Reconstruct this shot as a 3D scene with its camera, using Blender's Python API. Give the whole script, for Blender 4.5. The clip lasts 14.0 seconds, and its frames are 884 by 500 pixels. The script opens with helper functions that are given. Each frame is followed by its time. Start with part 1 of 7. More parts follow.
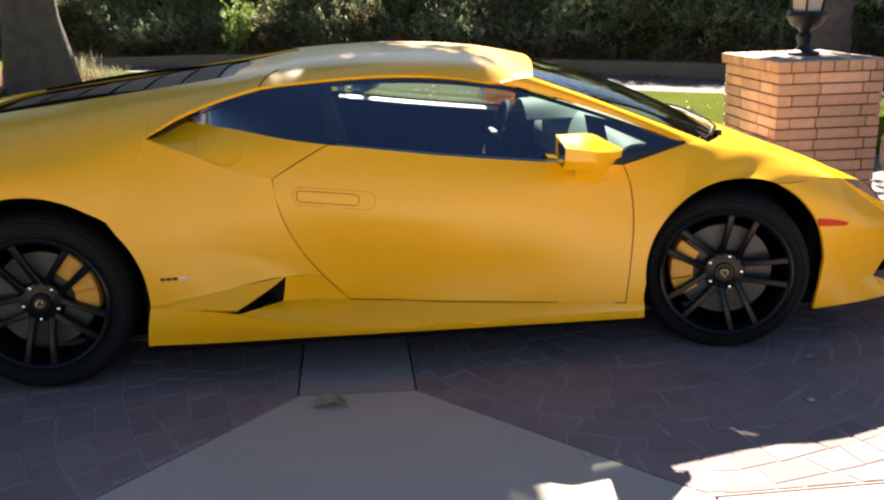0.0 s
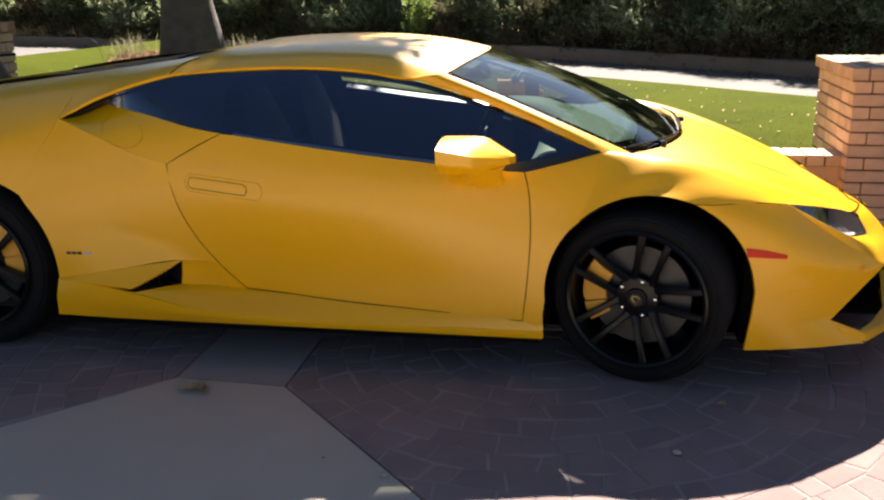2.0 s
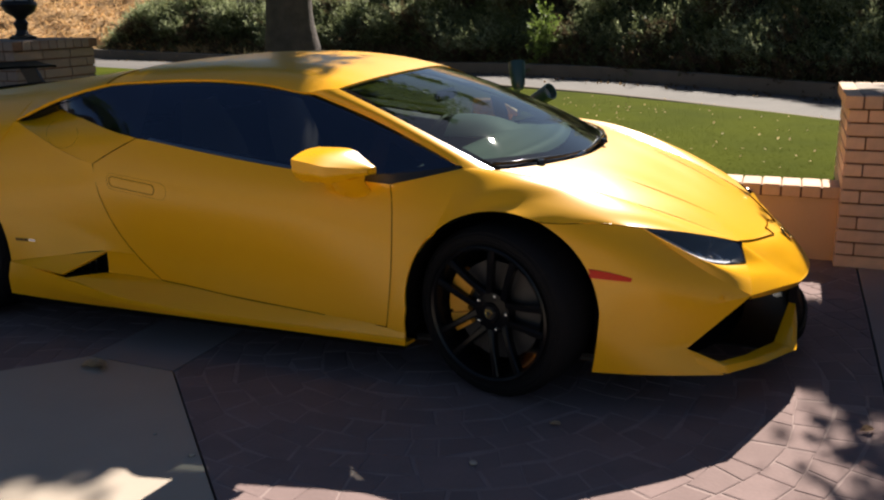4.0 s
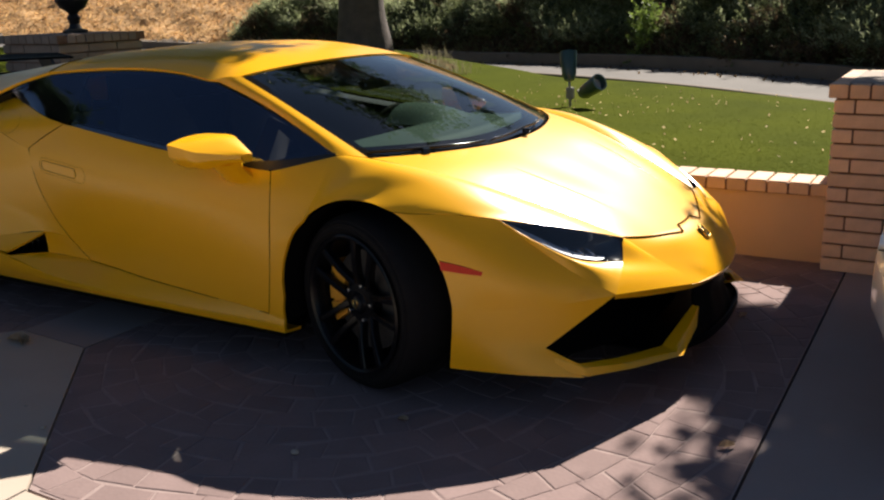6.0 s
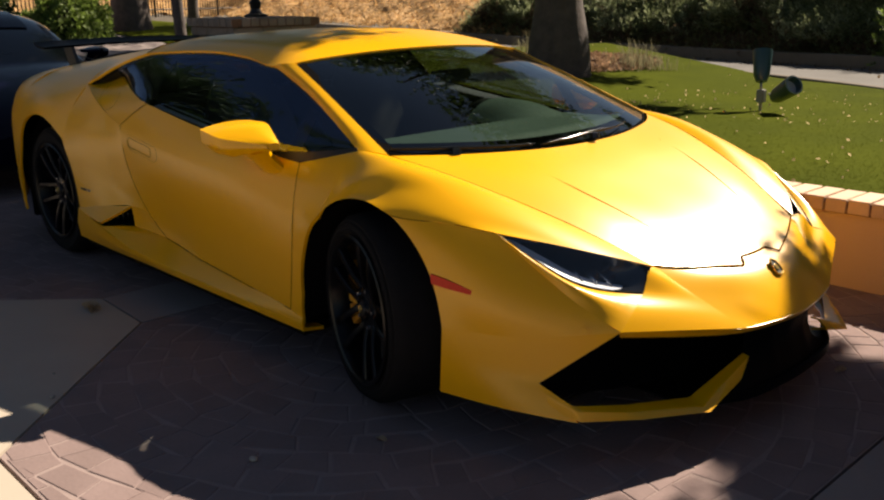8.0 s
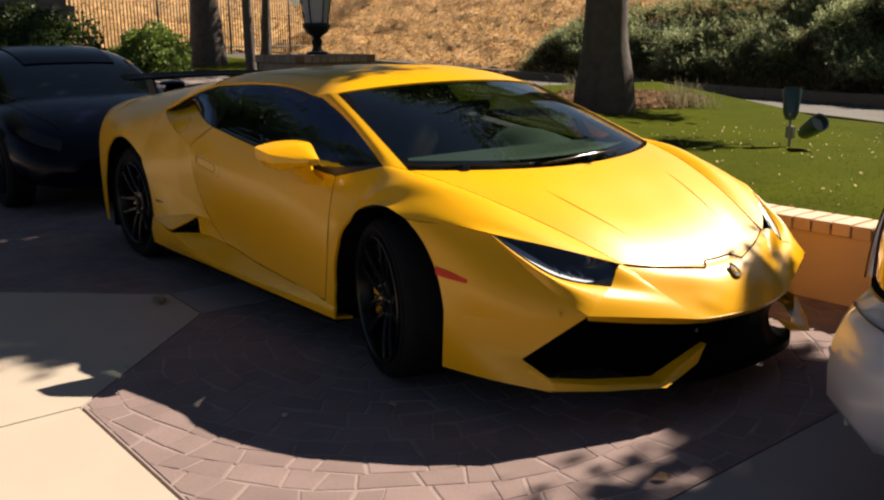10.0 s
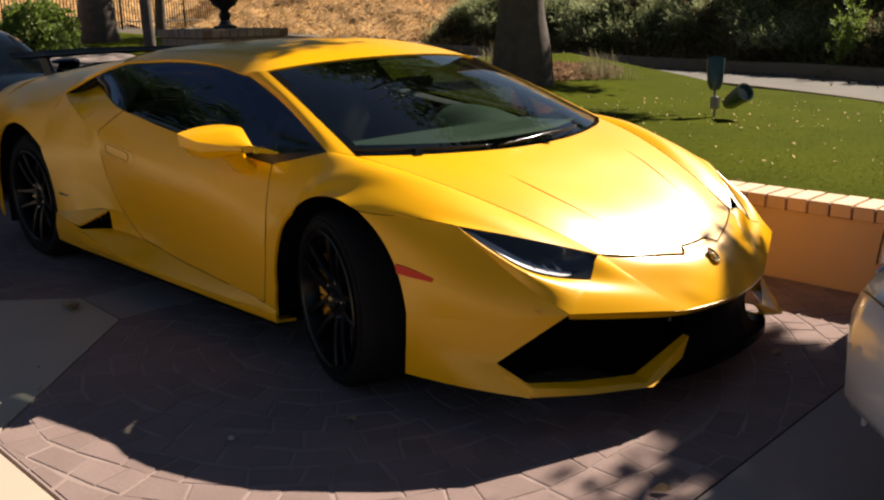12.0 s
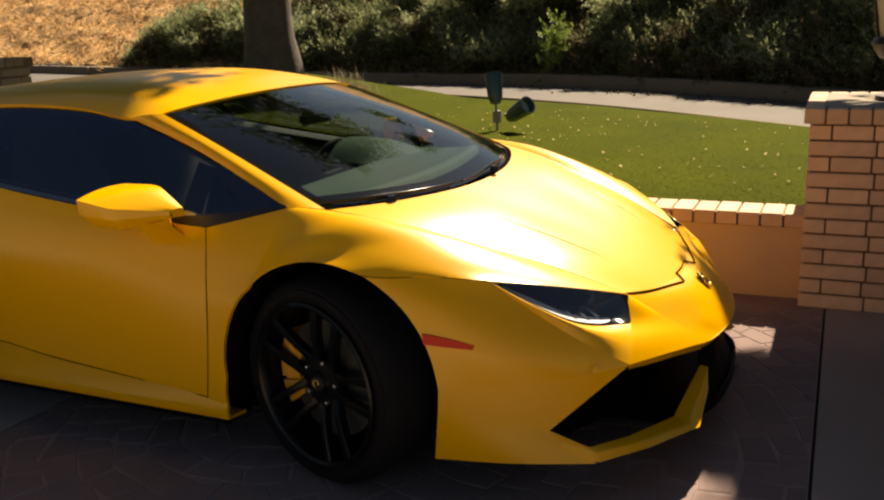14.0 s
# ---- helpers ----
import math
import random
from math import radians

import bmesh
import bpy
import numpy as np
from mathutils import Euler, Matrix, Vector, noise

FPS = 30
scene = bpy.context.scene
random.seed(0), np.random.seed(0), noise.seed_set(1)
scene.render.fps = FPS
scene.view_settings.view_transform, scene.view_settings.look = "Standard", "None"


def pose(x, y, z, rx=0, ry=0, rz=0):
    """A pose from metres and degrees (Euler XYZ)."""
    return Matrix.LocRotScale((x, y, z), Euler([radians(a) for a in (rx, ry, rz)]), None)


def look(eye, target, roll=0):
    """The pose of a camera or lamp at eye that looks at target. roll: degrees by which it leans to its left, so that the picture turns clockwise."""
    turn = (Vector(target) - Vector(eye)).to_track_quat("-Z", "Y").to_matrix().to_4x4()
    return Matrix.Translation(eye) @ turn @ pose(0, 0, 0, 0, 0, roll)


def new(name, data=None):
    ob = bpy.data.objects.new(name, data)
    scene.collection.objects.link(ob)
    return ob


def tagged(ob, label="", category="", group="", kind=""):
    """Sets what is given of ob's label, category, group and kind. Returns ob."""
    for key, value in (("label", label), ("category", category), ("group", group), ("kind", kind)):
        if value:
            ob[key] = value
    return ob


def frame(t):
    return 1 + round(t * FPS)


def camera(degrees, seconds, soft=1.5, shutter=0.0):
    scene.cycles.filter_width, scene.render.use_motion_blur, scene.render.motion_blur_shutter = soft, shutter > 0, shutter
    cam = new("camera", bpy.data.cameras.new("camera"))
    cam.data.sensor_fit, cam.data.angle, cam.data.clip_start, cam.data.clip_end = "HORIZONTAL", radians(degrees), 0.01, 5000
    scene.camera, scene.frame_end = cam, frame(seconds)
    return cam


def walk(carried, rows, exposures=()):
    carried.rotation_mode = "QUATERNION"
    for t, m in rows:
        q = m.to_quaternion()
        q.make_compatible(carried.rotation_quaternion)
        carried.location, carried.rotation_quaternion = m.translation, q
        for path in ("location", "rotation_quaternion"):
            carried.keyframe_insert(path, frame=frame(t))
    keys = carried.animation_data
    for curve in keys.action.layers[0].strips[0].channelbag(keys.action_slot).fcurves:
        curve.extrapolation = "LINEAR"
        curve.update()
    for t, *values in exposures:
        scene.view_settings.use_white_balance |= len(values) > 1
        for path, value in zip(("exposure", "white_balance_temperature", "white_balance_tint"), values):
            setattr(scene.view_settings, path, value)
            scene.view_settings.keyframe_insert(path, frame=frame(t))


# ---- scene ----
cam = camera(52.4, 14.0, 2.2)
PATH = [
    (0, (-0.128, -4.2, 1.449), (0.06, -2.292, 0.882), -1.5),
    (0.5, (0.22, -4.226, 1.457), (0.253, -2.309, 0.886), -1.2),
    (1, (0.509, -4.096, 1.43), (0.463, -2.181, 0.854), -1.0),
    (1.5, (0.831, -4.055, 1.431), (0.615, -2.148, 0.868), -1.3),
    (2, (1.139, -4.03, 1.428), (0.824, -2.141, 0.851), -0.9),
    (2.5, (1.417, -3.952, 1.414), (1.05, -2.066, 0.859), -1.1),
    (2.7, (1.534, -3.951, 1.414), (1.11, -2.072, 0.874), -1.5),
    (4.8, (2.667, -3.75, 1.395), (1.843, -2.008, 0.86), -1.1),
    (5, (2.752, -3.702, 1.392), (1.89, -1.977, 0.858), -1.7),
    (5.5, (2.943, -3.528, 1.37), (2.031, -1.829, 0.841), -2.0),
    (6, (3.154, -3.402, 1.357), (2.172, -1.743, 0.823), -1.6),
    (6.5, (3.316, -3.236, 1.362), (2.262, -1.623, 0.825), -1.1),
    (7, (3.354, -2.983, 1.332), (2.243, -1.409, 0.792), -0.5),
    (7.5, (3.422, -2.815, 1.327), (2.186, -1.344, 0.771), -0.6),
    (8, (3.589, -2.705, 1.328), (2.195, -1.377, 0.787), -0.7),
    (8.5, (3.757, -2.798, 1.319), (2.326, -1.494, 0.818), -0.6),
    (8.7, (3.831, -2.824, 1.337), (2.372, -1.547, 0.846), -0.7),
    (10.8, (4.204, -2.956, 1.335), (2.698, -1.719, 0.885), -0.2),
    (11, (4.155, -2.935, 1.316), (2.681, -1.663, 0.86), -0.2),
    (11.5, (3.96, -2.876, 1.332), (2.548, -1.548, 0.839), -1.0),
    (12, (3.771, -2.851, 1.328), (2.419, -1.471, 0.809), -0.8),
    (12.5, (3.485, -2.766, 1.376), (2.185, -1.355, 0.812), -1.3),
    (13, (3.174, -2.787, 1.379), (1.978, -1.286, 0.814), -2.2),
    (13.5, (2.889, -2.901, 1.361), (1.852, -1.264, 0.865), -2.8),
    (14, (2.708, -3.066, 1.373), (1.917, -1.299, 0.872), -1.9),
]
walk(cam, [(t, look(eye, target, roll)) for t, eye, target, roll in PATH],
     exposures=[(0, 2.70, 6500, 10), (1.0, 2.72, 6500, 10), (1.8, 2.38, 6550, 10), (2.7, 1.86, 6600, 10), (4.8, 1.14, 6400, 10), (6.6, 1.30, 6600, 10), (7.5, 1.10, 7050, 10), (8.5, 1.11, 7200, 10), (10.8, 1.07, 7050, 10), (12.5, 1.15, 7300, 10), (14, 1.25, 8500, 10)])

# ---- light ----
SUN = Vector((0.052, 1.115, 1.0)).normalized()
world = bpy.data.worlds.new("sky")
scene.world = world
world.use_nodes = True
wn = world.node_tree
sky = wn.nodes.new("ShaderNodeTexSky")
sky.sky_type = "NISHITA"
sky.sun_disc = False
sky.dust_density, sky.ozone_density = 0.3, 2.0
sky.sun_elevation = math.asin(SUN.z)
sky.sun_rotation = math.atan2(SUN.x, SUN.y)
wn.links.new(sky.outputs[0], wn.nodes["Background"].inputs[0])
wn.nodes["Background"].inputs[1].default_value = 0.025
sun = new("sun", bpy.data.lights.new("sun", "SUN"))
sun.data.energy, sun.data.angle, sun.data.color = 5.0, radians(0.53), (1.0, 0.91, 0.78)
sun.matrix_world = look(SUN * 30, (0, 0, 0))

# ---- materials ----
MATS = {}


def mat(name, color, rough=0.5, metal=0.0, var=0.12, scale=8.0, bump=0.0, fine=120.0, coat=0.0, spec=0.5, second=None, amount=0.5, emit=None):
    """A principled surface with a coarse and a fine variation of colour, and a fine relief."""
    if name in MATS:
        return MATS[name]
    m = bpy.data.materials.new(name)
    m.use_nodes = True
    nt = m.node_tree
    b = nt.nodes["Principled BSDF"]
    b.inputs["Roughness"].default_value, b.inputs["Metallic"].default_value = rough, metal
    b.inputs["Coat Weight"].default_value, b.inputs["Specular IOR Level"].default_value = coat, spec
    b.inputs["Coat Roughness"].default_value = 0.08
    pos = nt.nodes.new("ShaderNodeTexCoord").outputs["Object"]
    n1, n2 = nt.nodes.new("ShaderNodeTexNoise"), nt.nodes.new("ShaderNodeTexNoise")
    for n, s in ((n1, scale), (n2, fine)):
        n.inputs["Scale"].default_value = s
        n.inputs["Detail"].default_value = 4
        nt.links.new(pos, n.inputs["Vector"])
    mix = nt.nodes.new("ShaderNodeMix")
    mix.data_type = "RGBA"
    dark = second or tuple(c * (1 - 2 * var) for c in color)
    mix.inputs[6].default_value, mix.inputs[7].default_value = (*dark, 1), (*color, 1)
    add = nt.nodes.new("ShaderNodeMath")
    add.operation = "MULTIPLY_ADD"
    nt.links.new(n1.outputs[0], add.inputs[0])
    add.inputs[1].default_value = 2.2 if second else 1.0
    add.inputs[2].default_value = (-1.1 + amount) if second else 0.0
    avg = nt.nodes.new("ShaderNodeMath")
    avg.operation = "MULTIPLY_ADD"
    avg.use_clamp = True
    nt.links.new(n2.outputs[0], avg.inputs[0])
    avg.inputs[1].default_value = 0.5
    nt.links.new(add.outputs[0], avg.inputs[2])
    nt.links.new(avg.outputs[0], mix.inputs[0])
    nt.links.new(mix.outputs[2], b.inputs["Base Color"])
    if bump:
        bp = nt.nodes.new("ShaderNodeBump")
        bp.inputs["Strength"].default_value, bp.inputs["Distance"].default_value = min(1, bump * 40), bump
        nt.links.new(n2.outputs[0], bp.inputs["Height"])
        nt.links.new(bp.outputs[0], b.inputs["Normal"])
    if emit:
        b.inputs["Emission Color"].default_value, b.inputs["Emission Strength"].default_value = (*emit[0], 1), emit[1]
    MATS[name] = m
    return m


def per_piece(m, spread=0.25):
    """Each piece a little lighter or darker than the next."""
    nt = m.node_tree
    b = nt.nodes["Principled BSDF"]
    link = b.inputs["Base Color"].links[0]
    info = nt.nodes.new("ShaderNodeObjectInfo")
    rng = nt.nodes.new("ShaderNodeMapRange")
    rng.inputs["To Min"].default_value, rng.inputs["To Max"].default_value = 1 - spread, 1 + spread
    nt.links.new(info.outputs["Random"], rng.inputs["Value"])
    hsv = nt.nodes.new("ShaderNodeHueSaturation")
    nt.links.new(link.from_socket, hsv.inputs["Color"])
    nt.links.new(rng.outputs[0], hsv.inputs["Value"])
    nt.links.new(hsv.outputs[0], b.inputs["Base Color"])
    return m


def per_island(m, spread=0.3):
    """As per_piece, for the loose pieces of one mesh."""
    nt = m.node_tree
    b = nt.nodes["Principled BSDF"]
    link = b.inputs["Base Color"].links[0]
    info = nt.nodes.new("ShaderNodeNewGeometry")
    rng = nt.nodes.new("ShaderNodeMapRange")
    rng.inputs["To Min"].default_value, rng.inputs["To Max"].default_value = 1 - spread, 1 + spread
    nt.links.new(info.outputs["Random Per Island"], rng.inputs["Value"])
    hsv = nt.nodes.new("ShaderNodeHueSaturation")
    nt.links.new(link.from_socket, hsv.inputs["Color"])
    nt.links.new(rng.outputs[0], hsv.inputs["Value"])
    nt.links.new(hsv.outputs[0], b.inputs["Base Color"])
    return m


def glass(name, tint, gloss=1.0, rough=0.015, least=0.08):
    """A thin pane: it lets light through in its tint and mirrors by Fresnel."""
    m = bpy.data.materials.new(name)
    m.use_nodes = True
    nt = m.node_tree
    nt.nodes.clear()
    out, mix = nt.nodes.new("ShaderNodeOutputMaterial"), nt.nodes.new("ShaderNodeMixShader")
    tr, gl, fr = nt.nodes.new("ShaderNodeBsdfTransparent"), nt.nodes.new("ShaderNodeBsdfGlossy"), nt.nodes.new("ShaderNodeLayerWeight")
    tr.inputs[0].default_value = (*tint, 1)
    gl.inputs["Roughness"].default_value = rough
    gl.inputs["Color"].default_value = (gloss, gloss, gloss, 1) if isinstance(gloss, float) else (*gloss, 1)
    fr.inputs["Blend"].default_value = 0.5
    pw, ma = nt.nodes.new("ShaderNodeMath"), nt.nodes.new("ShaderNodeMath")
    pw.operation, ma.operation = "POWER", "MULTIPLY_ADD"
    nt.links.new(fr.outputs["Facing"], pw.inputs[0])
    pw.inputs[1].default_value = 5.0
    nt.links.new(pw.outputs[0], ma.inputs[0])
    ma.inputs[1].default_value, ma.inputs[2].default_value = 1.0 - least, least
    nt.links.new(ma.outputs[0], mix.inputs[0])
    nt.links.new(tr.outputs[0], mix.inputs[1])
    nt.links.new(gl.outputs[0], mix.inputs[2])
    nt.links.new(mix.outputs[0], out.inputs[0])
    MATS[name] = m
    return m


YELLOW = mat("satin_yellow_paint", (0.86, 0.418, 0.002), 0.31, 0.0, 0.02, 3.0, 0.0, 900.0, coat=0.4, spec=0.32)
YELLOW.node_tree.nodes["Principled BSDF"].inputs["Coat Roughness"].default_value = 0.20
BLACK = mat("black_plastic", (0.012, 0.012, 0.013), 0.45, var=0.2, scale=20)
GLOSSBLACK = mat("gloss_black", (0.01, 0.01, 0.011), 0.12, var=0.1, spec=0.5)
GAP = mat("panel_gap_dark", (0.13, 0.052, 0.002), 0.9, spec=0.0)
RUBBER = mat("tyre_rubber", (0.010, 0.0095, 0.0105), 0.85, spec=0.15, var=0.25, scale=30, bump=0.002, fine=200)
RIM = mat("black_alloy", (0.005, 0.005, 0.006), 0.24, 0.0, spec=0.22, var=0.1)
CALIPER = mat("yellow_caliper_paint", (0.75, 0.35, 0.03), 0.4, var=0.15, scale=40)
DISC = mat("brake_disc_steel", (0.075, 0.07, 0.068), 0.5, 0.6, var=0.2, scale=30)
DAYLIGHT_STRIP = mat("white_light_guide", (0.82, 0.82, 0.86), 0.22, var=0.05, spec=0.6)
CHROME = mat("bright_metal", (0.7, 0.7, 0.72), 0.15, 1.0, var=0.05)
GOLD = mat("gold_metal", (0.75, 0.5, 0.15), 0.25, 1.0, var=0.05)
RED = mat("red_reflector", (0.66, 0.028, 0.006), 0.35, var=0.1, scale=60, spec=0.25)
AMBER = mat("amber_lens", (0.75, 0.2, 0.02), 0.15, var=0.1, scale=60, coat=0.6)
REDLENS = mat("red_lens", (0.25, 0.006, 0.006), 0.15, var=0.1, scale=60, coat=0.6)
WINDSHIELD = glass("windscreen_glass", (0.235, 0.275, 0.255), 1.0, 0.012)
# nearly clear pane; mirror colour made blue and stronger for the sky's reflection
SIDE_GLASS = glass("blue_mirror_glass", (0.78, 0.81, 0.83), (0.62, 0.72, 0.98), least=0.14)
CLEAR = glass("clear_lens", (0.80, 0.83, 0.88))
INTERIOR = mat("dark_leather", (0.008, 0.0085, 0.010), 0.55, var=0.25, scale=25, bump=0.002, fine=300)
DASH = mat("grey_dashboard", (0.42, 0.55, 0.48), 0.6, var=0.15, scale=18, bump=0.001, fine=300)
# pale grey that carries the sun's glare on the dark door top
DOOR_GLARE = mat("door_glare_grey", (0.34, 0.35, 0.36), 0.35, var=0.15, scale=25, bump=0.001, fine=300)
SILVER = mat("silver_car_paint", (0.54, 0.53, 0.58), 0.34, 0.12, var=0.05, scale=3, coat=0.8)
NAVY = mat("dark_blue_car_paint", (0.0025, 0.0025, 0.011), 0.20, 0.0, spec=0.10, var=0.1, scale=3, coat=0.05)
SPLIT = mat("dark_carbon", (0.004, 0.004, 0.005), 0.5, var=0.2, scale=60, spec=0.05)
# glossless black: real seals and bands, and recesses with shade put into colour
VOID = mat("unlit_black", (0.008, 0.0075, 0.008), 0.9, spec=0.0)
BRICK = per_piece(mat("orange_brick", (0.82, 0.57, 0.42), 0.85, var=0.18, scale=14, bump=0.004, fine=140), 0.16)
CAPBRICK = per_piece(mat("pale_cap_brick", (0.70, 0.48, 0.34), 0.85, var=0.18, scale=14, bump=0.004, fine=140), 0.14)
MORTAR = mat("dark_mortar", (0.24, 0.13, 0.08), 0.95, var=0.25, scale=30, bump=0.004)
STUCCO = mat("peach_stucco", (0.64, 0.44, 0.30), 0.9, var=0.07, scale=5, bump=0.004, fine=220)
CONCRETE = mat("broom_concrete", (0.45, 0.38, 0.32), 0.95, spec=0.06, var=0.10, scale=2.5, bump=0.002, fine=240)
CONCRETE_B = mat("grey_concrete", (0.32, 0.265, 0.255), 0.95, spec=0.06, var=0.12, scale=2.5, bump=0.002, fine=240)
STONE = per_piece(mat("stamped_paving", (0.247, 0.181, 0.176), 0.95, spec=0.06, var=0.16, scale=6, bump=0.005, fine=70), 0.08)
STONE_FAR = per_island(mat("stamped_paving_rest", (0.247, 0.181, 0.176), 0.95, spec=0.06, var=0.16, scale=6, bump=0.005, fine=70), 0.09)
GROUT = mat("pale_grout", (0.32, 0.245, 0.235), 0.95, spec=0.06, var=0.2, scale=14, bump=0.003)
JOINT = mat("dark_joint", (0.05, 0.035, 0.03), 0.95)
TURF = mat("turf_base", (0.058, 0.070, 0.004), 0.95, spec=0.02, second=(0.036, 0.047, 0.004), scale=1.1, bump=0.002, fine=1400)
BLADE = per_island(mat("turf_blade", (0.062, 0.075, 0.004), 0.9, spec=0.02, var=0.15, scale=2.0), 0.12)
PALELEAF = mat("pale_dry_leaf", (0.62, 0.50, 0.36), 0.85, second=(0.42, 0.30, 0.19), scale=30, bump=0.001, fine=200)
DRYLEAF = per_island(mat("dry_leaf", (0.60, 0.47, 0.27), 0.8, var=0.2, scale=40), 0.35)
ASPHALT = mat("pale_asphalt", (0.100, 0.090, 0.088), 0.9, second=(0.056, 0.050, 0.049), scale=1.1, bump=0.006, fine=180)
KERB = mat("kerb_concrete", (0.21, 0.172, 0.14), 0.9, var=0.2, scale=4, bump=0.004)
SOIL = mat("dry_soil", (0.10, 0.075, 0.05), 0.95, var=0.3, scale=3, bump=0.02, fine=30)
STRAW = mat("straw_slope", (0.50, 0.30, 0.13), 0.95, second=(0.24, 0.12, 0.05), scale=2.6, bump=0.05, fine=14, amount=0.75)
ORNGRASS = per_island(mat("grey_green_grass", (0.22, 0.20, 0.115), 0.9, var=0.2), 0.35)
LITTER = per_island(mat("leaf_litter", (0.27, 0.165, 0.10), 0.85, var=0.25, scale=30), 0.45)
STRAWBIT = per_island(mat("straw_tuft", (0.54, 0.345, 0.16), 0.9, var=0.2), 0.45)
BARK = mat("grey_bark", (0.112, 0.088, 0.082), 0.95, second=(0.055, 0.043, 0.044), scale=9, bump=0.016, fine=40)
LEAF = per_island(mat("hedge_leaf", (0.185, 0.215, 0.10), 0.6, var=0.2, scale=1.5), 0.4)
# paler hedge leaf: sun on the outer mounds put into the colour
LEAF_SUNLIT = per_island(mat("hedge_leaf_sunlit", (0.37, 0.41, 0.23), 0.6, var=0.2, scale=2), 0.3)
LEAF_LIGHT = per_island(mat("light_leaf", (0.20, 0.28, 0.06), 0.6, var=0.2, scale=2), 0.4)
LEAF_BROWN = per_island(mat("brown_twig_leaf", (0.13, 0.09, 0.052), 0.8, var=0.2, scale=2), 0.4)
LEAF_DARK = per_island(mat("tree_leaf", (0.05, 0.085, 0.02), 0.6, var=0.2, scale=2), 0.4)
# core of hedge and bushes: the dark between leaves put into its colour
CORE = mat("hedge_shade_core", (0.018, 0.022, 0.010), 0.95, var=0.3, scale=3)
IRON = mat("black_iron", (0.012, 0.012, 0.013), 0.4, 0.2, var=0.2, scale=20)
FENCE = mat("fence_iron", (0.06, 0.048, 0.042), 0.6, 0.2, var=0.2, scale=20)
LANTERN = mat("lantern_glass", (0.45, 0.46, 0.48), 0.2, var=0.1)
TEAL = mat("teal_enamel", (0.02, 0.06, 0.07), 0.35, var=0.15, scale=20, coat=0.3)
GALV = mat("galvanised_box", (0.32, 0.31, 0.30), 0.5, 0.5, var=0.2, scale=40)
GREYWALL = mat("grey_pillar_brick", (0.30, 0.24, 0.20), 0.9, var=0.2, scale=10, bump=0.004)
HOUSE = mat("house_wall", (0.16, 0.145, 0.135), 0.9, var=0.15, scale=3, bump=0.004)


def see_through_light(m, share=0.45):
    """Leaves let some of the light from behind through."""
    nt = m.node_tree
    b = nt.nodes["Principled BSDF"]
    tl, mix = nt.nodes.new("ShaderNodeBsdfTranslucent"), nt.nodes.new("ShaderNodeMixShader")
    mix.inputs[0].default_value = share
    nt.links.new(b.inputs["Base Color"].links[0].from_socket, tl.inputs["Color"])
    nt.links.new(b.outputs[0], mix.inputs[1])
    nt.links.new(tl.outputs[0], mix.inputs[2])
    nt.links.new(mix.outputs[0], nt.nodes["Material Output"].inputs[0])


for m_ in (LEAF, LEAF_SUNLIT):
    see_through_light(m_, 0.6)
for m_ in (LEAF_LIGHT, LEAF_DARK, LEAF_BROWN, BLADE, DRYLEAF, STRAWBIT, ORNGRASS, LITTER):
    see_through_light(m_)
# brick of the left pillar, greyed and darkened as if in tree shade
SHADED_BRICK = per_piece(mat("shaded_grey_tan_brick", (0.34, 0.26, 0.21), 0.9, var=0.18, scale=14, bump=0.004, fine=140), 0.12)


# ---- mesh tools ----
def part(name, bm, material, parent=None, label="", smooth=True):
    me = bpy.data.meshes.new(name)
    if smooth:
        for f_ in bm.faces:
            f_.smooth = True
        for e_ in bm.edges:
            if len(e_.link_faces) == 2 and e_.calc_face_angle(0) > 0.6:
                e_.smooth = False
    bm.to_mesh(me)
    bm.free()
    me.materials.append(material)
    ob = new(name, me)
    if parent:
        ob.parent = parent
    if label:
        tagged(ob, label)
    return ob


def thing(name, label, category, group="", kind="", at=(0, 0, 0)):
    ob = new(name)
    ob.empty_display_size = 0.1
    ob.location = at
    return tagged(ob, label, category, group, kind)


def spline(points, n):
    """n points along a smooth curve through the points."""
    p = np.array(points, float)
    if len(p) == 2:
        w = np.linspace(0, 1, n)[:, None]
        return p[0] * (1 - w) + p[1] * w
    d = np.maximum(np.linalg.norm(np.diff(p, axis=0), axis=1), 1e-6)
    t = np.concatenate([[0], np.cumsum(d)])
    m = np.zeros_like(p)
    s = np.diff(p, axis=0) / d[:, None]
    m[1:-1] = (s[:-1] * d[1:, None] + s[1:] * d[:-1, None]) / (d[1:] + d[:-1])[:, None]
    m[0], m[-1] = 1.5 * s[0] - 0.5 * m[1], 1.5 * s[-1] - 0.5 * m[-2]
    u = np.linspace(0, t[-1], n)
    k = np.clip(np.searchsorted(t, u, "right") - 1, 0, len(d) - 1)
    h = d[k][:, None]
    w = ((u - t[k]) / d[k])[:, None]
    return ((2 * w**3 - 3 * w**2 + 1) * p[k] + (w**3 - 2 * w**2 + w) * h * m[k] + (-2 * w**3 + 3 * w**2) * p[k + 1] + (w**3 - w**2) * h * m[k + 1])


def surface(rows, nu=16, nv=16, straight=False):
    """A grid of points through the rows: smooth along each row and, unless straight, across them."""
    a = np.array([spline(r, nu) for r in rows])
    if straight:
        out = [a[0][None]]
        for i in range(len(a) - 1):
            w = np.linspace(0, 1, nv)[1:, None, None]
            out.append(a[i] * (1 - w) + a[i + 1] * w)
        return np.concatenate(out)
    return np.transpose(np.array([spline(a[:, j], nv) for j in range(nu)]), (1, 0, 2))


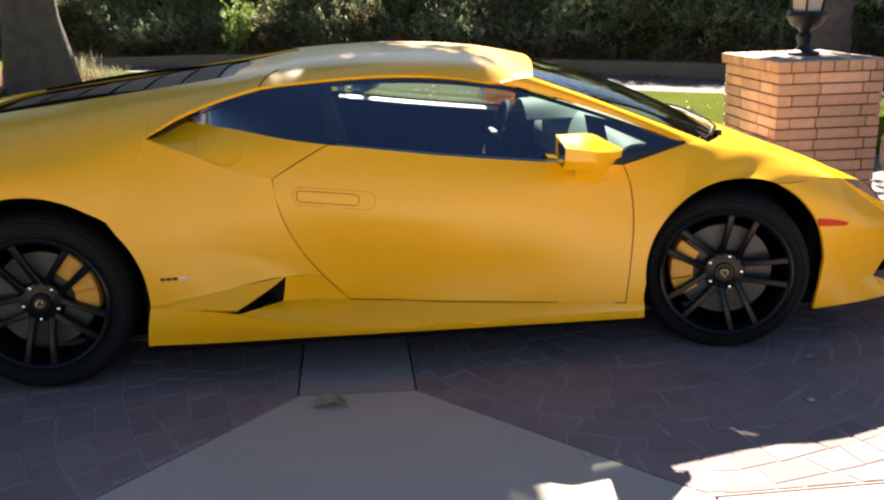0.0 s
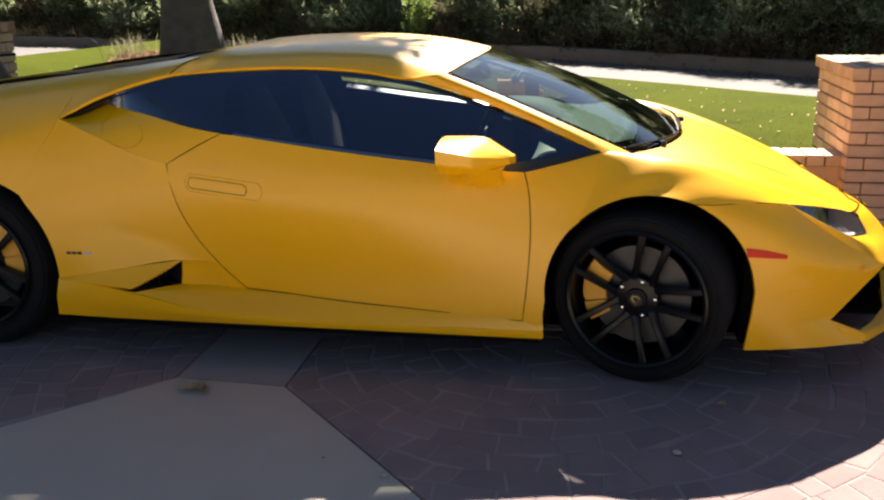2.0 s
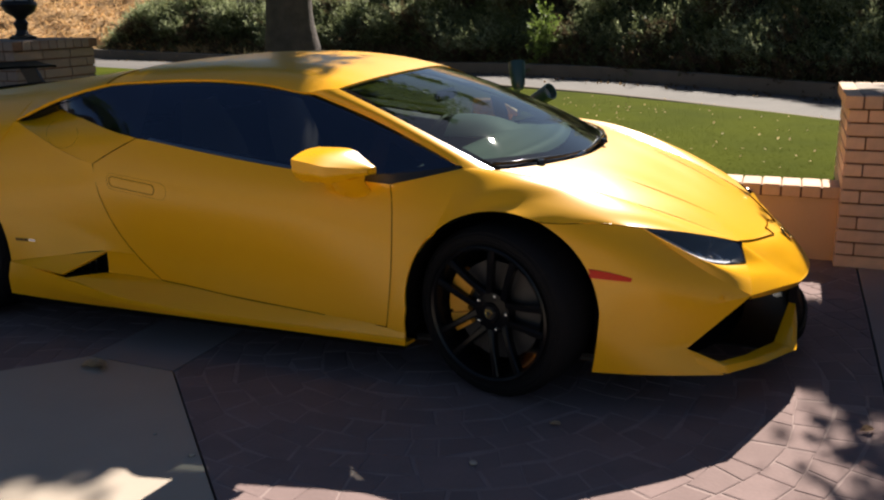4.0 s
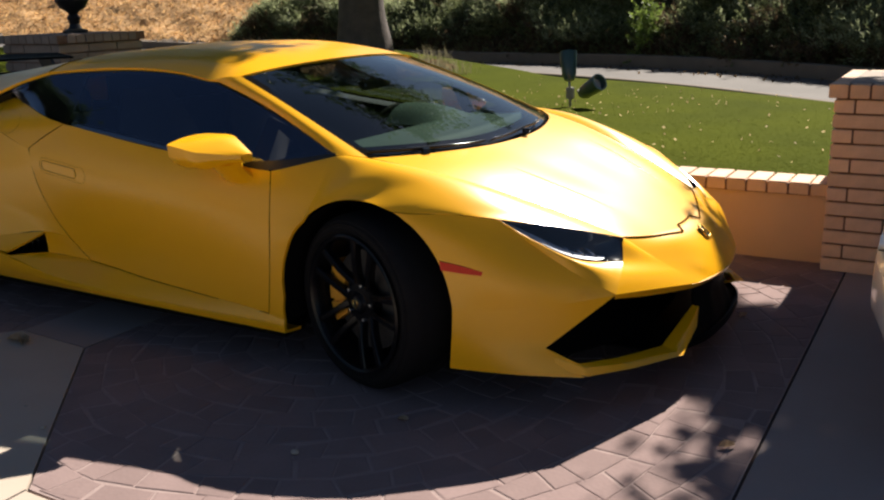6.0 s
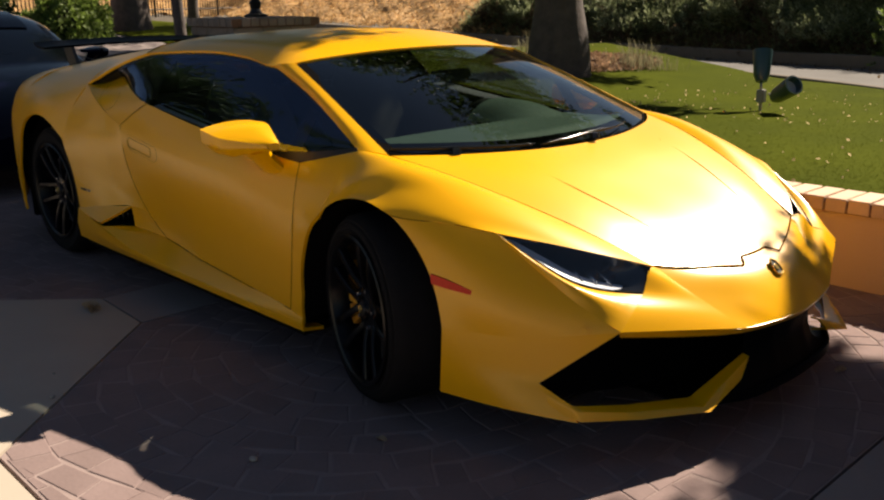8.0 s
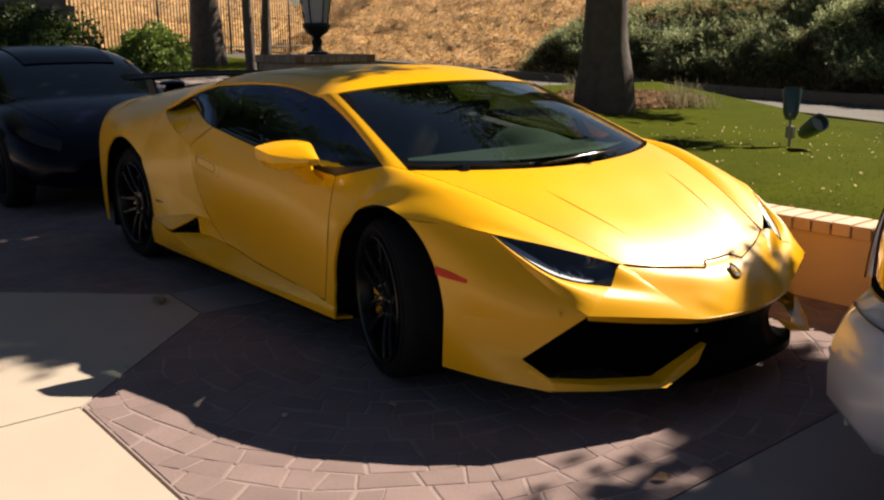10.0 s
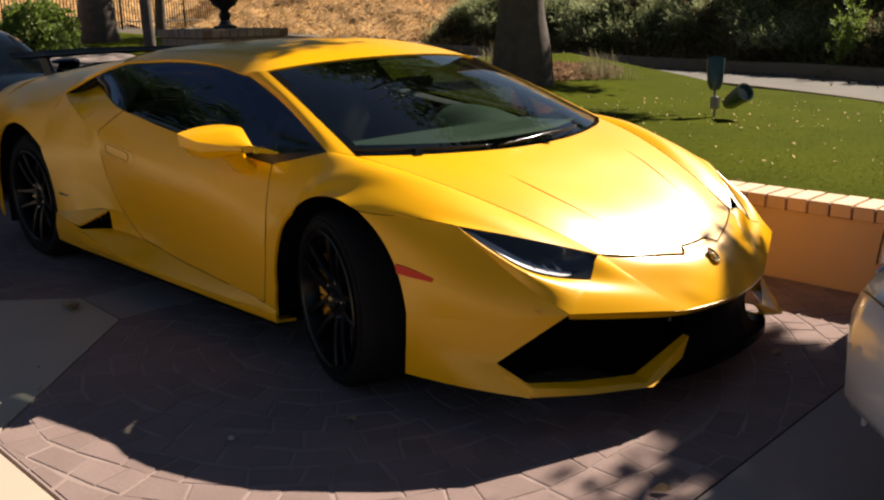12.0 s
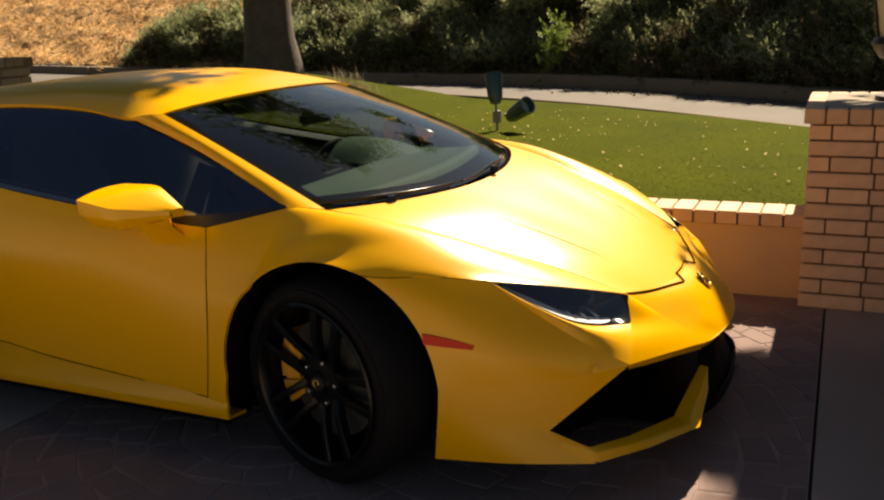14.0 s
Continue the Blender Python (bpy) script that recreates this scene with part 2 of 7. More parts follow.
def skin(grid, side=1, thick=0.01, out=None, bm=None):
    """The grid of points (x, sideways, z) as a sheet of that thickness, its face turned away from the point out."""
    g = np.array(grid, float)
    g[..., 1] *= side
    bm = bm or bmesh.new()
    v = [[bm.verts.new(p) for p in row] for row in g]
    fs = []
    for i in range(len(v) - 1):
        for j in range(len(v[0]) - 1):
            q = [v[i][j], v[i][j + 1], v[i + 1][j + 1], v[i + 1][j]]
            try:
                fs.append(bm.faces.new(q))
            except ValueError:
                pass
    bmesh.ops.remove_doubles(bm, verts=[x for r in v for x in r], dist=1e-5)
    fs = [x for x in fs if x.is_valid]
    c = Vector(out if out is not None else (g[..., 0].mean(), 0, 0.45))
    total = 0.0
    for x in fs:
        x.normal_update()
        total += x.normal.dot(x.calc_center_median() - c) * x.calc_area()
    if total < 0:
        bmesh.ops.reverse_faces(bm, faces=fs)
    if thick:
        bmesh.ops.solidify(bm, geom=fs, thickness=thick)
    return bm


def tube(points, radius, sides=6, n=None, bm=None, closed=False):
    """A round rod along the points."""
    p = np.array(points, float)
    if n:
        p = spline(np.vstack([p, p[:1]]) if closed else p, n)
        if closed:
            p = p[:-1]
    rad = np.broadcast_to(radius, len(p)) if np.ndim(radius) == 0 else np.interp(np.linspace(0, 1, len(p)), np.linspace(0, 1, len(radius)), radius)
    bm = bm or bmesh.new()
    rings = []
    for i, q in enumerate(p):
        a, b = (p[i - 1], p[(i + 1) % len(p)]) if closed else (p[max(i - 1, 0)], p[min(i + 1, len(p) - 1)])
        d = Vector(b - a).normalized()
        up = Vector((0, 0, 1)) if abs(d.z) < 0.9 else Vector((1, 0, 0))
        s = d.cross(up).normalized()
        w = s.cross(d)
        rings.append([bm.verts.new(Vector(q) + float(rad[i]) * (math.cos(k * 2 * math.pi / sides) * s + math.sin(k * 2 * math.pi / sides) * w)) for k in range(sides)])
    pairs = list(zip(rings, rings[1:])) + ([(rings[-1], rings[0])] if closed else [])
    for r, q in pairs:
        for k in range(sides):
            bm.faces.new((r[k], r[(k + 1) % sides], q[(k + 1) % sides], q[k]))
    if not closed:
        bm.faces.new(rings[0][::-1])
        bm.faces.new(rings[-1])
    return bm


def box(lo, hi, bevel=0.0, bm=None, m=None):
    bm = bm or bmesh.new()
    got = bmesh.ops.create_cube(bm, size=1)["verts"]
    lo, hi = Vector(lo), Vector(hi)
    for v in got:
        v.co = Vector((lo[i] + (v.co[i] + 0.5) * (hi[i] - lo[i]) for i in range(3)))
    if bevel:
        es = list({e for v in got for e in v.link_edges})
        got = list({v for f_ in bmesh.ops.bevel(bm, geom=es, offset=bevel, segments=2, affect="EDGES")["faces"] for v in f_.verts} | {v for v in got if v.is_valid})
    if m is not None:
        bmesh.ops.transform(bm, matrix=m, verts=got)
    return bm


def lathe(profile, segs=32, m=None, bm=None, arc=2 * math.pi, start=0.0):
    """The profile of (radius, height) turned round the z axis, then placed by m."""
    bm = bm or bmesh.new()
    full = arc > 6.28
    n = segs if full else segs + 1
    rings = [[bm.verts.new((r * math.cos(start + arc * k / segs), r * math.sin(start + arc * k / segs), z)) for k in range(n)] for r, z in profile]
    for a, b in zip(rings, rings[1:]):
        for k in range(segs):
            q = (a[k], a[(k + 1) % n], b[(k + 1) % n], b[k])
            bm.faces.new(q)
    vs = [v for r in rings for v in r]
    if m is not None:
        bmesh.ops.transform(bm, matrix=m, verts=vs)
    bmesh.ops.remove_doubles(bm, verts=vs, dist=1e-5)
    bmesh.ops.recalc_face_normals(bm, faces=bm.faces)
    return bm


def prism(outline, axis_from, axis_to, bevel=0.0):
    """A flat outline of (a, b) pushed along the third axis: outline lies in x, z and goes from y to y."""
    bm = bmesh.new()
    lo = [bm.verts.new((a, axis_from, b)) for a, b in outline]
    hi = [bm.verts.new((a, axis_to, b)) for a, b in outline]
    n = len(outline)
    bm.faces.new(lo)
    bm.faces.new(hi[::-1])
    for i in range(n):
        bm.faces.new((lo[i], hi[i], hi[(i + 1) % n], lo[(i + 1) % n]))
    bmesh.ops.recalc_face_normals(bm, faces=bm.faces)
    if bevel:
        bmesh.ops.bevel(bm, geom=bm.edges[:], offset=bevel, segments=2, affect="EDGES")
    return bm


def slab(outline, z0, z1):
    """A flat outline of (x, y) between two heights."""
    bm = bmesh.new()
    lo = [bm.verts.new((a, b, z0)) for a, b in outline]
    hi = [bm.verts.new((a, b, z1)) for a, b in outline]
    n = len(outline)
    bm.faces.new(lo[::-1])
    bm.faces.new(hi)
    for i in range(n):
        bm.faces.new((lo[i], lo[(i + 1) % n], hi[(i + 1) % n], hi[i]))
    bmesh.ops.recalc_face_normals(bm, faces=bm.faces)
    return bm


def leaves(name, centres, size, material, parent=None, label="", rng=None, squash=1.0):
    """Many small leaves, each a folded quad, at the centres, turned at random."""
    rng = rng or np.random.default_rng(5)
    c = np.array(centres, float)
    n = len(c)
    a = rng.normal(size=(n, 3))
    a /= np.linalg.norm(a, axis=1)[:, None]
    b = np.cross(a, rng.normal(size=(n, 3)))
    b /= np.linalg.norm(b, axis=1)[:, None]
    nrm = np.cross(a, b)
    s = size * rng.uniform(0.6, 1.4, (n, 1))
    w = s * 0.32 * squash
    v = np.stack([c - a * s * 0.5, c + b * w + nrm * w * 0.3, c + a * s * 0.5, c - b * w + nrm * w * 0.3], 1).reshape(-1, 3)
    k = np.arange(n)[:, None] * 4
    faces = np.concatenate([k + np.array([[0, 1, 2]]), k + np.array([[0, 2, 3]])], 1).reshape(-1, 3)
    me = bpy.data.meshes.new(name)
    me.from_pydata(v.tolist(), [], faces.tolist())
    me.materials.append(material)
    ob = new(name, me)
    if parent:
        ob.parent = parent
    if label:
        tagged(ob, label)
    return ob


# ---- the yellow sports car ----
car = thing("sports_car", "low satin yellow two-seat sports car on black alloy wheels", "car")

# lines that several panels share: x ahead, distance from the middle, z up
BELT = [(-0.214, 0.880, 0.891), (0.141, 0.884, 0.842), (0.572, 0.882, 0.793), (0.915, 0.862, 0.760)]
SAIL = [(-0.465, 0.730, 1.094), (-0.642, 0.770, 1.048), (-0.769, 0.803, 1.000), (-0.877, 0.856, 0.939)]
RIDGE = [(-0.877, 0.856, 0.939), (-1.10, 0.872, 0.905), (-1.35, 0.880, 0.888), (-1.65, 0.865, 0.872)]
DOOR_REAR = [(-0.424, 0.918, 0.779), (-0.405, 0.922, 0.657), (-0.344, 0.915, 0.514), (-0.261, 0.900, 0.395), (-0.163, 0.870, 0.281)]
DOOR_FRONT = [(0.915, 0.862, 0.760), (0.931, 0.890, 0.707), (0.942, 0.920, 0.600), (0.935, 0.935, 0.392), (0.918, 0.939, 0.221)]
HOODLINE = [(1.288, 0.759, 0.817), (1.50, 0.700, 0.775), (1.70, 0.632, 0.718), (1.92, 0.545, 0.640), (2.148, 0.445, 0.537)]
LAMPTOP = [(1.841, 0.813, 0.655), (1.96, 0.70, 0.622), (2.06, 0.59, 0.587), (2.160, 0.485, 0.545)]
LAMPLOW = [(1.841, 0.813, 0.655), (1.95, 0.772, 0.585), (2.055, 0.712, 0.522), (2.184, 0.552, 0.485)]
LEADING = [(2.216, 0.704, 0.413), (2.300, 0.470, 0.374), (2.378, 0.290, 0.357), (2.412, 0.120, 0.352), (2.420, 0.0, 0.350)]


def lerp(a, b, w):
    m_ = np.array(a) * (1 - w) + np.array(b) * w
    return tuple(m_) if m_.ndim == 1 else [tuple(q) for q in m_]


def both(name, grid, material, label="", thick=0.012, parent=car, out=None):
    """The panel on the right and its mirror image on the left."""
    made = []
    for side in (-1, 1):
        o = None if out is None else (out[0], out[1] * side, out[2])
        made.append(part(name, skin(grid, side, thick, o), material, parent, label))
    return made


def crisp(points, near=0.06):
    """The same line with its corners kept sharp."""
    out_ = [points[0]]
    for a_, b_, c_ in zip(points, points[1:], points[2:]):
        out_ += [lerp(b_, a_, near), b_, lerp(b_, c_, near)]
    return out_ + [points[-1]]


def seam(points, parent, radius=0.0024, n=24, sides=(-1, 1), material=None):
    for side in sides:
        bm = tube([(x, s * side, z) for x, s, z in points], radius, 5, n)
        part("panel_gap", bm, material or GAP, parent)


# doors
door_rows = [
    [DOOR_REAR[0], (-0.32, 0.900, 0.836), lerp(BELT[0], (-0.32, 0.900, 0.836), 0.05), BELT[0], lerp(BELT[0], BELT[1], 0.08), lerp(BELT[0], BELT[1], 0.5), BELT[1], BELT[2], BELT[3]],
    [(-0.420, 0.922, 0.735), (-0.20, 0.925, 0.762), (0.10, 0.926, 0.748), (0.55, 0.922, 0.722), (0.931, 0.890, 0.707)],
    [DOOR_REAR[1], (-0.16, 0.934, 0.665), (0.12, 0.938, 0.655), (0.55, 0.935, 0.635), (0.940, 0.912, 0.630)],
    [DOOR_REAR[2], (-0.10, 0.918, 0.520), (0.14, 0.924, 0.515), (0.55, 0.932, 0.505), (0.942, 0.930, 0.500)],
    [DOOR_REAR[3], (-0.05, 0.890, 0.392), (0.16, 0.902, 0.385), (0.54, 0.920, 0.370), (0.935, 0.936, 0.360)],
    [DOOR_REAR[4], (-0.01, 0.880, 0.272), (0.16, 0.900, 0.262), (0.52, 0.918, 0.242), (0.918, 0.939, 0.221)],
]
door_fine = surface(door_rows, 140, 140).reshape(-1, 3)


def on_skin(fine, x, z):
    """How far out a skin lies at a height and a place along the car."""
    return float(fine[np.argmin((fine[:, 0] - x) ** 2 + (fine[:, 2] - z) ** 2), 1])


doors = both("door", surface(door_rows, 30, 26), YELLOW, "yellow door with flush handle")
for d_, side in zip(doors, (-1, 1)):
    seam([DOOR_REAR[0], (-0.32, 0.901, 0.839), (-0.214, 0.882, 0.891)], d_, 0.0012, sides=(side,), n=10)
    seam(DOOR_REAR, d_, 0.0017, sides=(side,))
    seam(DOOR_FRONT, d_, 0.0019, sides=(side,))
    seam([door_rows[-1][i] for i in range(5)], d_, sides=(side,))
    # the flush handle in its long recess
    def stadium(x0, x1, half, slope):
        pts_ = []
        for cx_, a0 in ((x1, -0.5 * math.pi), (x0, 0.5 * math.pi)):
            for k_ in range(7):
                a_ = a0 + math.pi * k_ / 6
                pts_.append((cx_ + half * 0.75 * math.cos(a_), 0.698 + half * math.sin(a_) - slope * (cx_ + 0.2)))
        return pts_

    for name_, ring, rad in (("handle", stadium(-0.325, -0.125, 0.021, 0.11), 0.0012), ("handle_recess", stadium(-0.328, -0.075, 0.034, 0.11), 0.0005)):
        bm = tube([(x, side * (on_skin(door_fine, x, z) + 0.0008), z) for x, z in ring], rad, 5, closed=True)
        part(name_, bm, GAP, d_)

ARCH = (1.362, 0.340, 0.366)


def arch_edge(grid, lane, first, last, reach, toward, ARCH=ARCH):
    """Lay one edge of a panel on the round wheel arch, easing the shift into the panel."""
    pts_ = [grid[k][lane] for k in range(first, last + 1)]
    a0 = math.atan2(pts_[0][2] - ARCH[1], pts_[0][0] - ARCH[0])
    a1 = math.atan2(pts_[-1][2] - ARCH[1], pts_[-1][0] - ARCH[0])
    a0, a1 = (a0 + 2 * math.pi if a0 < -1 else a0), (a1 + 2 * math.pi if a1 < -1 else a1)
    r0, r1 = [math.hypot(q[0] - ARCH[0], q[2] - ARCH[1]) for q in (pts_[0], pts_[-1])]
    for k in range(first, last + 1):
        w_ = (k - first) / (last - first)
        a_ = a0 + (a1 - a0) * w_
        ends = max(0.0, 1 - w_ / 0.12) * (r0 - ARCH[2]) + max(0.0, (w_ - 0.88) / 0.12) * (r1 - ARCH[2])
        r_ = ARCH[2] + ends
        old = grid[k][lane].copy()
        step = np.array((ARCH[0] + r_ * math.cos(a_) - old[0], 0.0, ARCH[1] + r_ * math.sin(a_) - old[2]))
        for j in range(reach):
            grid[k][lane + toward * j] += step * (1 - j / reach) ** 2


REAR_ARCH = (-1.312, 0.352, 0.411)
# rear quarters
quarter_rows = [
    [DOOR_REAR[0], (-0.56, 0.908, 0.815), (-0.72, 0.897, 0.882), (-0.877, 0.858, 0.938)],
    [DOOR_REAR[1], (-0.58, 0.930, 0.695), (-0.77, 0.940, 0.750), (-0.950, 0.932, 0.800)],
    [DOOR_REAR[2], (-0.56, 0.930, 0.560), (-0.80, 0.955, 0.610), (-1.018, 0.962, 0.655)],
    [(-0.30, 0.908, 0.450), (-0.52, 0.925, 0.470), (-0.72, 0.950, 0.500), (-0.935, 0.965, 0.522)],
    [DOOR_REAR[3], (-0.402, 0.916, 0.403), (-0.62, 0.953, 0.375), (-0.900, 0.962, 0.326)],
]
quarter_fine = surface(quarter_rows, 120, 120).reshape(-1, 3)
quarter_grid = surface(quarter_rows, 24, 60)
arch_edge(quarter_grid, -1, int(np.argmin(np.linalg.norm(quarter_grid[:, -1] - np.array((-1.018, 0.962, 0.655)), axis=1))), 59, 8, -1, REAR_ARCH)
both("rear_quarter_panel", quarter_grid, YELLOW)
haunch_rows = [
    [(-0.86, 0.552, 1.087), (-1.10, 0.550, 1.058), (-1.35, 0.550, 1.028), (-1.65, 0.555, 0.990)],
    [(-0.865, 0.725, 1.030), (-1.10, 0.745, 0.998), (-1.35, 0.750, 0.970), (-1.65, 0.745, 0.942)],
    RIDGE,
    [(-0.950, 0.932, 0.800), (-1.12, 0.938, 0.828), (-1.35, 0.943, 0.825), (-1.65, 0.930, 0.755)],
    [(-1.018, 0.962, 0.655), (-1.14, 0.966, 0.728), (-1.31, 0.968, 0.762), (-1.47, 0.966, 0.725), (-1.63, 0.958, 0.610)],
]
haunch_grid = surface(haunch_rows, 60, 26)
arch_edge(np.transpose(haunch_grid, (1, 0, 2)), -1, 0, 59, 8, -1, REAR_ARCH)
both("rear_wing", haunch_grid, YELLOW)
buttress_rows = [
    [(-0.40, 0.560, 1.150), (-0.60, 0.553, 1.122), (-0.86, 0.552, 1.087)],
    [(-0.43, 0.655, 1.130), (-0.62, 0.672, 1.092), (-0.865, 0.725, 1.030)],
    SAIL,
]
both("buttress", surface(buttress_rows, 20, 14), YELLOW)
both("sail_seal", surface([[(x, s_ - 0.003, z - 0.004) for x, s_, z in SAIL], [(x + 0.006, s_ - 0.012, z - 0.016) for x, s_, z in SAIL]], 20, 3), VOID, thick=0.004)
both("buttress_inner", surface([[(x, s_ - 0.010, z - 0.012) for x, s_, z in SAIL], [(x + 0.03, s_ - 0.10, z - 0.03) for x, s_, z in SAIL]], 20, 3), BLACK, thick=0.004)
seam([(-0.395, 0.60, 1.145), (-0.43, 0.655, 1.131), (-0.465, 0.73, 1.095)], car, n=10)
tail_rows = [
    [(-1.65, 0.555, 0.990), (-1.88, 0.555, 0.955), (-2.06, 0.55, 0.915)],
    [RIDGE[3], (-1.90, 0.835, 0.860), (-2.09, 0.755, 0.835)],
    [(-1.65, 0.930, 0.755), (-1.92, 0.885, 0.735), (-2.13, 0.790, 0.700)],
    [(-1.63, 0.958, 0.610), (-1.92, 0.900, 0.570), (-2.14, 0.800, 0.540)],
    [(-1.71, 0.955, 0.400), (-1.92, 0.900, 0.380), (-2.14, 0.810, 0.360)],
    [(-1.73, 0.945, 0.180), (-1.92, 0.890, 0.190), (-2.10, 0.800, 0.230)],
]
both("rear_bumper_side", surface(tail_rows, 12, 22), YELLOW)
part("tail_panel", skin(surface([[(-2.06, 0.55, 0.915), (-2.08, 0, 0.93), (-2.06, -0.55, 0.915)], [(-2.09, 0.755, 0.835), (-2.13, 0, 0.84), (-2.09, -0.755, 0.835)],
     [(-2.14, 0.80, 0.54), (-2.19, 0, 0.54), (-2.14, -0.80, 0.54)], [(-2.10, 0.80, 0.23), (-2.14, 0, 0.2), (-2.10, -0.80, 0.23)]], 14, 14), 1, 0.012), BLACK, car)
part("tail_deck", skin(surface([[(-1.65, 0.555, 0.985), (-1.65, 0, 1.0), (-1.65, -0.555, 0.985)], [(-2.06, 0.55, 0.912), (-2.09, 0, 0.925), (-2.06, -0.55, 0.912)]], 12, 4), 1, 0.012), YELLOW, car)

# scoop behind the side window, with the round filler flap
scoop_rows = [
    [BELT[0], (-0.327, 0.862, 0.906), (-0.563, 0.795, 0.951), (-0.800, 0.700, 0.985)],
    [(-0.32, 0.899, 0.838), (-0.45, 0.886, 0.862), (-0.65, 0.838, 0.915), (-0.860, 0.760, 0.950)],
    [DOOR_REAR[0], (-0.56, 0.906, 0.814), (-0.72, 0.895, 0.880), (-0.877, 0.856, 0.937)],
]
scoops = both("scoop", surface(scoop_rows, 20, 12), YELLOW)
for sc, side in zip(scoops, (-1, 1)):
    ring = [(-0.615 + 0.085 * math.cos(a), side * (0.868 + 0.01 * math.cos(a) + 0.043 * -math.sin(a)), 0.893 + 0.052 * math.sin(a) - 0.02 * math.cos(a)) for a in np.linspace(0.75 * math.pi, 2.25 * math.pi, 18)]
    part("filler_flap", tube(ring, 0.0005, 4), GAP, sc)

# dark sheet closing the scoop, its shade put into the colour
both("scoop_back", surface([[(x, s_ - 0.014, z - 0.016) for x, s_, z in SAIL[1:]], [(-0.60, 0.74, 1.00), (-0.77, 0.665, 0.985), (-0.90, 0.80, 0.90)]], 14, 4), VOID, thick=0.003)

# sills, with the blade and the triangular side intake
sill_rows = [
    [(-0.900, 0.970, 0.323), (-0.778, 0.987, 0.318), (-0.583, 1.000, 0.288), (-0.348, 0.985, 0.232), (-0.137, 0.966, 0.205), (0.30, 0.955, 0.192), (0.995, 0.945, 0.186)],
    [(-0.915, 0.975, 0.250), (-0.778, 0.985, 0.245), (-0.583, 0.990, 0.225), (-0.348, 0.978, 0.200), (-0.137, 0.965, 0.186), (0.30, 0.955, 0.177), (0.995, 0.945, 0.172)],
    [(-0.925, 0.962, 0.173), (-0.600, 0.962, 0.167), (-0.363, 0.955, 0.164), (0.292, 0.950, 0.160), (0.995, 0.940, 0.154)],
    [(-0.925, 0.880, 0.150), (-0.363, 0.860, 0.145), (0.292, 0.850, 0.142), (0.995, 0.850, 0.140)],
]
both("side_sill", surface(sill_rows, 40, 4, straight=True), YELLOW)
shelf_rows = [
    [(-0.900, 0.962, 0.326), (-0.62, 0.953, 0.375), (-0.402, 0.916, 0.403)],
    [(-0.900, 0.966, 0.325), (-0.70, 0.970, 0.348), (-0.480, 0.955, 0.358)],
    [(-0.900, 0.970, 0.323), (-0.778, 0.987, 0.318), (-0.583, 1.000, 0.306)],
]
both("blade", surface(shelf_rows, 16, 8), YELLOW, out=(-0.7, 0.8, 0.2))
channel_rows = [
    [(-0.420, 0.900, 0.300), (-0.163, 0.870, 0.281), (0.16, 0.900, 0.262), (0.52, 0.918, 0.242), (0.918, 0.939, 0.221), (0.995, 0.940, 0.210)],
    [(-0.495, 0.950, 0.296), (-0.163, 0.915, 0.248), (0.16, 0.928, 0.230), (0.52, 0.938, 0.216), (0.918, 0.943, 0.205), (0.995, 0.943, 0.198)],
    [(-0.583, 1.000, 0.288), (-0.348, 0.985, 0.232), (-0.137, 0.966, 0.205), (0.30, 0.955, 0.192), (0.918, 0.946, 0.187), (0.995, 0.945, 0.186)],
]
both("sill_channel", surface(channel_rows, 34, 8), YELLOW, out=(0.2, 0.85, 0.0))
wall_rows = [
    [(-0.402, 0.916, 0.403), (-0.33, 0.908, 0.399), DOOR_REAR[3]],
    [(-0.410, 0.905, 0.345), (-0.30, 0.885, 0.340), (-0.212, 0.884, 0.338)],
    [(-0.420, 0.900, 0.300), (-0.29, 0.878, 0.290), (-0.163, 0.870, 0.281)],
]
both("intake_wall", surface(wall_rows, 8, 8), YELLOW)
for side in (-1, 1):
    a, b, c = (-0.583, 0.997, 0.300), (-0.402, 0.914, 0.400), (-0.420, 0.899, 0.300)
    deep = [(x - 0.16, s - 0.15, z) for x, s, z in (a, b, c)]
    bm = bmesh.new()
    va = [bm.verts.new((x, s * side, z)) for x, s, z in (a, b, c)]
    vb = [bm.verts.new((x, s * side, z)) for x, s, z in deep]
    bm.faces.new(vb)
    for i in range(3):
        bm.faces.new((va[i], va[(i + 1) % 3], vb[(i + 1) % 3], vb[i]))
    bmesh.ops.recalc_face_normals(bm, faces=bm.faces)
    duct = part("side_intake", bm, BLACK, car, "black triangular intake with slats", smooth=False)
    for k in range(5):
        w = 0.16 + 0.15 * k
        p, q = lerp(a, b, w), lerp(lerp(a, c, w), lerp(a, b, w), 0.0)
        part("slat", tube([(p[0] - 0.03, (p[1] - 0.03) * side, p[2] - 0.006), (q[0] - 0.03, (q[1] - 0.03) * side, q[2] + 0.004)], 0.004, 5), GLOSSBLACK, duct)

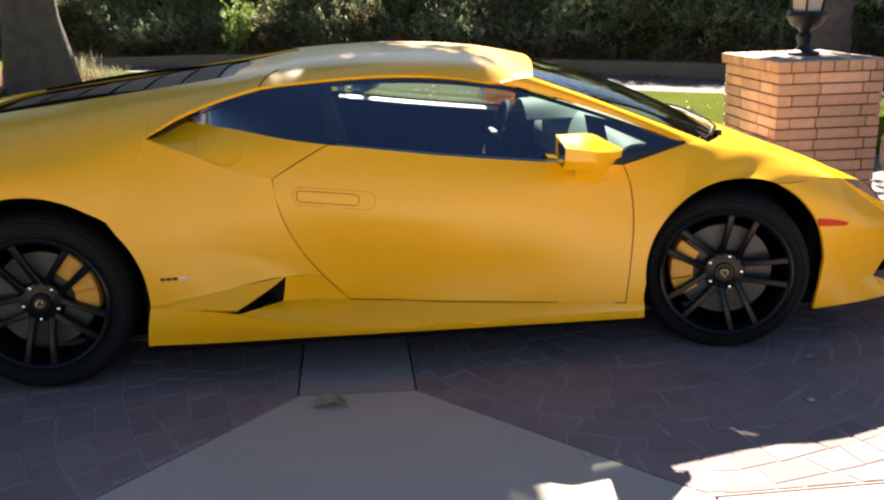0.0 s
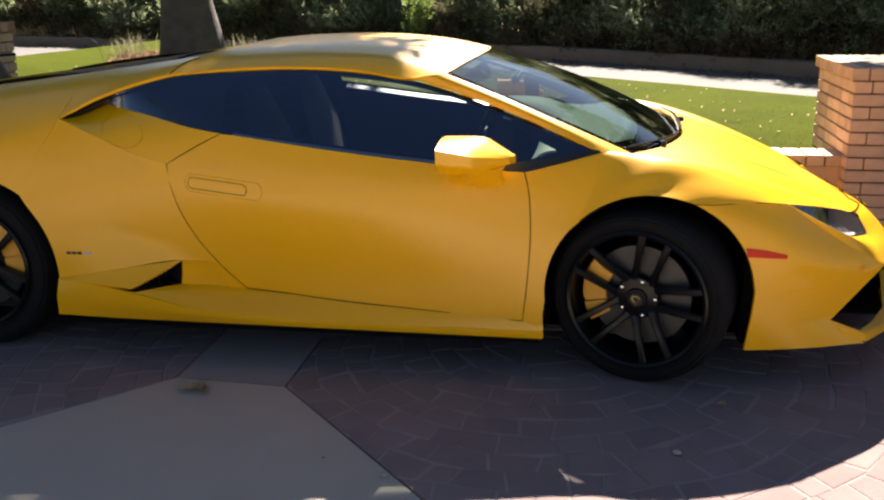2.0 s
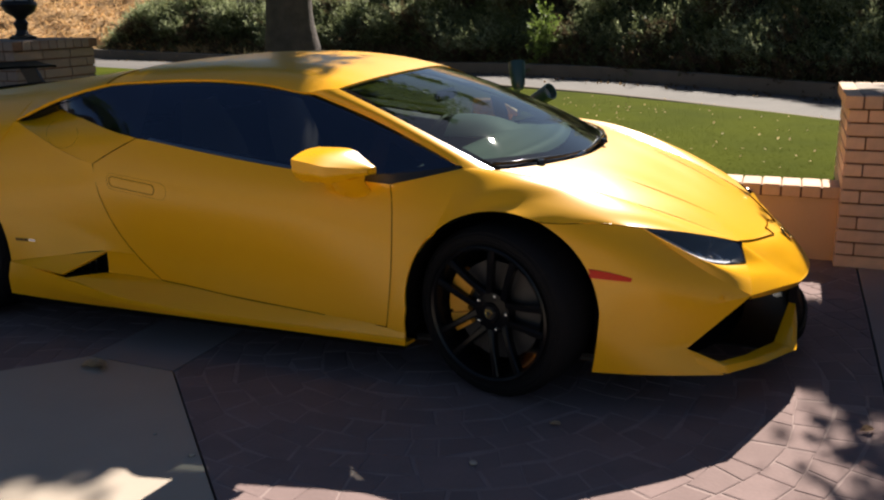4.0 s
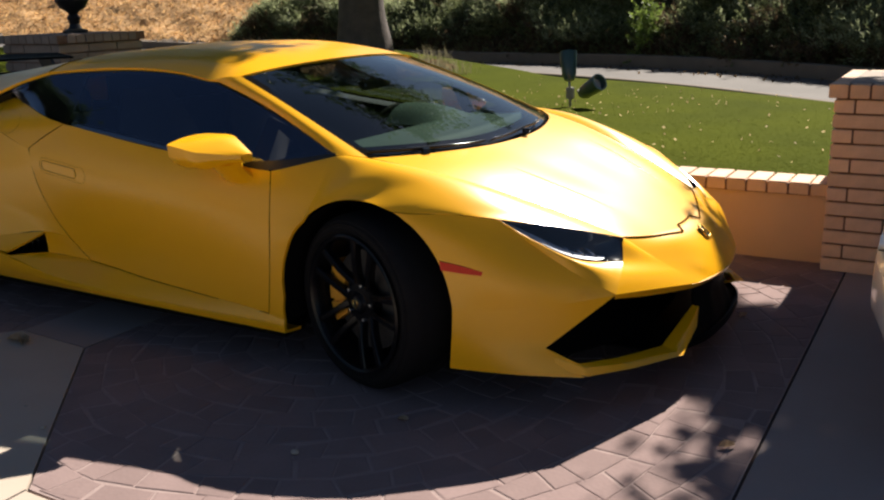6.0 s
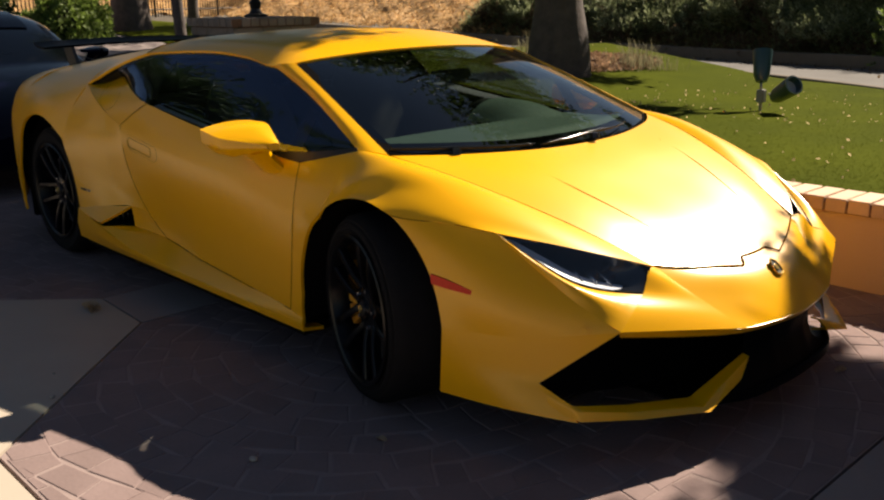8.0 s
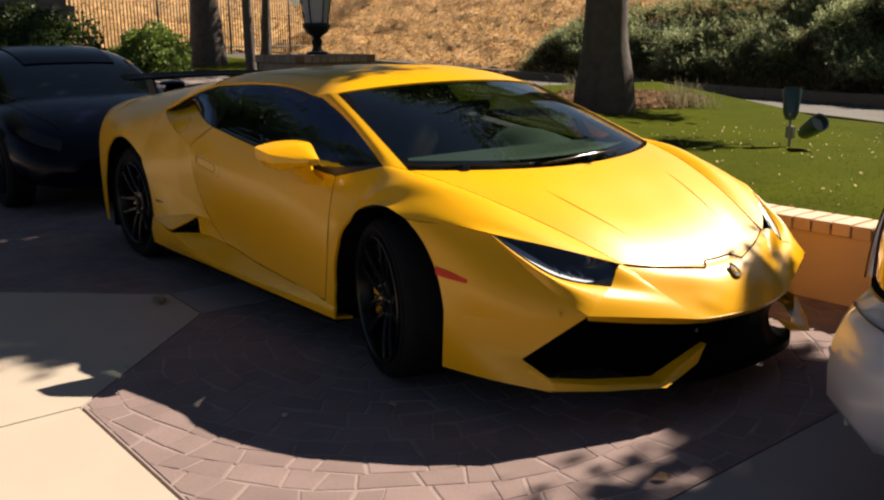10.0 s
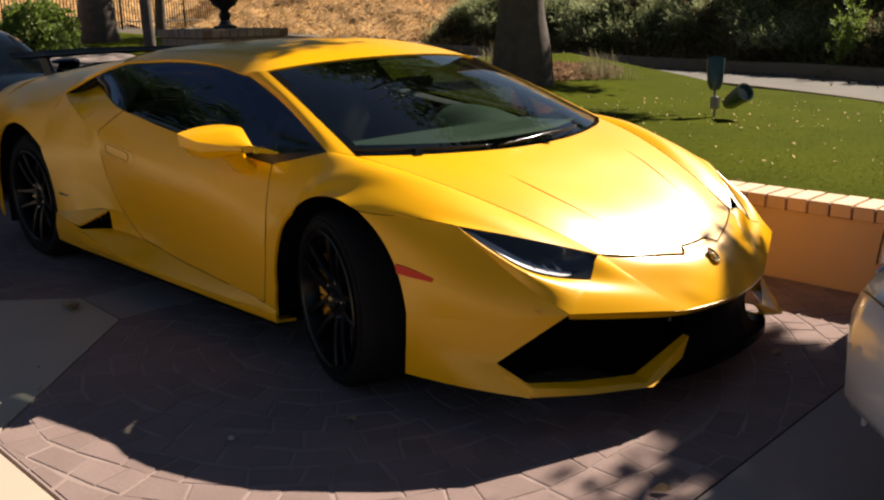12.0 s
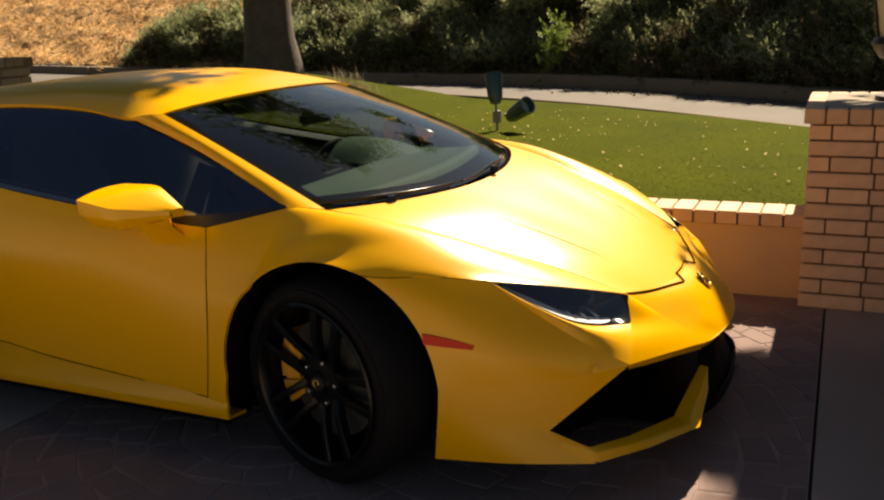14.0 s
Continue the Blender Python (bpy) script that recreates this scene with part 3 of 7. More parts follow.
# front wings
wing_low = [
    [(0.915, 0.862, 0.760), (1.036, 0.842, 0.789), (1.186, 0.808, 0.827)],
    [(0.931, 0.890, 0.707), (1.04, 0.886, 0.722), (1.165, 0.880, 0.735)],
    [(0.942, 0.920, 0.600), (1.03, 0.928, 0.602), (1.113, 0.940, 0.606)],
    [(0.938, 0.931, 0.480), (0.98, 0.936, 0.470), (1.018, 0.940, 0.459)],
    [(0.930, 0.937, 0.330), (0.96, 0.940, 0.320), (0.992, 0.940, 0.308)],
    [(0.918, 0.939, 0.221), (0.955, 0.941, 0.200), (0.995, 0.941, 0.186)],
]
wing_rows = [
    [HOODLINE[0], (1.245, 0.785, 0.824), (1.186, 0.808, 0.827), (1.165, 0.880, 0.735), (1.113, 0.940, 0.606)],
    [HOODLINE[1], (1.46, 0.752, 0.797), (1.40, 0.815, 0.803), (1.31, 0.898, 0.752), (1.235, 0.940, 0.678)],
    [HOODLINE[2], (1.66, 0.705, 0.748), (1.59, 0.790, 0.757), (1.48, 0.880, 0.738), (1.36, 0.942, 0.703)],
    [HOODLINE[3], (1.87, 0.650, 0.670), (1.79, 0.757, 0.692), (1.67, 0.862, 0.696), (1.514, 0.944, 0.677)],
    [(2.152, 0.452, 0.540), (2.06, 0.59, 0.587), (1.96, 0.70, 0.622), (1.841, 0.813, 0.655), (1.68, 0.880, 0.674)],
]
wing_grid = surface(wing_rows, 21, 57)
start = int(np.argmin(np.linalg.norm(wing_grid[:, -1] - np.array((1.514, 0.944, 0.677)), axis=1)))
arch_edge(wing_grid, -1, 0, start, 5, -1)
both("front_wing", wing_grid, YELLOW, thick=0.002)
low_grid = surface(wing_low, 10, 60)
joint_line = surface([wing_rows[0], wing_rows[0]], 400, 2)[0]
joint_line = joint_line[int(np.argmin(np.linalg.norm(joint_line - np.array((1.186, 0.808, 0.827)), axis=1))):]
turn_ = int(np.argmin(np.linalg.norm(low_grid[:, -1] - np.array((1.113, 0.940, 0.606)), axis=1)))
for k in range(turn_ + 1):
    q = joint_line[int(round(k / turn_ * (len(joint_line) - 1)))]
    shift_ = q - low_grid[k, -1]
    for j in range(9):
        low_grid[k, -1 - j] += shift_ * (1 - j / 9)
arch_edge(low_grid, -1, turn_, int(np.argmin(np.abs(low_grid[:, -1, 2] - 0.25))), 9, -1)
both("front_wing_rear", low_grid, YELLOW)
stop = int(np.argmin(np.linalg.norm(wing_grid[-1] - np.array((1.841, 0.813, 0.655)), axis=1)))
FENDER_EDGE = [tuple(p) for p in wing_grid[start:, -1]] + [tuple(p) for p in wing_grid[-1, -2:stop - 1:-1]]
seam([(x, s_ + 0.001, z) for x, s_, z in FENDER_EDGE], car, 0.0014, n=60)
seam(HOODLINE, car, 0.0021)
crown = [
    [(1.300, 0.752, 0.816), (1.404, 0.60, 0.812), (1.474, 0.42, 0.806), (1.524, 0.20, 0.800), (1.536, 0.0, 0.798), (1.524, -0.20, 0.800), (1.474, -0.42, 0.806), (1.404, -0.60, 0.812), (1.300, -0.752, 0.816)],
    [(1.50, 0.70, 0.775), (1.58, 0.55, 0.772), (1.63, 0.37, 0.766), (1.66, 0.18, 0.756), (1.67, 0.0, 0.753), (1.66, -0.18, 0.756), (1.63, -0.37, 0.766), (1.58, -0.55, 0.772), (1.50, -0.70, 0.775)],
    [(1.70, 0.632, 0.718), (1.77, 0.48, 0.712), (1.81, 0.32, 0.702), (1.83, 0.16, 0.690), (1.84, 0.0, 0.687), (1.83, -0.16, 0.690), (1.81, -0.32, 0.702), (1.77, -0.48, 0.712), (1.70, -0.632, 0.718)],
]
crown2 = [
    [(1.92, 0.545, 0.640), (1.98, 0.40, 0.630), (2.01, 0.26, 0.618), (2.03, 0.13, 0.610), (2.035, 0.0, 0.608), (2.03, -0.13, 0.610), (2.01, -0.26, 0.618), (1.98, -0.40, 0.630), (1.92, -0.545, 0.640)],
    [(2.148, 0.445, 0.537), (2.188, 0.33, 0.522), (2.225, 0.20, 0.510), (2.245, 0.10, 0.503), (2.25, 0.0, 0.502), (2.245, -0.10, 0.503), (2.225, -0.20, 0.510), (2.188, -0.33, 0.522), (2.148, -0.445, 0.537)],
]
hood = part("hood", skin(surface(crown + crown2, 48, 30), 1, 0.012), YELLOW, car, "smooth yellow front lid with two creases")
seam([(2.148, 0.445, 0.539), (2.198, 0.33, 0.520), (2.244, 0.20, 0.506), (2.270, 0.118, 0.4965)], hood, 0.0030)
for side in (-1, 1):
    part("panel_gap", tube([(2.270, 0.118 * side, 0.4965), (2.250, 0.092 * side, 0.506), (2.236, 0.078 * side, 0.511)], 0.0030, 5, 8), GAP, hood)
    part("crease", tube([(1.60, side * 0.40, 0.774), (1.80, side * 0.36, 0.706), (2.0, side * 0.30, 0.622), (2.13, side * 0.26, 0.556)], (0.0008, 0.0022, 0.0022, 0.0010), 6, 24), YELLOW, hood)
part("panel_gap", tube([(2.236, 0.078, 0.511), (2.241, 0, 0.511), (2.236, -0.078, 0.511)], 0.0030, 5, 10), GAP, hood)

# nose and bumper sides
side_rows = [
    FENDER_EDGE,
    [(1.616, 0.942, 0.589), (1.78, 0.905, 0.578), (1.955, 0.782, 0.570)],
    [(1.703, 0.940, 0.446), (1.90, 0.890, 0.448), (2.112, 0.742, 0.470)],
    [(1.730, 0.939, 0.362), (1.93, 0.870, 0.370), (2.216, 0.706, 0.412)],
    [(1.724, 0.937, 0.270), (1.86, 0.895, 0.255), (2.018, 0.822, 0.232)],
    [(1.709, 0.930, 0.143), (1.93, 0.880, 0.142), (2.150, 0.800, 0.142)],
]
bump_grid = surface(side_rows[:4], 72, 40)
arch_edge(bump_grid, 0, 0, 39, 16, 1)
both("bumper_side", bump_grid, YELLOW)
both("bumper_corner", surface(side_rows[3:], 18, 7, straight=True), YELLOW, out=(1.7, 0.5, 0.4))
nose_rows = [
    [(2.148, 0.445, 0.537), (2.188, 0.33, 0.522), (2.225, 0.20, 0.510), (2.245, 0.10, 0.503), (2.25, 0.0, 0.502)],
    [(2.160, 0.488, 0.543), (2.215, 0.36, 0.500), (2.268, 0.21, 0.488), (2.290, 0.10, 0.482), (2.297, 0.0, 0.481)],
    [(2.184, 0.552, 0.485), (2.250, 0.40, 0.450), (2.325, 0.24, 0.432), (2.355, 0.11, 0.425), (2.362, 0.0, 0.423)],
    [(2.206, 0.628, 0.458), (2.283, 0.430, 0.428), (2.350, 0.264, 0.398), (2.385, 0.115, 0.388), (2.392, 0.0, 0.386)],
    LEADING,
]
# the nose breaks along a crease from each headlight's inner corner to the leading edge
CREASE = [(2.150, 0.443, 0.5365), (2.212, 0.408, 0.487), (2.272, 0.368, 0.441), (2.326, 0.330, 0.399), LEADING[2]]
nose_grid = surface([[r[0], lerp(r[0], c_, 0.5), c_] for r, c_ in zip(nose_rows, CREASE)], 12, 33)
INNER = [[(2.188, 0.33, 0.522), (2.225, 0.20, 0.510)], [(2.245, 0.30, 0.489), (2.272, 0.20, 0.487)], [(2.302, 0.285, 0.436), (2.332, 0.20, 0.431)], [(2.346, 0.265, 0.396), (2.370, 0.20, 0.391)], [(2.392, 0.22, 0.355), (2.408, 0.14, 0.352)]]
inner_rows = [[c_, *q_, *r[3:]] for c_, q_, r in zip(CREASE, INNER, nose_rows[:4] + [[*LEADING[:3], LEADING[3], LEADING[4]]])]
inner_rows[4] = [LEADING[2], (2.397, 0.20, 0.354), (2.406, 0.15, 0.353), (2.414, 0.09, 0.351), LEADING[4]]
full_nose = [[*r, *[(x, -s, z) for x, s, z in r[-2::-1]]] for r in inner_rows]
centre_grid = surface(full_nose, 40, 33)
rim_ = nose_grid[:, 0]
low = int(np.argmin(np.linalg.norm(rim_ - np.array((2.184, 0.552, 0.485)), axis=1)))
edge_ = rim_[low:]
crest = [(1.841, 0.814, 0.652), (1.955, 0.783, 0.569), (2.112, 0.743, 0.469), tuple(edge_[-1])]
half_ = [tuple(np.array(lerp(p, q, 0.45)) + np.array(o_)) for p, q, o_ in zip(LAMPLOW, crest, ((0, 0, 0), (0.008, 0.008, 0.008), (0.014, 0.012, 0.014), (0, 0, 0)))]
half_[-1] = tuple(edge_[len(edge_) // 2])
both("lamp_surround", surface([LAMPLOW[:3] + [tuple(edge_[0])], half_, crest], 18, 7), YELLOW)
both("nose_side", nose_grid, YELLOW)
part("nose", skin(centre_grid, 1, 0.012), YELLOW, car, "yellow nose with small dark badge")
band_ = [LEADING, [(x - 0.004, s_, z - 0.010) for x, s_, z in LEADING], [(x - 0.012, s_, z - 0.020) for x, s_, z in LEADING]]
part("nose_lower_edge", skin(surface([[*r, *[(x, -s, z) for x, s, z in r[-2::-1]]] for r in band_], 40, 3, straight=True), 1, 0.004, (2.0, 0, 0.45)), YELLOW, car)
under = [[(x - 0.010, s_, z - 0.019) for x, s_, z in LEADING], [(2.190, 0.694, 0.395), (2.28, 0.46, 0.352), (2.35, 0.28, 0.334), (2.385, 0.12, 0.328), (2.393, 0.0, 0.326)], [(2.05, 0.66, 0.385), (2.15, 0.46, 0.352), (2.20, 0.28, 0.334), (2.24, 0.12, 0.328), (2.24, 0.0, 0.326)]]
part("nose_underside", skin(surface([[*r, *[(x, -s, z) for x, s, z in r[-2::-1]]] for r in under], 40, 3, straight=True), 1, 0.004, (2.2, 0, 0.8)), VOID, car)
SHIELD = [(0.0, -0.032), (0.016, -0.018), (0.021, 0.010), (0.018, 0.024), (0.0, 0.028), (-0.018, 0.024), (-0.021, 0.010), (-0.016, -0.018)]
badge = prism(SHIELD, -0.004, 0.004, 0.0015)
bmesh.ops.transform(badge, matrix=look((2.316, 0, 0.473), (2.9, 0, 1.05)) @ pose(0, 0, 0, 90, 0, 0), verts=badge.verts)
plate = part("badge", badge, BLACK, car, "small black shield badge with gold rim")
ring = tube([(a_, -0.0045, b_) for a_, b_ in SHIELD], 0.0036, 6, closed=True)
bmesh.ops.transform(ring, matrix=look((2.316, 0, 0.473), (2.9, 0, 1.05)) @ pose(0, 0, 0, 90, 0, 0), verts=ring.verts)
part("rim", ring, GOLD, plate)
crest_ = prism([(-0.007, -0.010), (0.009, -0.006), (0.010, 0.010), (-0.004, 0.014), (-0.010, 0.004)], -0.007, -0.003, 0.001)
bmesh.ops.transform(crest_, matrix=look((2.316, 0, 0.473), (2.9, 0, 1.05)) @ pose(0, 0, 0, 90, 0, 0), verts=crest_.verts)
part("emblem", crest_, GOLD, plate, "plain gold emblem")
for side in (-1, 1):
    part("parking_sensor", lathe([(0.0, 0.0012), (0.010, 0.0012), (0.0105, 0.0)], 14, look((2.136, side * 0.771, 0.413), (2.6, side * 1.6, 0.6)) @ pose(0, 0, 0, 180)), YELLOW, car)

# headlights: dark bowl, bright strip, clear lens
lamps_grid = surface([LAMPTOP, [lerp(p, q, 0.5) for p, q in zip(LAMPTOP, LAMPLOW)], LAMPLOW], 20, 10)
for side in (-1, 1):
    back = lamps_grid.copy()
    w = np.sin(np.linspace(0, math.pi, 10))[:, None] * np.sin(np.linspace(0.15, math.pi, 20))[None, :]
    back[..., 0] -= 0.10 * w
    back[..., 2] -= 0.05 * w
    back[..., 1] -= 0.02 * w
    hl = part("headlight", skin(back, side, 0.004, (2.6, side * 1.2, 1.0)), GLOSSBLACK, car, "slanted dark headlight with bright strip")
    hl.data.polygons.foreach_set("use_smooth", [True] * len(hl.data.polygons))
    ln = part("lens", skin(lamps_grid, side, 0.0), CLEAR, hl)
    ln.visible_shadow = False
    low_ = [lerp(p, q, 0.06) for p, q in zip(LAMPLOW, LAMPTOP)]
    ribbon = surface([[(x - 0.006, s_ - 0.008, z - 0.002) for x, s_, z in low_], [(x - 0.014 - 0.3 * w_, s_ - 0.010 - w_, z + 0.2 * w_) for (x, s_, z), w_ in zip(low_, (0.004, 0.026, 0.030, 0.012))]], 24, 4)
    part("light_strip", skin(ribbon, side, 0.002), DAYLIGHT_STRIP, hl, "white daytime light strip")
    for k in range(3):
        p, q = lerp(LAMPLOW[2], LAMPLOW[3], 0.15 + 0.22 * k), lerp(LAMPTOP[1], LAMPTOP[2], 0.35 + 0.22 * k)
        q = lerp(p, q, 0.55)
        part("reflector_rib", tube([(p[0] - 0.02, (p[1] - 0.012) * side, p[2] + 0.004), (q[0] - 0.03, (q[1] - 0.01) * side, q[2] - 0.012)], 0.0035, 5), CHROME, hl)
    for k in range(3):
        p = lerp(LAMPTOP[2], LAMPLOW[3], 0.35 + 0.12 * k)
        q = (p[0] - 0.05 + 0.01 * k, (p[1] + 0.05 - 0.06 * k), p[2] - 0.03)
        part("projector", lathe([(0.0, 0.012), (0.022, 0.008), (0.026, 0.0), (0.026, -0.03)], 16, look((q[0], q[1] * side, q[2]), (q[0] + 1, (q[1] + 0.4) * side, q[2] + 0.3)) @ pose(0, 0, 0, 180)), GLOSSBLACK, hl)
    # side marker
    mk = surface([[(1.688, 0.9445, 0.525), (1.76, 0.932, 0.515), (1.832, 0.912, 0.497)], [(1.692, 0.9455, 0.495), (1.76, 0.934, 0.490), (1.828, 0.914, 0.484)]], 10, 3)
    part("side_marker", skin(mk, side, 0.006), RED, car, "red side marker lens")

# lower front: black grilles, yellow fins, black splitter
# the depth of the intakes is painted dark, not left to the light
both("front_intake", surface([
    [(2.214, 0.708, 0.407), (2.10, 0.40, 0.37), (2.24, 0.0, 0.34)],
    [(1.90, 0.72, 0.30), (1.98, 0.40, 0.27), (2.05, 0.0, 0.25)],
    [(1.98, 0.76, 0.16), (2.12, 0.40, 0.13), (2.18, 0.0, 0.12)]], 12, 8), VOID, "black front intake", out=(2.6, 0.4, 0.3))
lip_rows = [crisp(r_) for r_ in [
    [(2.018, 0.822, 0.232), (2.128, 0.800, 0.188), (2.21, 0.66, 0.173), (2.305, 0.465, 0.164), (2.348, 0.235, 0.252)],
    [(2.05, 0.825, 0.205), (2.148, 0.800, 0.176), (2.25, 0.66, 0.162), (2.36, 0.48, 0.158), (2.372, 0.240, 0.250)],
    [(2.06, 0.825, 0.165), (2.158, 0.800, 0.148), (2.27, 0.66, 0.146), (2.385, 0.478, 0.148), (2.384, 0.300, 0.195)],
    [(2.00, 0.80, 0.142), (2.10, 0.76, 0.135), (2.22, 0.62, 0.134), (2.32, 0.45, 0.134), (2.33, 0.300, 0.180)],
]]
both("front_lip", surface(lip_rows, 60, 5, straight=True), YELLOW, "yellow lower lip rising to a pointed fin", thick=0.006, out=(2.1, 0.5, 0.16))
mouth = [crisp(r_, 0.12) for r_ in [
    [(2.372, 0.272, 0.353), (2.400, 0.120, 0.346), (2.408, 0.0, 0.344), (2.400, -0.120, 0.346), (2.372, -0.272, 0.353)],
    [(2.344, 0.222, 0.285), (2.378, 0.110, 0.270), (2.384, 0.0, 0.268), (2.378, -0.110, 0.270), (2.344, -0.222, 0.285)],
    [(2.356, 0.225, 0.205), (2.398, 0.120, 0.190), (2.404, 0.0, 0.188), (2.398, -0.120, 0.190), (2.356, -0.225, 0.205)],
    [(2.372, 0.330, 0.150), (2.410, 0.120, 0.146), (2.416, 0.0, 0.146), (2.410, -0.120, 0.146), (2.372, -0.330, 0.150)]]]
part("centre_panel", skin(surface(mouth, 28, 14), 1, 0.008, (2.0, 0, 0.25)), SPLIT, car, "black plastic centre of the front bumper")
splitter = [(2.30, 0.46, 0.128), (2.395, 0.30, 0.128), (2.425, 0.10, 0.128), (2.425, -0.10, 0.128), (2.395, -0.30, 0.128), (2.30, -0.46, 0.128)]
sp = surface([[(x, y, z + 0.030) for x, y, z in splitter], splitter, [(x - 0.25, y, z) for x, y, z in splitter]], 24, 3, straight=True)
part("splitter", skin(sp, 1, 0.008, (2.2, 0, 0.5)), SPLIT, car, "black centre splitter")

# roof, screen pillars, glass
roof_rows = [
    [(-0.465, 0.730, 1.094), (-0.256, 0.690, 1.109), (0.064, 0.655, 1.114), (0.280, 0.650, 1.099), (0.470, 0.655, 1.072), (0.601, 0.641, 1.088)],
    [(-0.43, 0.655, 1.130), (-0.25, 0.630, 1.138), (0.05, 0.600, 1.145), (0.28, 0.595, 1.136), (0.46, 0.595, 1.113), (0.612, 0.585, 1.096)],
    [(-0.40, 0.560, 1.150), (-0.22, 0.500, 1.165), (0.08, 0.470, 1.173), (0.30, 0.460, 1.163), (0.48, 0.450, 1.142), (0.640, 0.450, 1.110)],
    [(-0.36, 0.30, 1.168), (-0.20, 0.25, 1.182), (0.10, 0.24, 1.189), (0.32, 0.23, 1.180), (0.50, 0.22, 1.160), (0.675, 0.22, 1.124)],
    [(-0.34, 0.0, 1.172), (-0.20, 0.0, 1.186), (0.10, 0.0, 1.195), (0.32, 0.0, 1.187), (0.51, 0.0, 1.166), (0.690, 0.0, 1.128)],
]
full_roof = roof_rows + [[(x, -s, z) for x, s, z in r] for r in roof_rows[-2::-1]]
part("roof", skin(surface(full_roof, 28, 40), 1, 0.012), YELLOW, car)
pillar_in = [(0.601, 0.641, 1.088), (0.83, 0.680, 1.003), (1.06, 0.720, 0.912), (1.288, 0.759, 0.819)]
pillar_out = [(0.470, 0.655, 1.072), (0.812, 0.712, 0.968), (1.00, 0.757, 0.898), (1.186, 0.808, 0.828)]
pillar_mid = [(0.545, 0.665, 1.085), (0.825, 0.710, 0.990), (1.035, 0.752, 0.908), (1.240, 0.790, 0.827)]
both("screen_pillar", surface([pillar_in, pillar_mid, pillar_out], 20, 8), YELLOW)
screen = [
    [(0.601, 0.638, 1.082), (0.64, 0.450, 1.104), (0.675, 0.22, 1.118), (0.690, 0.0, 1.122), (0.675, -0.22, 1.118), (0.64, -0.450, 1.104), (0.601, -0.638, 1.082)],
    [(0.83, 0.676, 0.997), (0.91, 0.48, 1.022), (0.965, 0.24, 1.036), (0.98, 0.0, 1.040), (0.965, -0.24, 1.036), (0.91, -0.48, 1.022), (0.83, -0.676, 0.997)],
    [(1.06, 0.716, 0.906), (1.17, 0.52, 0.922), (1.235, 0.26, 0.930), (1.25, 0.0, 0.932), (1.235, -0.26, 0.930), (1.17, -0.52, 0.922), (1.06, -0.716, 0.906)],
    [(1.288, 0.755, 0.813), (1.405, 0.57, 0.808), (1.50, 0.28, 0.798), (1.52, 0.0, 0.796), (1.50, -0.28, 0.798), (1.405, -0.57, 0.808), (1.288, -0.755, 0.813)],
]
part("windscreen", skin(surface(screen, 32, 20), 1, 0.0), WINDSHIELD, car, "wide raked windscreen")
part("screen_edge", skin(surface([[(x - 0.085, s * 0.95, z + 0.030) for x, s, z in screen[3]], [(x, s, z + 0.002) for x, s, z in screen[3]]], 40, 3), 1, 0.002), VOID, car)
part("cowl", skin(surface([[(x - 0.03, s * 0.98, z - 0.012) for x, s, z in screen[3]], [(x + 0.045 - 0.045 * abs(s), s * 0.98, z - 0.020) for x, s, z in screen[3]]], 40, 3), 1, 0.002), VOID, car)
both("screen_band", surface([[(x, abs(s) - 0.002, z + 0.001) for x, s, z in (screen[0][0], screen[1][0], screen[2][0], screen[3][0])],
     [(x + 0.012, abs(s) - 0.035, z + 0.005) for x, s, z in (screen[0][0], screen[1][0], screen[2][0], screen[3][0])]], 16, 2), VOID, thick=0.003)
for pts in ([(1.275, -0.735, 0.836), (1.345, -0.66, 0.834), (1.395, -0.56, 0.830), (1.46, -0.42, 0.824), (1.50, -0.25, 0.819)], [(1.515, -0.22, 0.818), (1.520, -0.08, 0.822), (1.515, 0.06, 0.830), (1.505, 0.22, 0.832), (1.47, 0.34, 0.834)]):
    wp = part("wiper", tube(pts, (0.004, 0.0065, 0.006, 0.004), 8, 20), GLOSSBLACK, car, "black wiper arm")
    part("wiper_blade", tube([(x - 0.012, y, z - 0.006) for x, y, z in pts], 0.003, 4, 20), BLACK, wp)
    part("wiper_pivot", lathe([(0.0, 0.02), (0.014, 0.018), (0.018, 0.0)], 12, pose(pts[2][0] + 0.02, pts[2][1], pts[2][2] - 0.018)), GLOSSBLACK, wp)
glass_top = [(-0.769, 0.780, 0.992), (-0.60, 0.755, 1.045), (-0.465, 0.722, 1.086), (-0.256, 0.682, 1.101), (0.064, 0.647, 1.106), (0.280, 0.642, 1.091), (0.495, 0.652, 1.058), (0.812, 0.702, 0.960), (1.180, 0.800, 0.826)]
glass_low = [(-0.760, 0.745, 0.985), (-0.60, 0.785, 0.955), (-0.40, 0.838, 0.917), (-0.214, 0.872, 0.889), (0.141, 0.876, 0.840), (0.572, 0.874, 0.791), (0.780, 0.866, 0.772), (0.915, 0.854, 0.758), (1.180, 0.800, 0.822)]
glass_mid = [lerp(lerp(a, b, 0.5), (a[0], b[1] + 0.25 * (a[1] - b[1]), lerp(a, b, 0.5)[2]), 0.35) for a, b in zip(glass_top, glass_low)]
both("door_trim", surface([[(x, s - 0.040, z + 0.014) for x, s, z in glass_low[1:8]], [(x, s - 0.045, z - 0.06) for x, s, z in glass_low[1:8]], [(x, s - 0.06, z - 0.42) for x, s, z in glass_low[1:8]]], 24, 6), VOID, thick=0.003, out=(0.2, 1.5, 0.6))
both("side_window", surface([glass_top, glass_mid, glass_low], 48, 10), SIDE_GLASS, "side window with the sky's blue put into its mirror colour", thick=0.0)


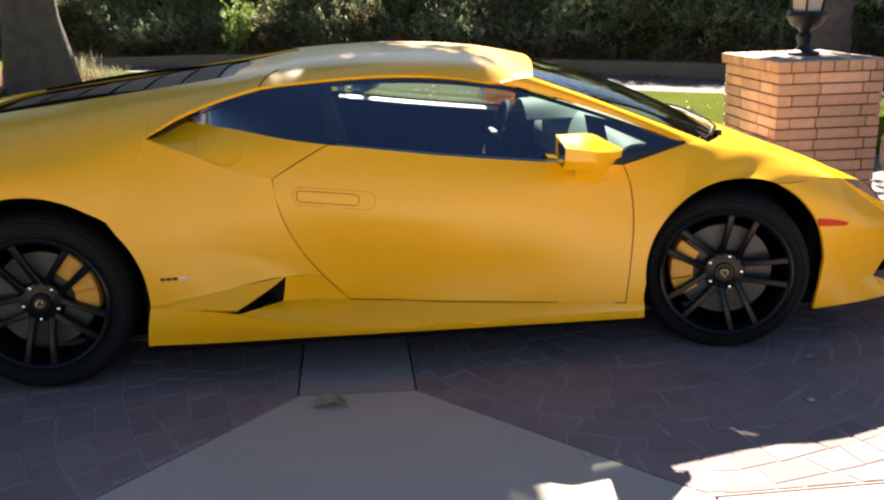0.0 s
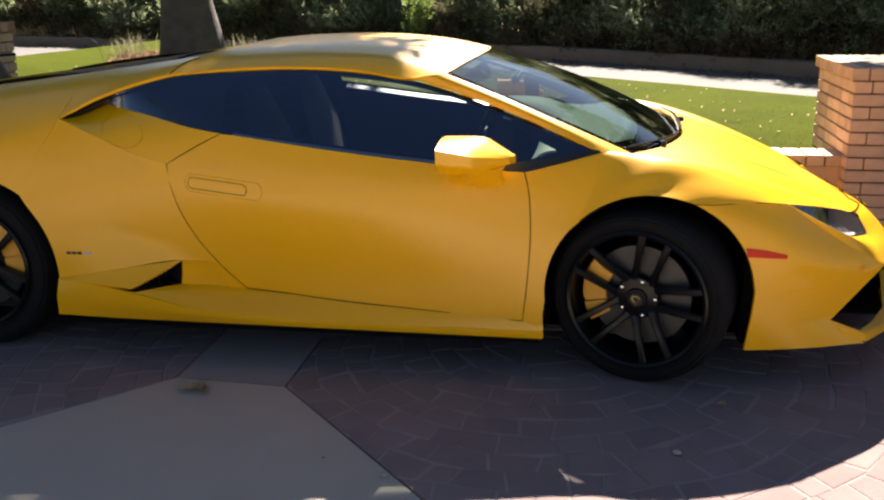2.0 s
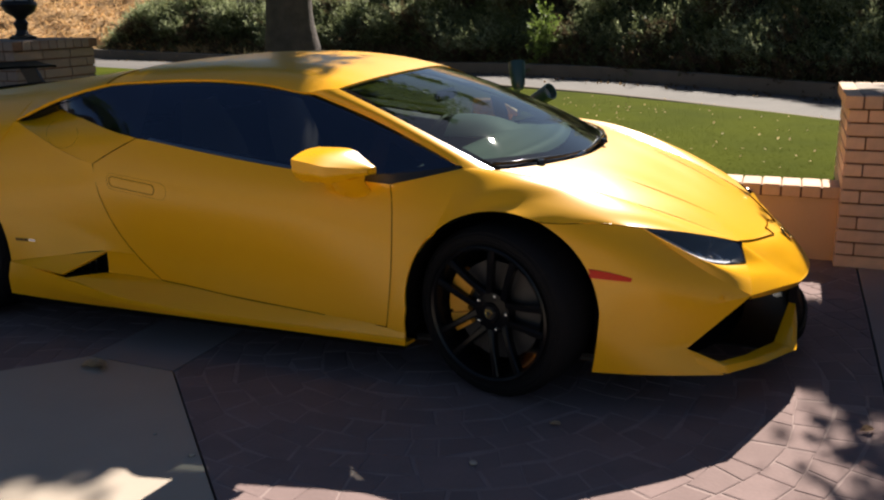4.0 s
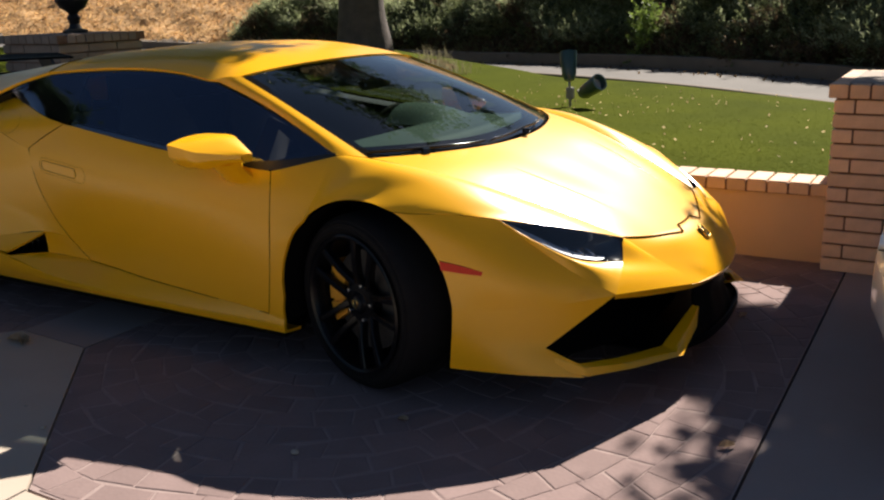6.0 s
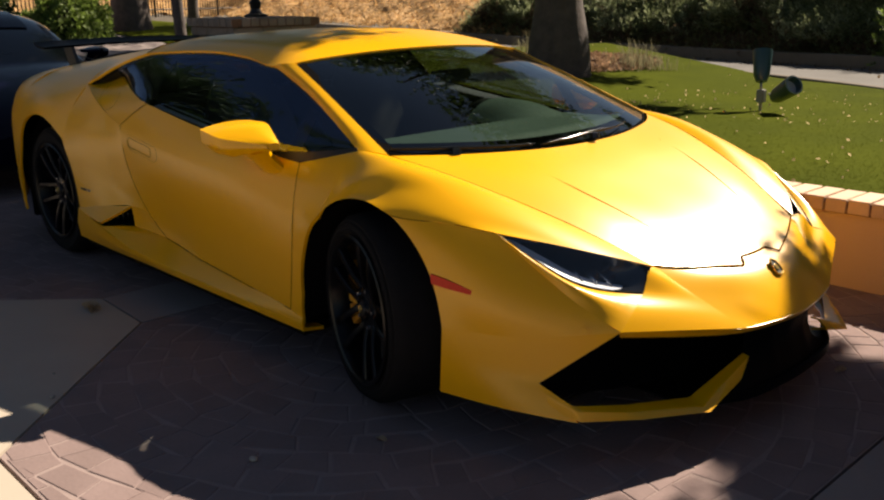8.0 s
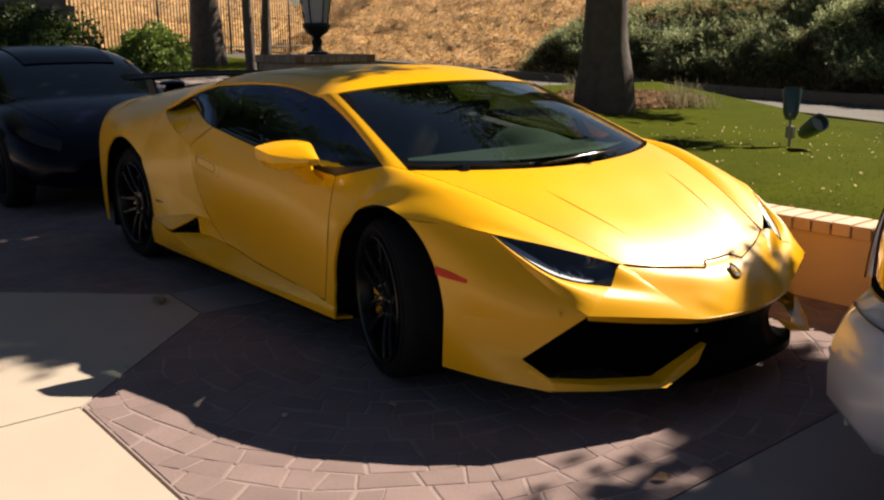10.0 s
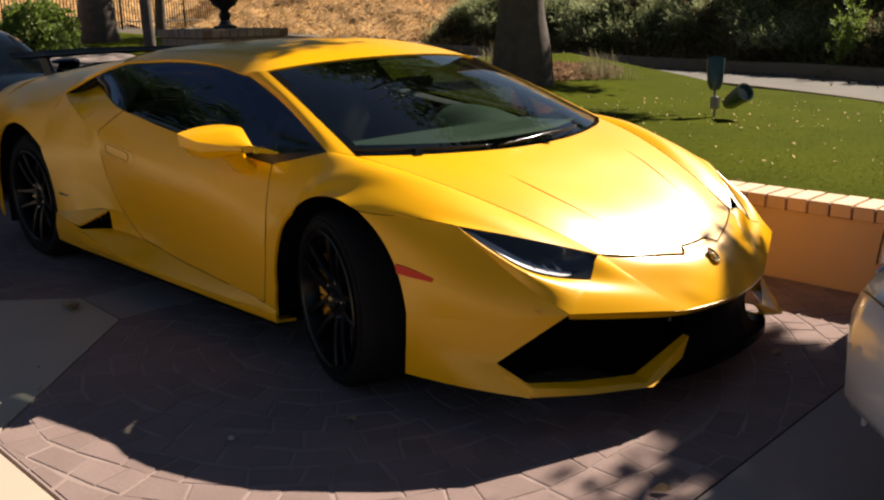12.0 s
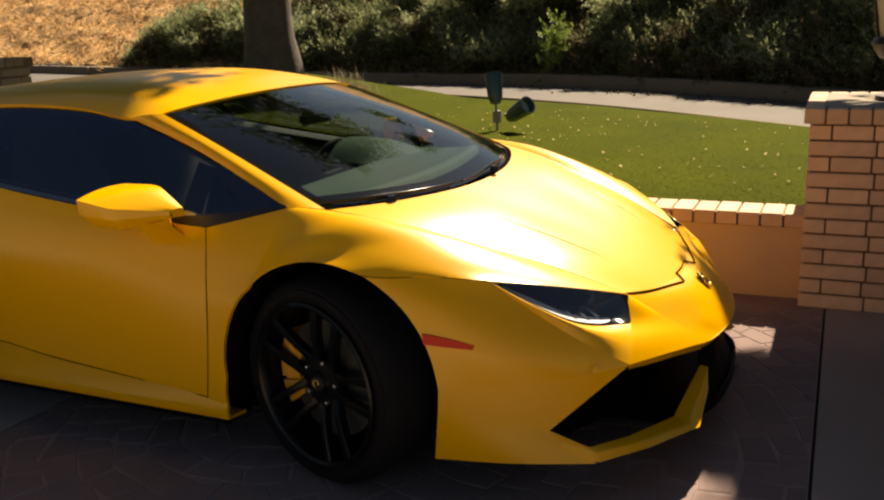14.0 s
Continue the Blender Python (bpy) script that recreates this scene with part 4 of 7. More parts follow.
def crisp_point(row, w):
    k = min(int(w), len(row) - 2)
    return lerp(row[k], row[k + 1], w - k)


for side in (-1, 1):
    # black bands behind the glass: along its upper edge, the middle pillar and the mirror triangle
    band = surface([[(x, s - 0.008, z - 0.002) for x, s, z in glass_top], [(x, s + 0.6 * d, z - d) for (x, s, z), d in zip(glass_top[:-1], (0.003, 0.014, 0.018, 0.020, 0.020, 0.020, 0.018, 0.014))] + [(1.165, 0.803, 0.824)]], 40, 3)
    part("window_band", skin(band, side, 0.003), VOID, car)
    # the small fixed pane ahead of the mirror lies in a broad black surround
    rim_out = [(0.795, 0.722, 0.942), (0.800, 0.858, 0.774), (0.915, 0.850, 0.760), (1.172, 0.797, 0.826), (0.990, 0.748, 0.893), (0.795, 0.722, 0.942)]
    rim_in = [(0.869, 0.752, 0.901), (0.876, 0.838, 0.788), (0.885, 0.838, 0.787), (1.028, 0.803, 0.827), (1.020, 0.799, 0.834), (0.869, 0.752, 0.901)]
    ring = np.array([[crisp_point(r, w) for w in np.linspace(0, 5, 51)] for r in (rim_out, rim_in)]) - np.array((0.0, 0.006, 0.0))
    part("quarter_surround", skin(ring, side, 0.003, (0.8, 0.0, 0.6)), VOID, car)
    rear = surface([[(x, s - 0.012, z) for x, s, z in glass_top[:4]], [(x, s - 0.012, z) for x, s, z in glass_low[:4]]], 12, 4)
    part("rear_window_panel", skin(rear, side, 0.003), VOID, car)
    foot = surface([[(0.76, 0.872, 0.776), (0.915, 0.862, 0.764), (1.06, 0.835, 0.797), (1.183, 0.808, 0.829)], [(0.84, 0.860, 0.795), (0.93, 0.846, 0.800), (1.05, 0.826, 0.815), (1.175, 0.803, 0.836)]], 14, 4)
    part("mirror_foot", skin(foot, side, 0.004), BLACK, car)

# door mirrors
for side in (-1, 1):
    mir = thing("door_mirror", "", "")
    mir.parent = car
    for key in ("label", "category"):
        mir.pop(key, None)
    rim_top = [
        [(0.630, 1.092, 0.878), (0.630, 1.03, 0.890), (0.632, 0.95, 0.896), (0.640, 0.892, 0.894)],
        [(0.700, 1.094, 0.868), (0.705, 1.03, 0.888), (0.715, 0.95, 0.898), (0.728, 0.896, 0.896)],
        [(0.758, 1.075, 0.854), (0.770, 1.01, 0.874), (0.785, 0.95, 0.886), (0.797, 0.903, 0.886)],
        [(0.872, 0.968, 0.832), (0.882, 0.953, 0.837), (0.888, 0.938, 0.838), (0.889, 0.926, 0.834)],
    ]
    shell = [rim_top[0], lerp(rim_top[0], rim_top[1], 0.9), rim_top[1], rim_top[2], lerp(rim_top[2], rim_top[3], 0.10), rim_top[3]]
    part("mirror_shell", skin(surface(shell, 14, 24), side, 0.0, (0.75, 0.99 * side, 0.80)), YELLOW, mir)
    belly = []
    for k_, row_ in enumerate(shell):
        o_, i_ = row_[0], row_[3]
        deep_ = (0.082, 0.080, 0.078, 0.068, 0.062, 0.022)[k_]
        w_ = o_[1] - i_[1]
        mid_ = lerp(o_, i_, 0.5)
        belly.append(crisp([tuple(o_), (o_[0], o_[1] - 0.02 * w_, o_[2] - 0.55 * deep_), (o_[0] * 0.8 + mid_[0] * 0.2, o_[1] - 0.22 * w_, o_[2] - deep_), (i_[0], i_[1] + 0.15 * w_, i_[2] - 1.15 * deep_), (i_[0], i_[1], i_[2] - 0.8 * deep_), tuple(i_)], 0.10))
    part("mirror_base", skin(surface(belly, 44, 24), side, 0.0, (0.75, 0.99 * side, 0.84)), YELLOW, mir)
    tip_ = bmesh.new()
    cap_ = [tip_.verts.new((x, s_ * side, z)) for x, s_, z in ((0.872, 0.968, 0.834), (0.889, 0.926, 0.834), (0.889, 0.926, 0.812), (0.876, 0.960, 0.812))]
    tip_.faces.new(cap_)
    part("mirror_tip", tip_, YELLOW, mir)
    arm = tube([(0.80, 0.960, 0.815), (0.80, 0.935, 0.782), (0.80, 0.905, 0.752), (0.80, 0.880, 0.730)], (0.040, 0.032, 0.030, 0.034), 12, 12)
    for v_ in arm.verts:
        v_.co = Vector((0.77 + (v_.co.x - 0.80) * 2.3, v_.co.y * side, v_.co.z))
    if side < 0:
        bmesh.ops.reverse_faces(arm, faces=arm.faces)
    part("mirror_stalk", arm, YELLOW, mir)
    mg = surface([[(0.634, 1.070, 0.876), (0.628, 1.01, 0.885), (0.640, 0.92, 0.865)], [(0.634, 1.065, 0.825), (0.634, 1.0, 0.805), (0.644, 0.918, 0.811)]], 8, 5)
    part("mirror_glass", skin(mg, side, 0.003, (1.2, 0.99 * side, 0.85)), CHROME, mir)

# engine cover: black louvres between the buttresses
part("engine_cover", skin(surface([
    [(-0.58, 0.545, 1.098), (-0.56, 0, 1.126), (-0.58, -0.545, 1.098)],
    [(-0.95, 0.545, 1.047), (-0.95, 0, 1.072), (-0.95, -0.545, 1.047)],
    [(-1.66, 0.55, 0.965), (-1.66, 0, 0.965), (-1.66, -0.55, 0.965)]], 16, 16), 1, 0.012), BLACK, car, "black louvred engine cover")
for k in range(6):
    x = -0.66 - 0.155 * k
    z = 1.106 - 0.135 * (-0.58 - x)
    part("louvre", skin(surface([[(x, 0.50, z + 0.000), (x, 0, z + 0.026), (x, -0.50, z + 0.000)], [(x - 0.13, 0.50, z - 0.014), (x - 0.13, 0, z + 0.010), (x - 0.13, -0.50, z - 0.014)]], 10, 4), 1, 0.006), SPLIT, car)
part("roof_tail", skin(surface([[(-0.30, 0.57, 1.150), (-0.29, 0.30, 1.166), (-0.28, 0, 1.170), (-0.29, -0.30, 1.166), (-0.30, -0.57, 1.150)], [(-0.46, 0.565, 1.128), (-0.45, 0.30, 1.143), (-0.44, 0, 1.146), (-0.45, -0.30, 1.143), (-0.46, -0.565, 1.128)], [(-0.60, 0.56, 1.100), (-0.59, 0.30, 1.116), (-0.58, 0, 1.120), (-0.59, -0.30, 1.116), (-0.60, -0.56, 1.100)]], 20, 10), 1, 0.008), YELLOW, car)
for side in (-1, 1):
    part("cover_rail", tube([(-0.62, side * 0.515, 1.104), (-0.80, side * 0.522, 1.084), (-1.15, side * 0.525, 1.058), (-1.63, side * 0.525, 0.992)], (0.005, 0.007, 0.008, 0.006), 8, 20), SPLIT, car)
# rear wing on two struts
rw = surface([[(-2.02, 0.62, 1.070), (-2.01, 0, 1.085), (-2.02, -0.62, 1.070)], [(-2.10, 0.63, 1.078), (-2.10, 0, 1.092), (-2.10, -0.63, 1.078)], [(-2.18, 0.62, 1.095), (-2.19, 0, 1.108), (-2.18, -0.62, 1.095)]], 24, 8)
wing_part = part("rear_spoiler", skin(rw, 1, 0.012), SPLIT, car, "black blade spoiler on two struts")
for side in (-1, 1):
    part("strut", skin(surface([[(-2.03, 0.46, 1.076), (-2.16, 0.46, 1.090)], [(-1.94, 0.46, 0.930), (-2.05, 0.46, 0.905)]], 4, 4), side, 0.02), BLACK, wing_part)

# wheels
def spoke_bar(points, widths, deep):
    """A flat-faced bar with chamfered edges along the points, its face towards +z."""
    p = spline(points, 9)
    w_ = np.interp(np.linspace(0, 1, 9), np.linspace(0, 1, len(widths)), widths)
    bm = bmesh.new()
    rings_ = []
    for i, q in enumerate(p):
        d = Vector(p[min(i + 1, 8)] - p[max(i - 1, 0)]).normalized()
        s = d.cross(Vector((0, 0, 1))).normalized()
        u = s.cross(d)
        rings_.append([bm.verts.new(Vector(q) + s * (a * w_[i]) + u * b) for a, b in ((-1, -deep), (-1, -0.005), (-0.62, 0.0), (0.62, 0.0), (1, -0.005), (1, -deep))])
    for a, b in zip(rings_, rings_[1:]):
        for k in range(6):
            bm.faces.new((a[k], a[(k + 1) % 6], b[(k + 1) % 6], b[k]))
    bm.faces.new(rings_[0][::-1])
    bm.faces.new(rings_[-1])
    bmesh.ops.recalc_face_normals(bm, faces=bm.faces)
    return bm


def wheel(x, s, z, r, width, side, turn, steer):
    hub = thing("wheel", "", "")
    for key in ("label", "category"):
        hub.pop(key, None)
    hub.parent = car
    hub.matrix_basis = pose(x, s * side, z, 0, 0, steer) @ pose(0, 0, 0, 90 if side < 0 else -90) @ pose(0, 0, 0, 0, 0, turn)
    h = width / 2
    rim_r = 0.252
    tyre = lathe([(rim_r, -h + 0.01), (rim_r + 0.03, -h), (r - 0.02, -h + 0.008), (r - 0.004, -h + 0.03), (r, -h + 0.06), (r, h - 0.06), (r - 0.004, h - 0.03), (r - 0.02, h - 0.008), (rim_r + 0.03, h), (rim_r, h - 0.01)], 72)
    t_ = part("tyre", tyre, RUBBER, hub, "low black tyre")
    for r_ in (rim_r + 0.020, r - 0.030):
        part("sidewall_ridge", lathe([(r_ - 0.003, h - 0.002), (r_, h + 0.002), (r_ + 0.003, h - 0.002)], 60), RUBBER, t_)
    part("barrel", lathe([(rim_r + 0.004, h - 0.004), (rim_r + 0.002, h + 0.004), (rim_r - 0.008, h + 0.002), (rim_r - 0.018, h - 0.02), (rim_r - 0.03, -h + 0.02), (rim_r - 0.03, -h)], 60), RIM, hub)
    for k in range(5):
        for d in (-1, 1):
            a = 2 * math.pi * k / 5
            p = [(r_ * math.cos(a) - d * o_ * math.sin(a), r_ * math.sin(a) + d * o_ * math.cos(a), z_) for r_, o_, z_ in ((0.040, 0.030, h - 0.040), (0.12, 0.037, h - 0.018), (0.240, 0.050, h - 0.002))]
            part("spoke", spoke_bar(p, (0.017, 0.0115, 0.0125, 0.015), 0.030), RIM, hub, smooth=False)
        a = 2 * math.pi * k / 5
        part("wheel_bolt", lathe([(0.0, 0.016), (0.006, 0.014), (0.007, 0.0)], 10, pose(0.066 * math.cos(a), 0.066 * math.sin(a), h - 0.040)), CHROME, hub)
    part("rim_lip", lathe([(rim_r - 0.012, h + 0.002), (rim_r - 0.002, h + 0.008), (rim_r + 0.006, h + 0.004), (rim_r + 0.006, h - 0.006)], 72), RIM, hub)
    part("hub", lathe([(0.0, h - 0.022), (0.036, h - 0.022), (0.040, h - 0.030), (0.075, h - 0.034), (0.082, h - 0.05), (0.07, -0.02)], 30), RIM, hub)
    cap = lathe([(0.0, h - 0.015), (0.022, h - 0.016), (0.025, h - 0.022)], 20)
    part("centre_cap", cap, BLACK, hub, "black centre cap with gold shield")
    part("cap_shield", tube([(0.0, -0.016, h - 0.014), (0.013, 0.0, h - 0.014), (0.012, 0.012, h - 0.014), (-0.012, 0.012, h - 0.014), (-0.013, 0.0, h - 0.014)], 0.0026, 5, closed=True), GOLD, hub)
    part("brake_disc", lathe([(0.06, h - 0.075), (0.185, h - 0.075), (0.185, h - 0.105), (0.06, h - 0.105)], 48), DISC, hub)
    # the caliper keeps its place whatever the wheel's turn
    cal = bmesh.new()
    for k in range(3):
        lathe([(0.120, h - 0.052), (0.160, h - 0.046), (0.205, h - 0.052), (0.212, h - 0.066), (0.212, h - 0.125), (0.120, h - 0.125), (0.120, h - 0.052)], 6, None, cal, 0.36, 0.43 * k)
    lathe([(0.120, h - 0.062), (0.200, h - 0.062), (0.208, h - 0.070), (0.208, h - 0.125), (0.120, h - 0.125), (0.120, h - 0.062)], 14, None, cal, 1.22, 0.0)
    bmesh.ops.holes_fill(cal, edges=[e for e in cal.edges if e.is_boundary])
    c_ = part("brake_caliper", cal, CALIPER, hub, "golden yellow brake caliper")
    return hub, c_


WHEELS = ((1.354, 0.826, 0.318, 0.325, 0.245, 3.0), (-1.312, 0.770, 0.345, 0.347, 0.305, 47.0))
for x, s, z, r, w_, turn in WHEELS:
    for side in (-1, 1):
        hub_, cal_ = wheel(x, s, z, r, w_, side, turn, -17 if x > 0 else 0)
        # right wheel: its own +y points down the picture; the caliper sits towards the tail
        ang = 144 if x > 0 else -10
        cal_.matrix_basis = pose(0, 0, 0, 0, 0, (ang if side < 0 else -ang - 72) - turn)
        # liner painted near black for the shade inside the arch
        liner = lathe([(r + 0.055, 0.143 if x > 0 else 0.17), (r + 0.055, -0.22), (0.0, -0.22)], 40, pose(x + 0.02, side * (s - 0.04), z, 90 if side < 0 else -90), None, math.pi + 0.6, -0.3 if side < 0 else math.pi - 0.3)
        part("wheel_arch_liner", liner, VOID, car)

# unseen black boxes added to stop sun leaking through the hollow body
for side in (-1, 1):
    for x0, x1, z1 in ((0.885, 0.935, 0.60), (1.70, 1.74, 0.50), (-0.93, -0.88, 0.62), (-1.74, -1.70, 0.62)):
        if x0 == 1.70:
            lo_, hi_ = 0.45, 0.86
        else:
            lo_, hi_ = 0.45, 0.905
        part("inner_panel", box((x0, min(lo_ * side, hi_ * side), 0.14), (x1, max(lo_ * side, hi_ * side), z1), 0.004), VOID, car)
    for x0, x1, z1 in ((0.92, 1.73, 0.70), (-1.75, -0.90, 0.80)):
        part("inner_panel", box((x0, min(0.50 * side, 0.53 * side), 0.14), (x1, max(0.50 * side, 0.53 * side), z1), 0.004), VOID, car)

# floor pan, bulkheads and cabin
# strips added between floor and sill so no sun reaches the ground
for side in (-1, 1):
    part("under_tray", box((-0.92, min(0.80 * side, 0.93 * side), 0.132), (0.985, max(0.80 * side, 0.93 * side), 0.150), 0.002), VOID, car)
part("floor_pan", box((-2.02, -0.79, 0.125), (2.03, 0.79, 0.150), 0.008), BLACK, car)
for x0, x1, z1 in ((1.30, 1.36, 0.74), (-0.50, -0.44, 0.90)):
    part("bulkhead", box((x0, -0.80 if x0 < 0 else -0.60, 0.15), (x1, 0.80 if x0 < 0 else 0.60, z1), 0.006), BLACK, car)
dash = part("dashboard", skin(surface([
    [(1.25, 0.64, 0.790), (1.34, 0, 0.790), (1.25, -0.64, 0.790)], [(1.225, 0.65, 0.808), (1.31, 0, 0.814), (1.225, -0.65, 0.808)], [(1.185, 0.66, 0.802), (1.26, 0, 0.808), (1.185, -0.66, 0.802)],
    [(1.10, 0.70, 0.800), (1.14, 0, 0.808), (1.10, -0.70, 0.800)],
    [(0.97, 0.72, 0.795), (0.99, 0, 0.803), (0.97, -0.72, 0.795)], [(0.92, 0.72, 0.74), (0.94, 0, 0.74), (0.92, -0.72, 0.74)], [(0.95, 0.72, 0.45), (0.95, 0, 0.45), (0.95, -0.72, 0.45)]], 16, 40), 1, 0.01, (0.2, 0, 0.4)), DASH, car, "grey-green soft dashboard top")
part("dash_front", skin(surface([[(1.25, 0.67, 0.787), (1.34, 0, 0.787), (1.25, -0.67, 0.787)], [(1.30, 0.73, 0.794), (1.53, 0, 0.780), (1.30, -0.73, 0.794)]], 20, 4), 1, 0.004), VOID, dash)
for k in range(2):
    part("dash_vent", box((1.22, -0.16 + 0.13 * k, 0.806), (1.285, -0.05 + 0.13 * k, 0.811), 0.002), BLACK, dash)
binnacle = surface([[(0.74, 0.17, 0.800), (0.74, 0.26, 0.862), (0.74, 0.46, 0.862), (0.74, 0.55, 0.800)], [(0.93, 0.16, 0.802), (0.93, 0.26, 0.855), (0.93, 0.46, 0.855), (0.93, 0.56, 0.802)], [(1.07, 0.15, 0.800), (1.07, 0.26, 0.815), (1.07, 0.46, 0.815), (1.07, 0.57, 0.798)]], 16, 9)
part("binnacle", skin(binnacle, 1, 0.01), DASH, dash, "grey-green hood over the dials")
part("dash_seam", tube([(1.085, -0.56, 0.810), (1.085, -0.30, 0.813), (1.080, 0.15, 0.816), (1.095, 0.40, 0.813), (1.100, 0.60, 0.809)], 0.0035, 6, 24), VOID, dash)
steer = tube([(0.62 + 0.06 * math.sin(a), 0.36 + 0.17 * math.cos(a), 0.70 + 0.16 * math.sin(a)) for a in np.linspace(0, 2 * math.pi, 24, endpoint=False)], 0.016, 8, closed=True)
box((0.60, 0.20, 0.685), (0.63, 0.52, 0.715), 0.004, steer)
part("steering_wheel", steer, INTERIOR, car, "dark steering wheel")
for side in (-1, 1):
    part("seat", skin(surface([[(0.42, 0.14, 0.38), (0.44, 0.36, 0.34), (0.42, 0.58, 0.38)], [(0.0, 0.14, 0.36), (0.02, 0.36, 0.30), (0.0, 0.58, 0.36)], [(-0.12, 0.13, 0.44), (-0.08, 0.36, 0.38), (-0.12, 0.59, 0.44)],
        [(-0.26, 0.14, 0.78), (-0.22, 0.36, 0.76), (-0.26, 0.58, 0.78)], [(-0.32, 0.25, 0.98), (-0.29, 0.36, 0.98), (-0.32, 0.47, 0.98)]], 12, 24), side, 0.06, (0.3, 0.36 * side, 0.9)), INTERIOR, car, "dark leather bucket seat")
    card = surface([[(-0.40, 0.845, 0.86), (0.30, 0.835, 0.80), (0.90, 0.815, 0.755)], [(-0.40, 0.83, 0.2), (0.30, 0.83, 0.2), (0.90, 0.83, 0.2)]], 10, 6)
    part("door_card", skin(card, side, 0.02), INTERIOR, car)
part("rear_mirror", box((0.80, -0.12, 0.985), (0.83, 0.12, 1.035), 0.012), BLACK, car)
part("headliner", skin(surface([[(x - 0.02, s * 0.93, z - 0.018) for x, s, z in r] for r in full_roof[1:-1]], 12, 16), 1, 0.006), INTERIOR, car)
both("engine_side", surface([[(-0.45, 0.60, 1.10), (-1.0, 0.56, 1.04), (-1.64, 0.56, 0.965)], [(-0.45, 0.62, 0.3), (-1.0, 0.55, 0.3), (-1.64, 0.55, 0.3)]], 8, 5), VOID)
# strip added on the door top; its pale colour stands for sun glare
DOOR_TOP = [(-0.18, 0.862, 0.882), (0.14, 0.858, 0.840), (0.45, 0.857, 0.804), (0.70, 0.853, 0.778)]
both("door_top_trim", surface([DOOR_TOP, [(x, s_ - 0.030, z + 0.006) for x, s_, z in DOOR_TOP], [(x, s_ - 0.085, z - 0.008) for x, s_, z in DOOR_TOP]], 20, 5), DOOR_GLARE, "strip along the door top with sun glare put into its pale grey", thick=0.006, out=(0.3, 0.84, 0.4))
# type script behind the door, too small to read
for side in (-1, 1):
    for k, (a, b) in enumerate(((0.0, 0.018), (0.022, 0.04), (0.044, 0.062), (0.068, 0.105))):
        x0, x1 = -0.855 + a, -0.855 + b
        s0 = on_skin(quarter_fine, (x0 + x1) / 2, 0.43) + 0.0005
        part("script_bar", box((x0, side * s0 - 0.0015, 0.425), (x1, side * s0 + 0.0015, 0.436)), CHROME if k > 2 else BLACK, car)


# ---- ground and paving ----
def face_sheet(name, grid, material, kind="structure", label="", category="", thick=0.0, parent=None):
    bm = skin(grid, 1, 0.0, None)
    for f_ in bm.faces:
        f_.normal_update()
        if f_.normal.z < 0:
            f_.normal_flip()
    if thick:
        bmesh.ops.solidify(bm, geom=bm.faces[:], thickness=thick)
    ob = part(name, bm, material, parent)
    return tagged(ob, label, category, "", kind)


ground = part("ground", slab([(-700, -700), (700, -700), (700, 700), (-700, 700)], -0.5, -0.06), SOIL)
tagged(ground, "dry brown soil reaching to the horizon", "ground", "", "structure")

APEX, BEND, LEFT = (0.06, -1.14), (0.866, -1.990), (-0.37, -1.12)
pave = part("pavement_slab", slab([LEFT, APEX, BEND, (0.866, -7.5), (-1.186, -7.5), (-1.186, -1.990)], -0.06, 0.0), CONCRETE)
tagged(pave, "pale broom-finished concrete slab of the driveway", "pavement", "", "structure")
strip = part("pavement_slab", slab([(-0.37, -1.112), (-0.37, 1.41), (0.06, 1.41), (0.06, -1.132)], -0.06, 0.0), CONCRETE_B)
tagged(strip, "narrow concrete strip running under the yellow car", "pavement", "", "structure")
pave4 = part("pavement_slab", slab([(-11.9, -1.998), (-1.194, -1.998), (-1.194, -7.5), (-11.9, -7.5)], -0.06, 0.0), CONCRETE)
tagged(pave4, "pale broom-finished concrete slab of the driveway", "pavement", "", "structure")
pave2 = part("pavement_slab", slab([(0.874, -1.998), (2.704, -1.998), (2.704, -7.5), (0.874, -7.5)], -0.06, 0.0), CONCRETE)
tagged(pave2, "pale broom-finished concrete slab of the driveway", "pavement", "", "structure")
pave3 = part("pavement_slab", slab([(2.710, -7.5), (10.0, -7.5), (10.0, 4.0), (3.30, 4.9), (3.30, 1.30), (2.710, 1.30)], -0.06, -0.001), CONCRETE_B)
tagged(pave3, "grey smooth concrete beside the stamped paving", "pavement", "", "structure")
joint = part("joint_bed", slab([(-12, -7.6), (10.1, -7.6), (10.1, 1.5), (-12, 1.5)], -0.055, -0.022), JOINT)
tagged(joint, "dark dirt in the joints between the slabs", "joint", "", "structure")
paving = part("pavement", slab([(-12, 1.42), (-0.378, 1.42), (-0.378, -1.118), (-1.198, -1.984), (-12, -1.984)], -0.06, -0.0025), GROUT)
tagged(paving, "reddish stamped paving with pale joints in fan rows", "pavement", "", "structure")
paving_b = part("pavement", slab([(0.068, 1.42), (2.70, 1.42), (2.70, -1.984), (0.872, -1.984), (0.068, -1.138)], -0.06, -0.0025), GROUT)
tagged(paving_b, "reddish stamped paving with pale joints in fan rows", "pavement", "", "structure")


def clip(poly, a, b, c):
    """The part of a flat outline where a*x + b*y <= c."""
    out = []
    for i, p in enumerate(poly):
        q = poly[(i + 1) % len(poly)]
        dp, dq = a * p[0] + b * p[1] - c, a * q[0] + b * q[1] - c
        if dp <= 0:
            out.append(p)
        if dp * dq < 0:
            w = dp / (dp - dq)
            out.append((p[0] + w * (q[0] - p[0]), p[1] + w * (q[1] - p[1])))
    return out


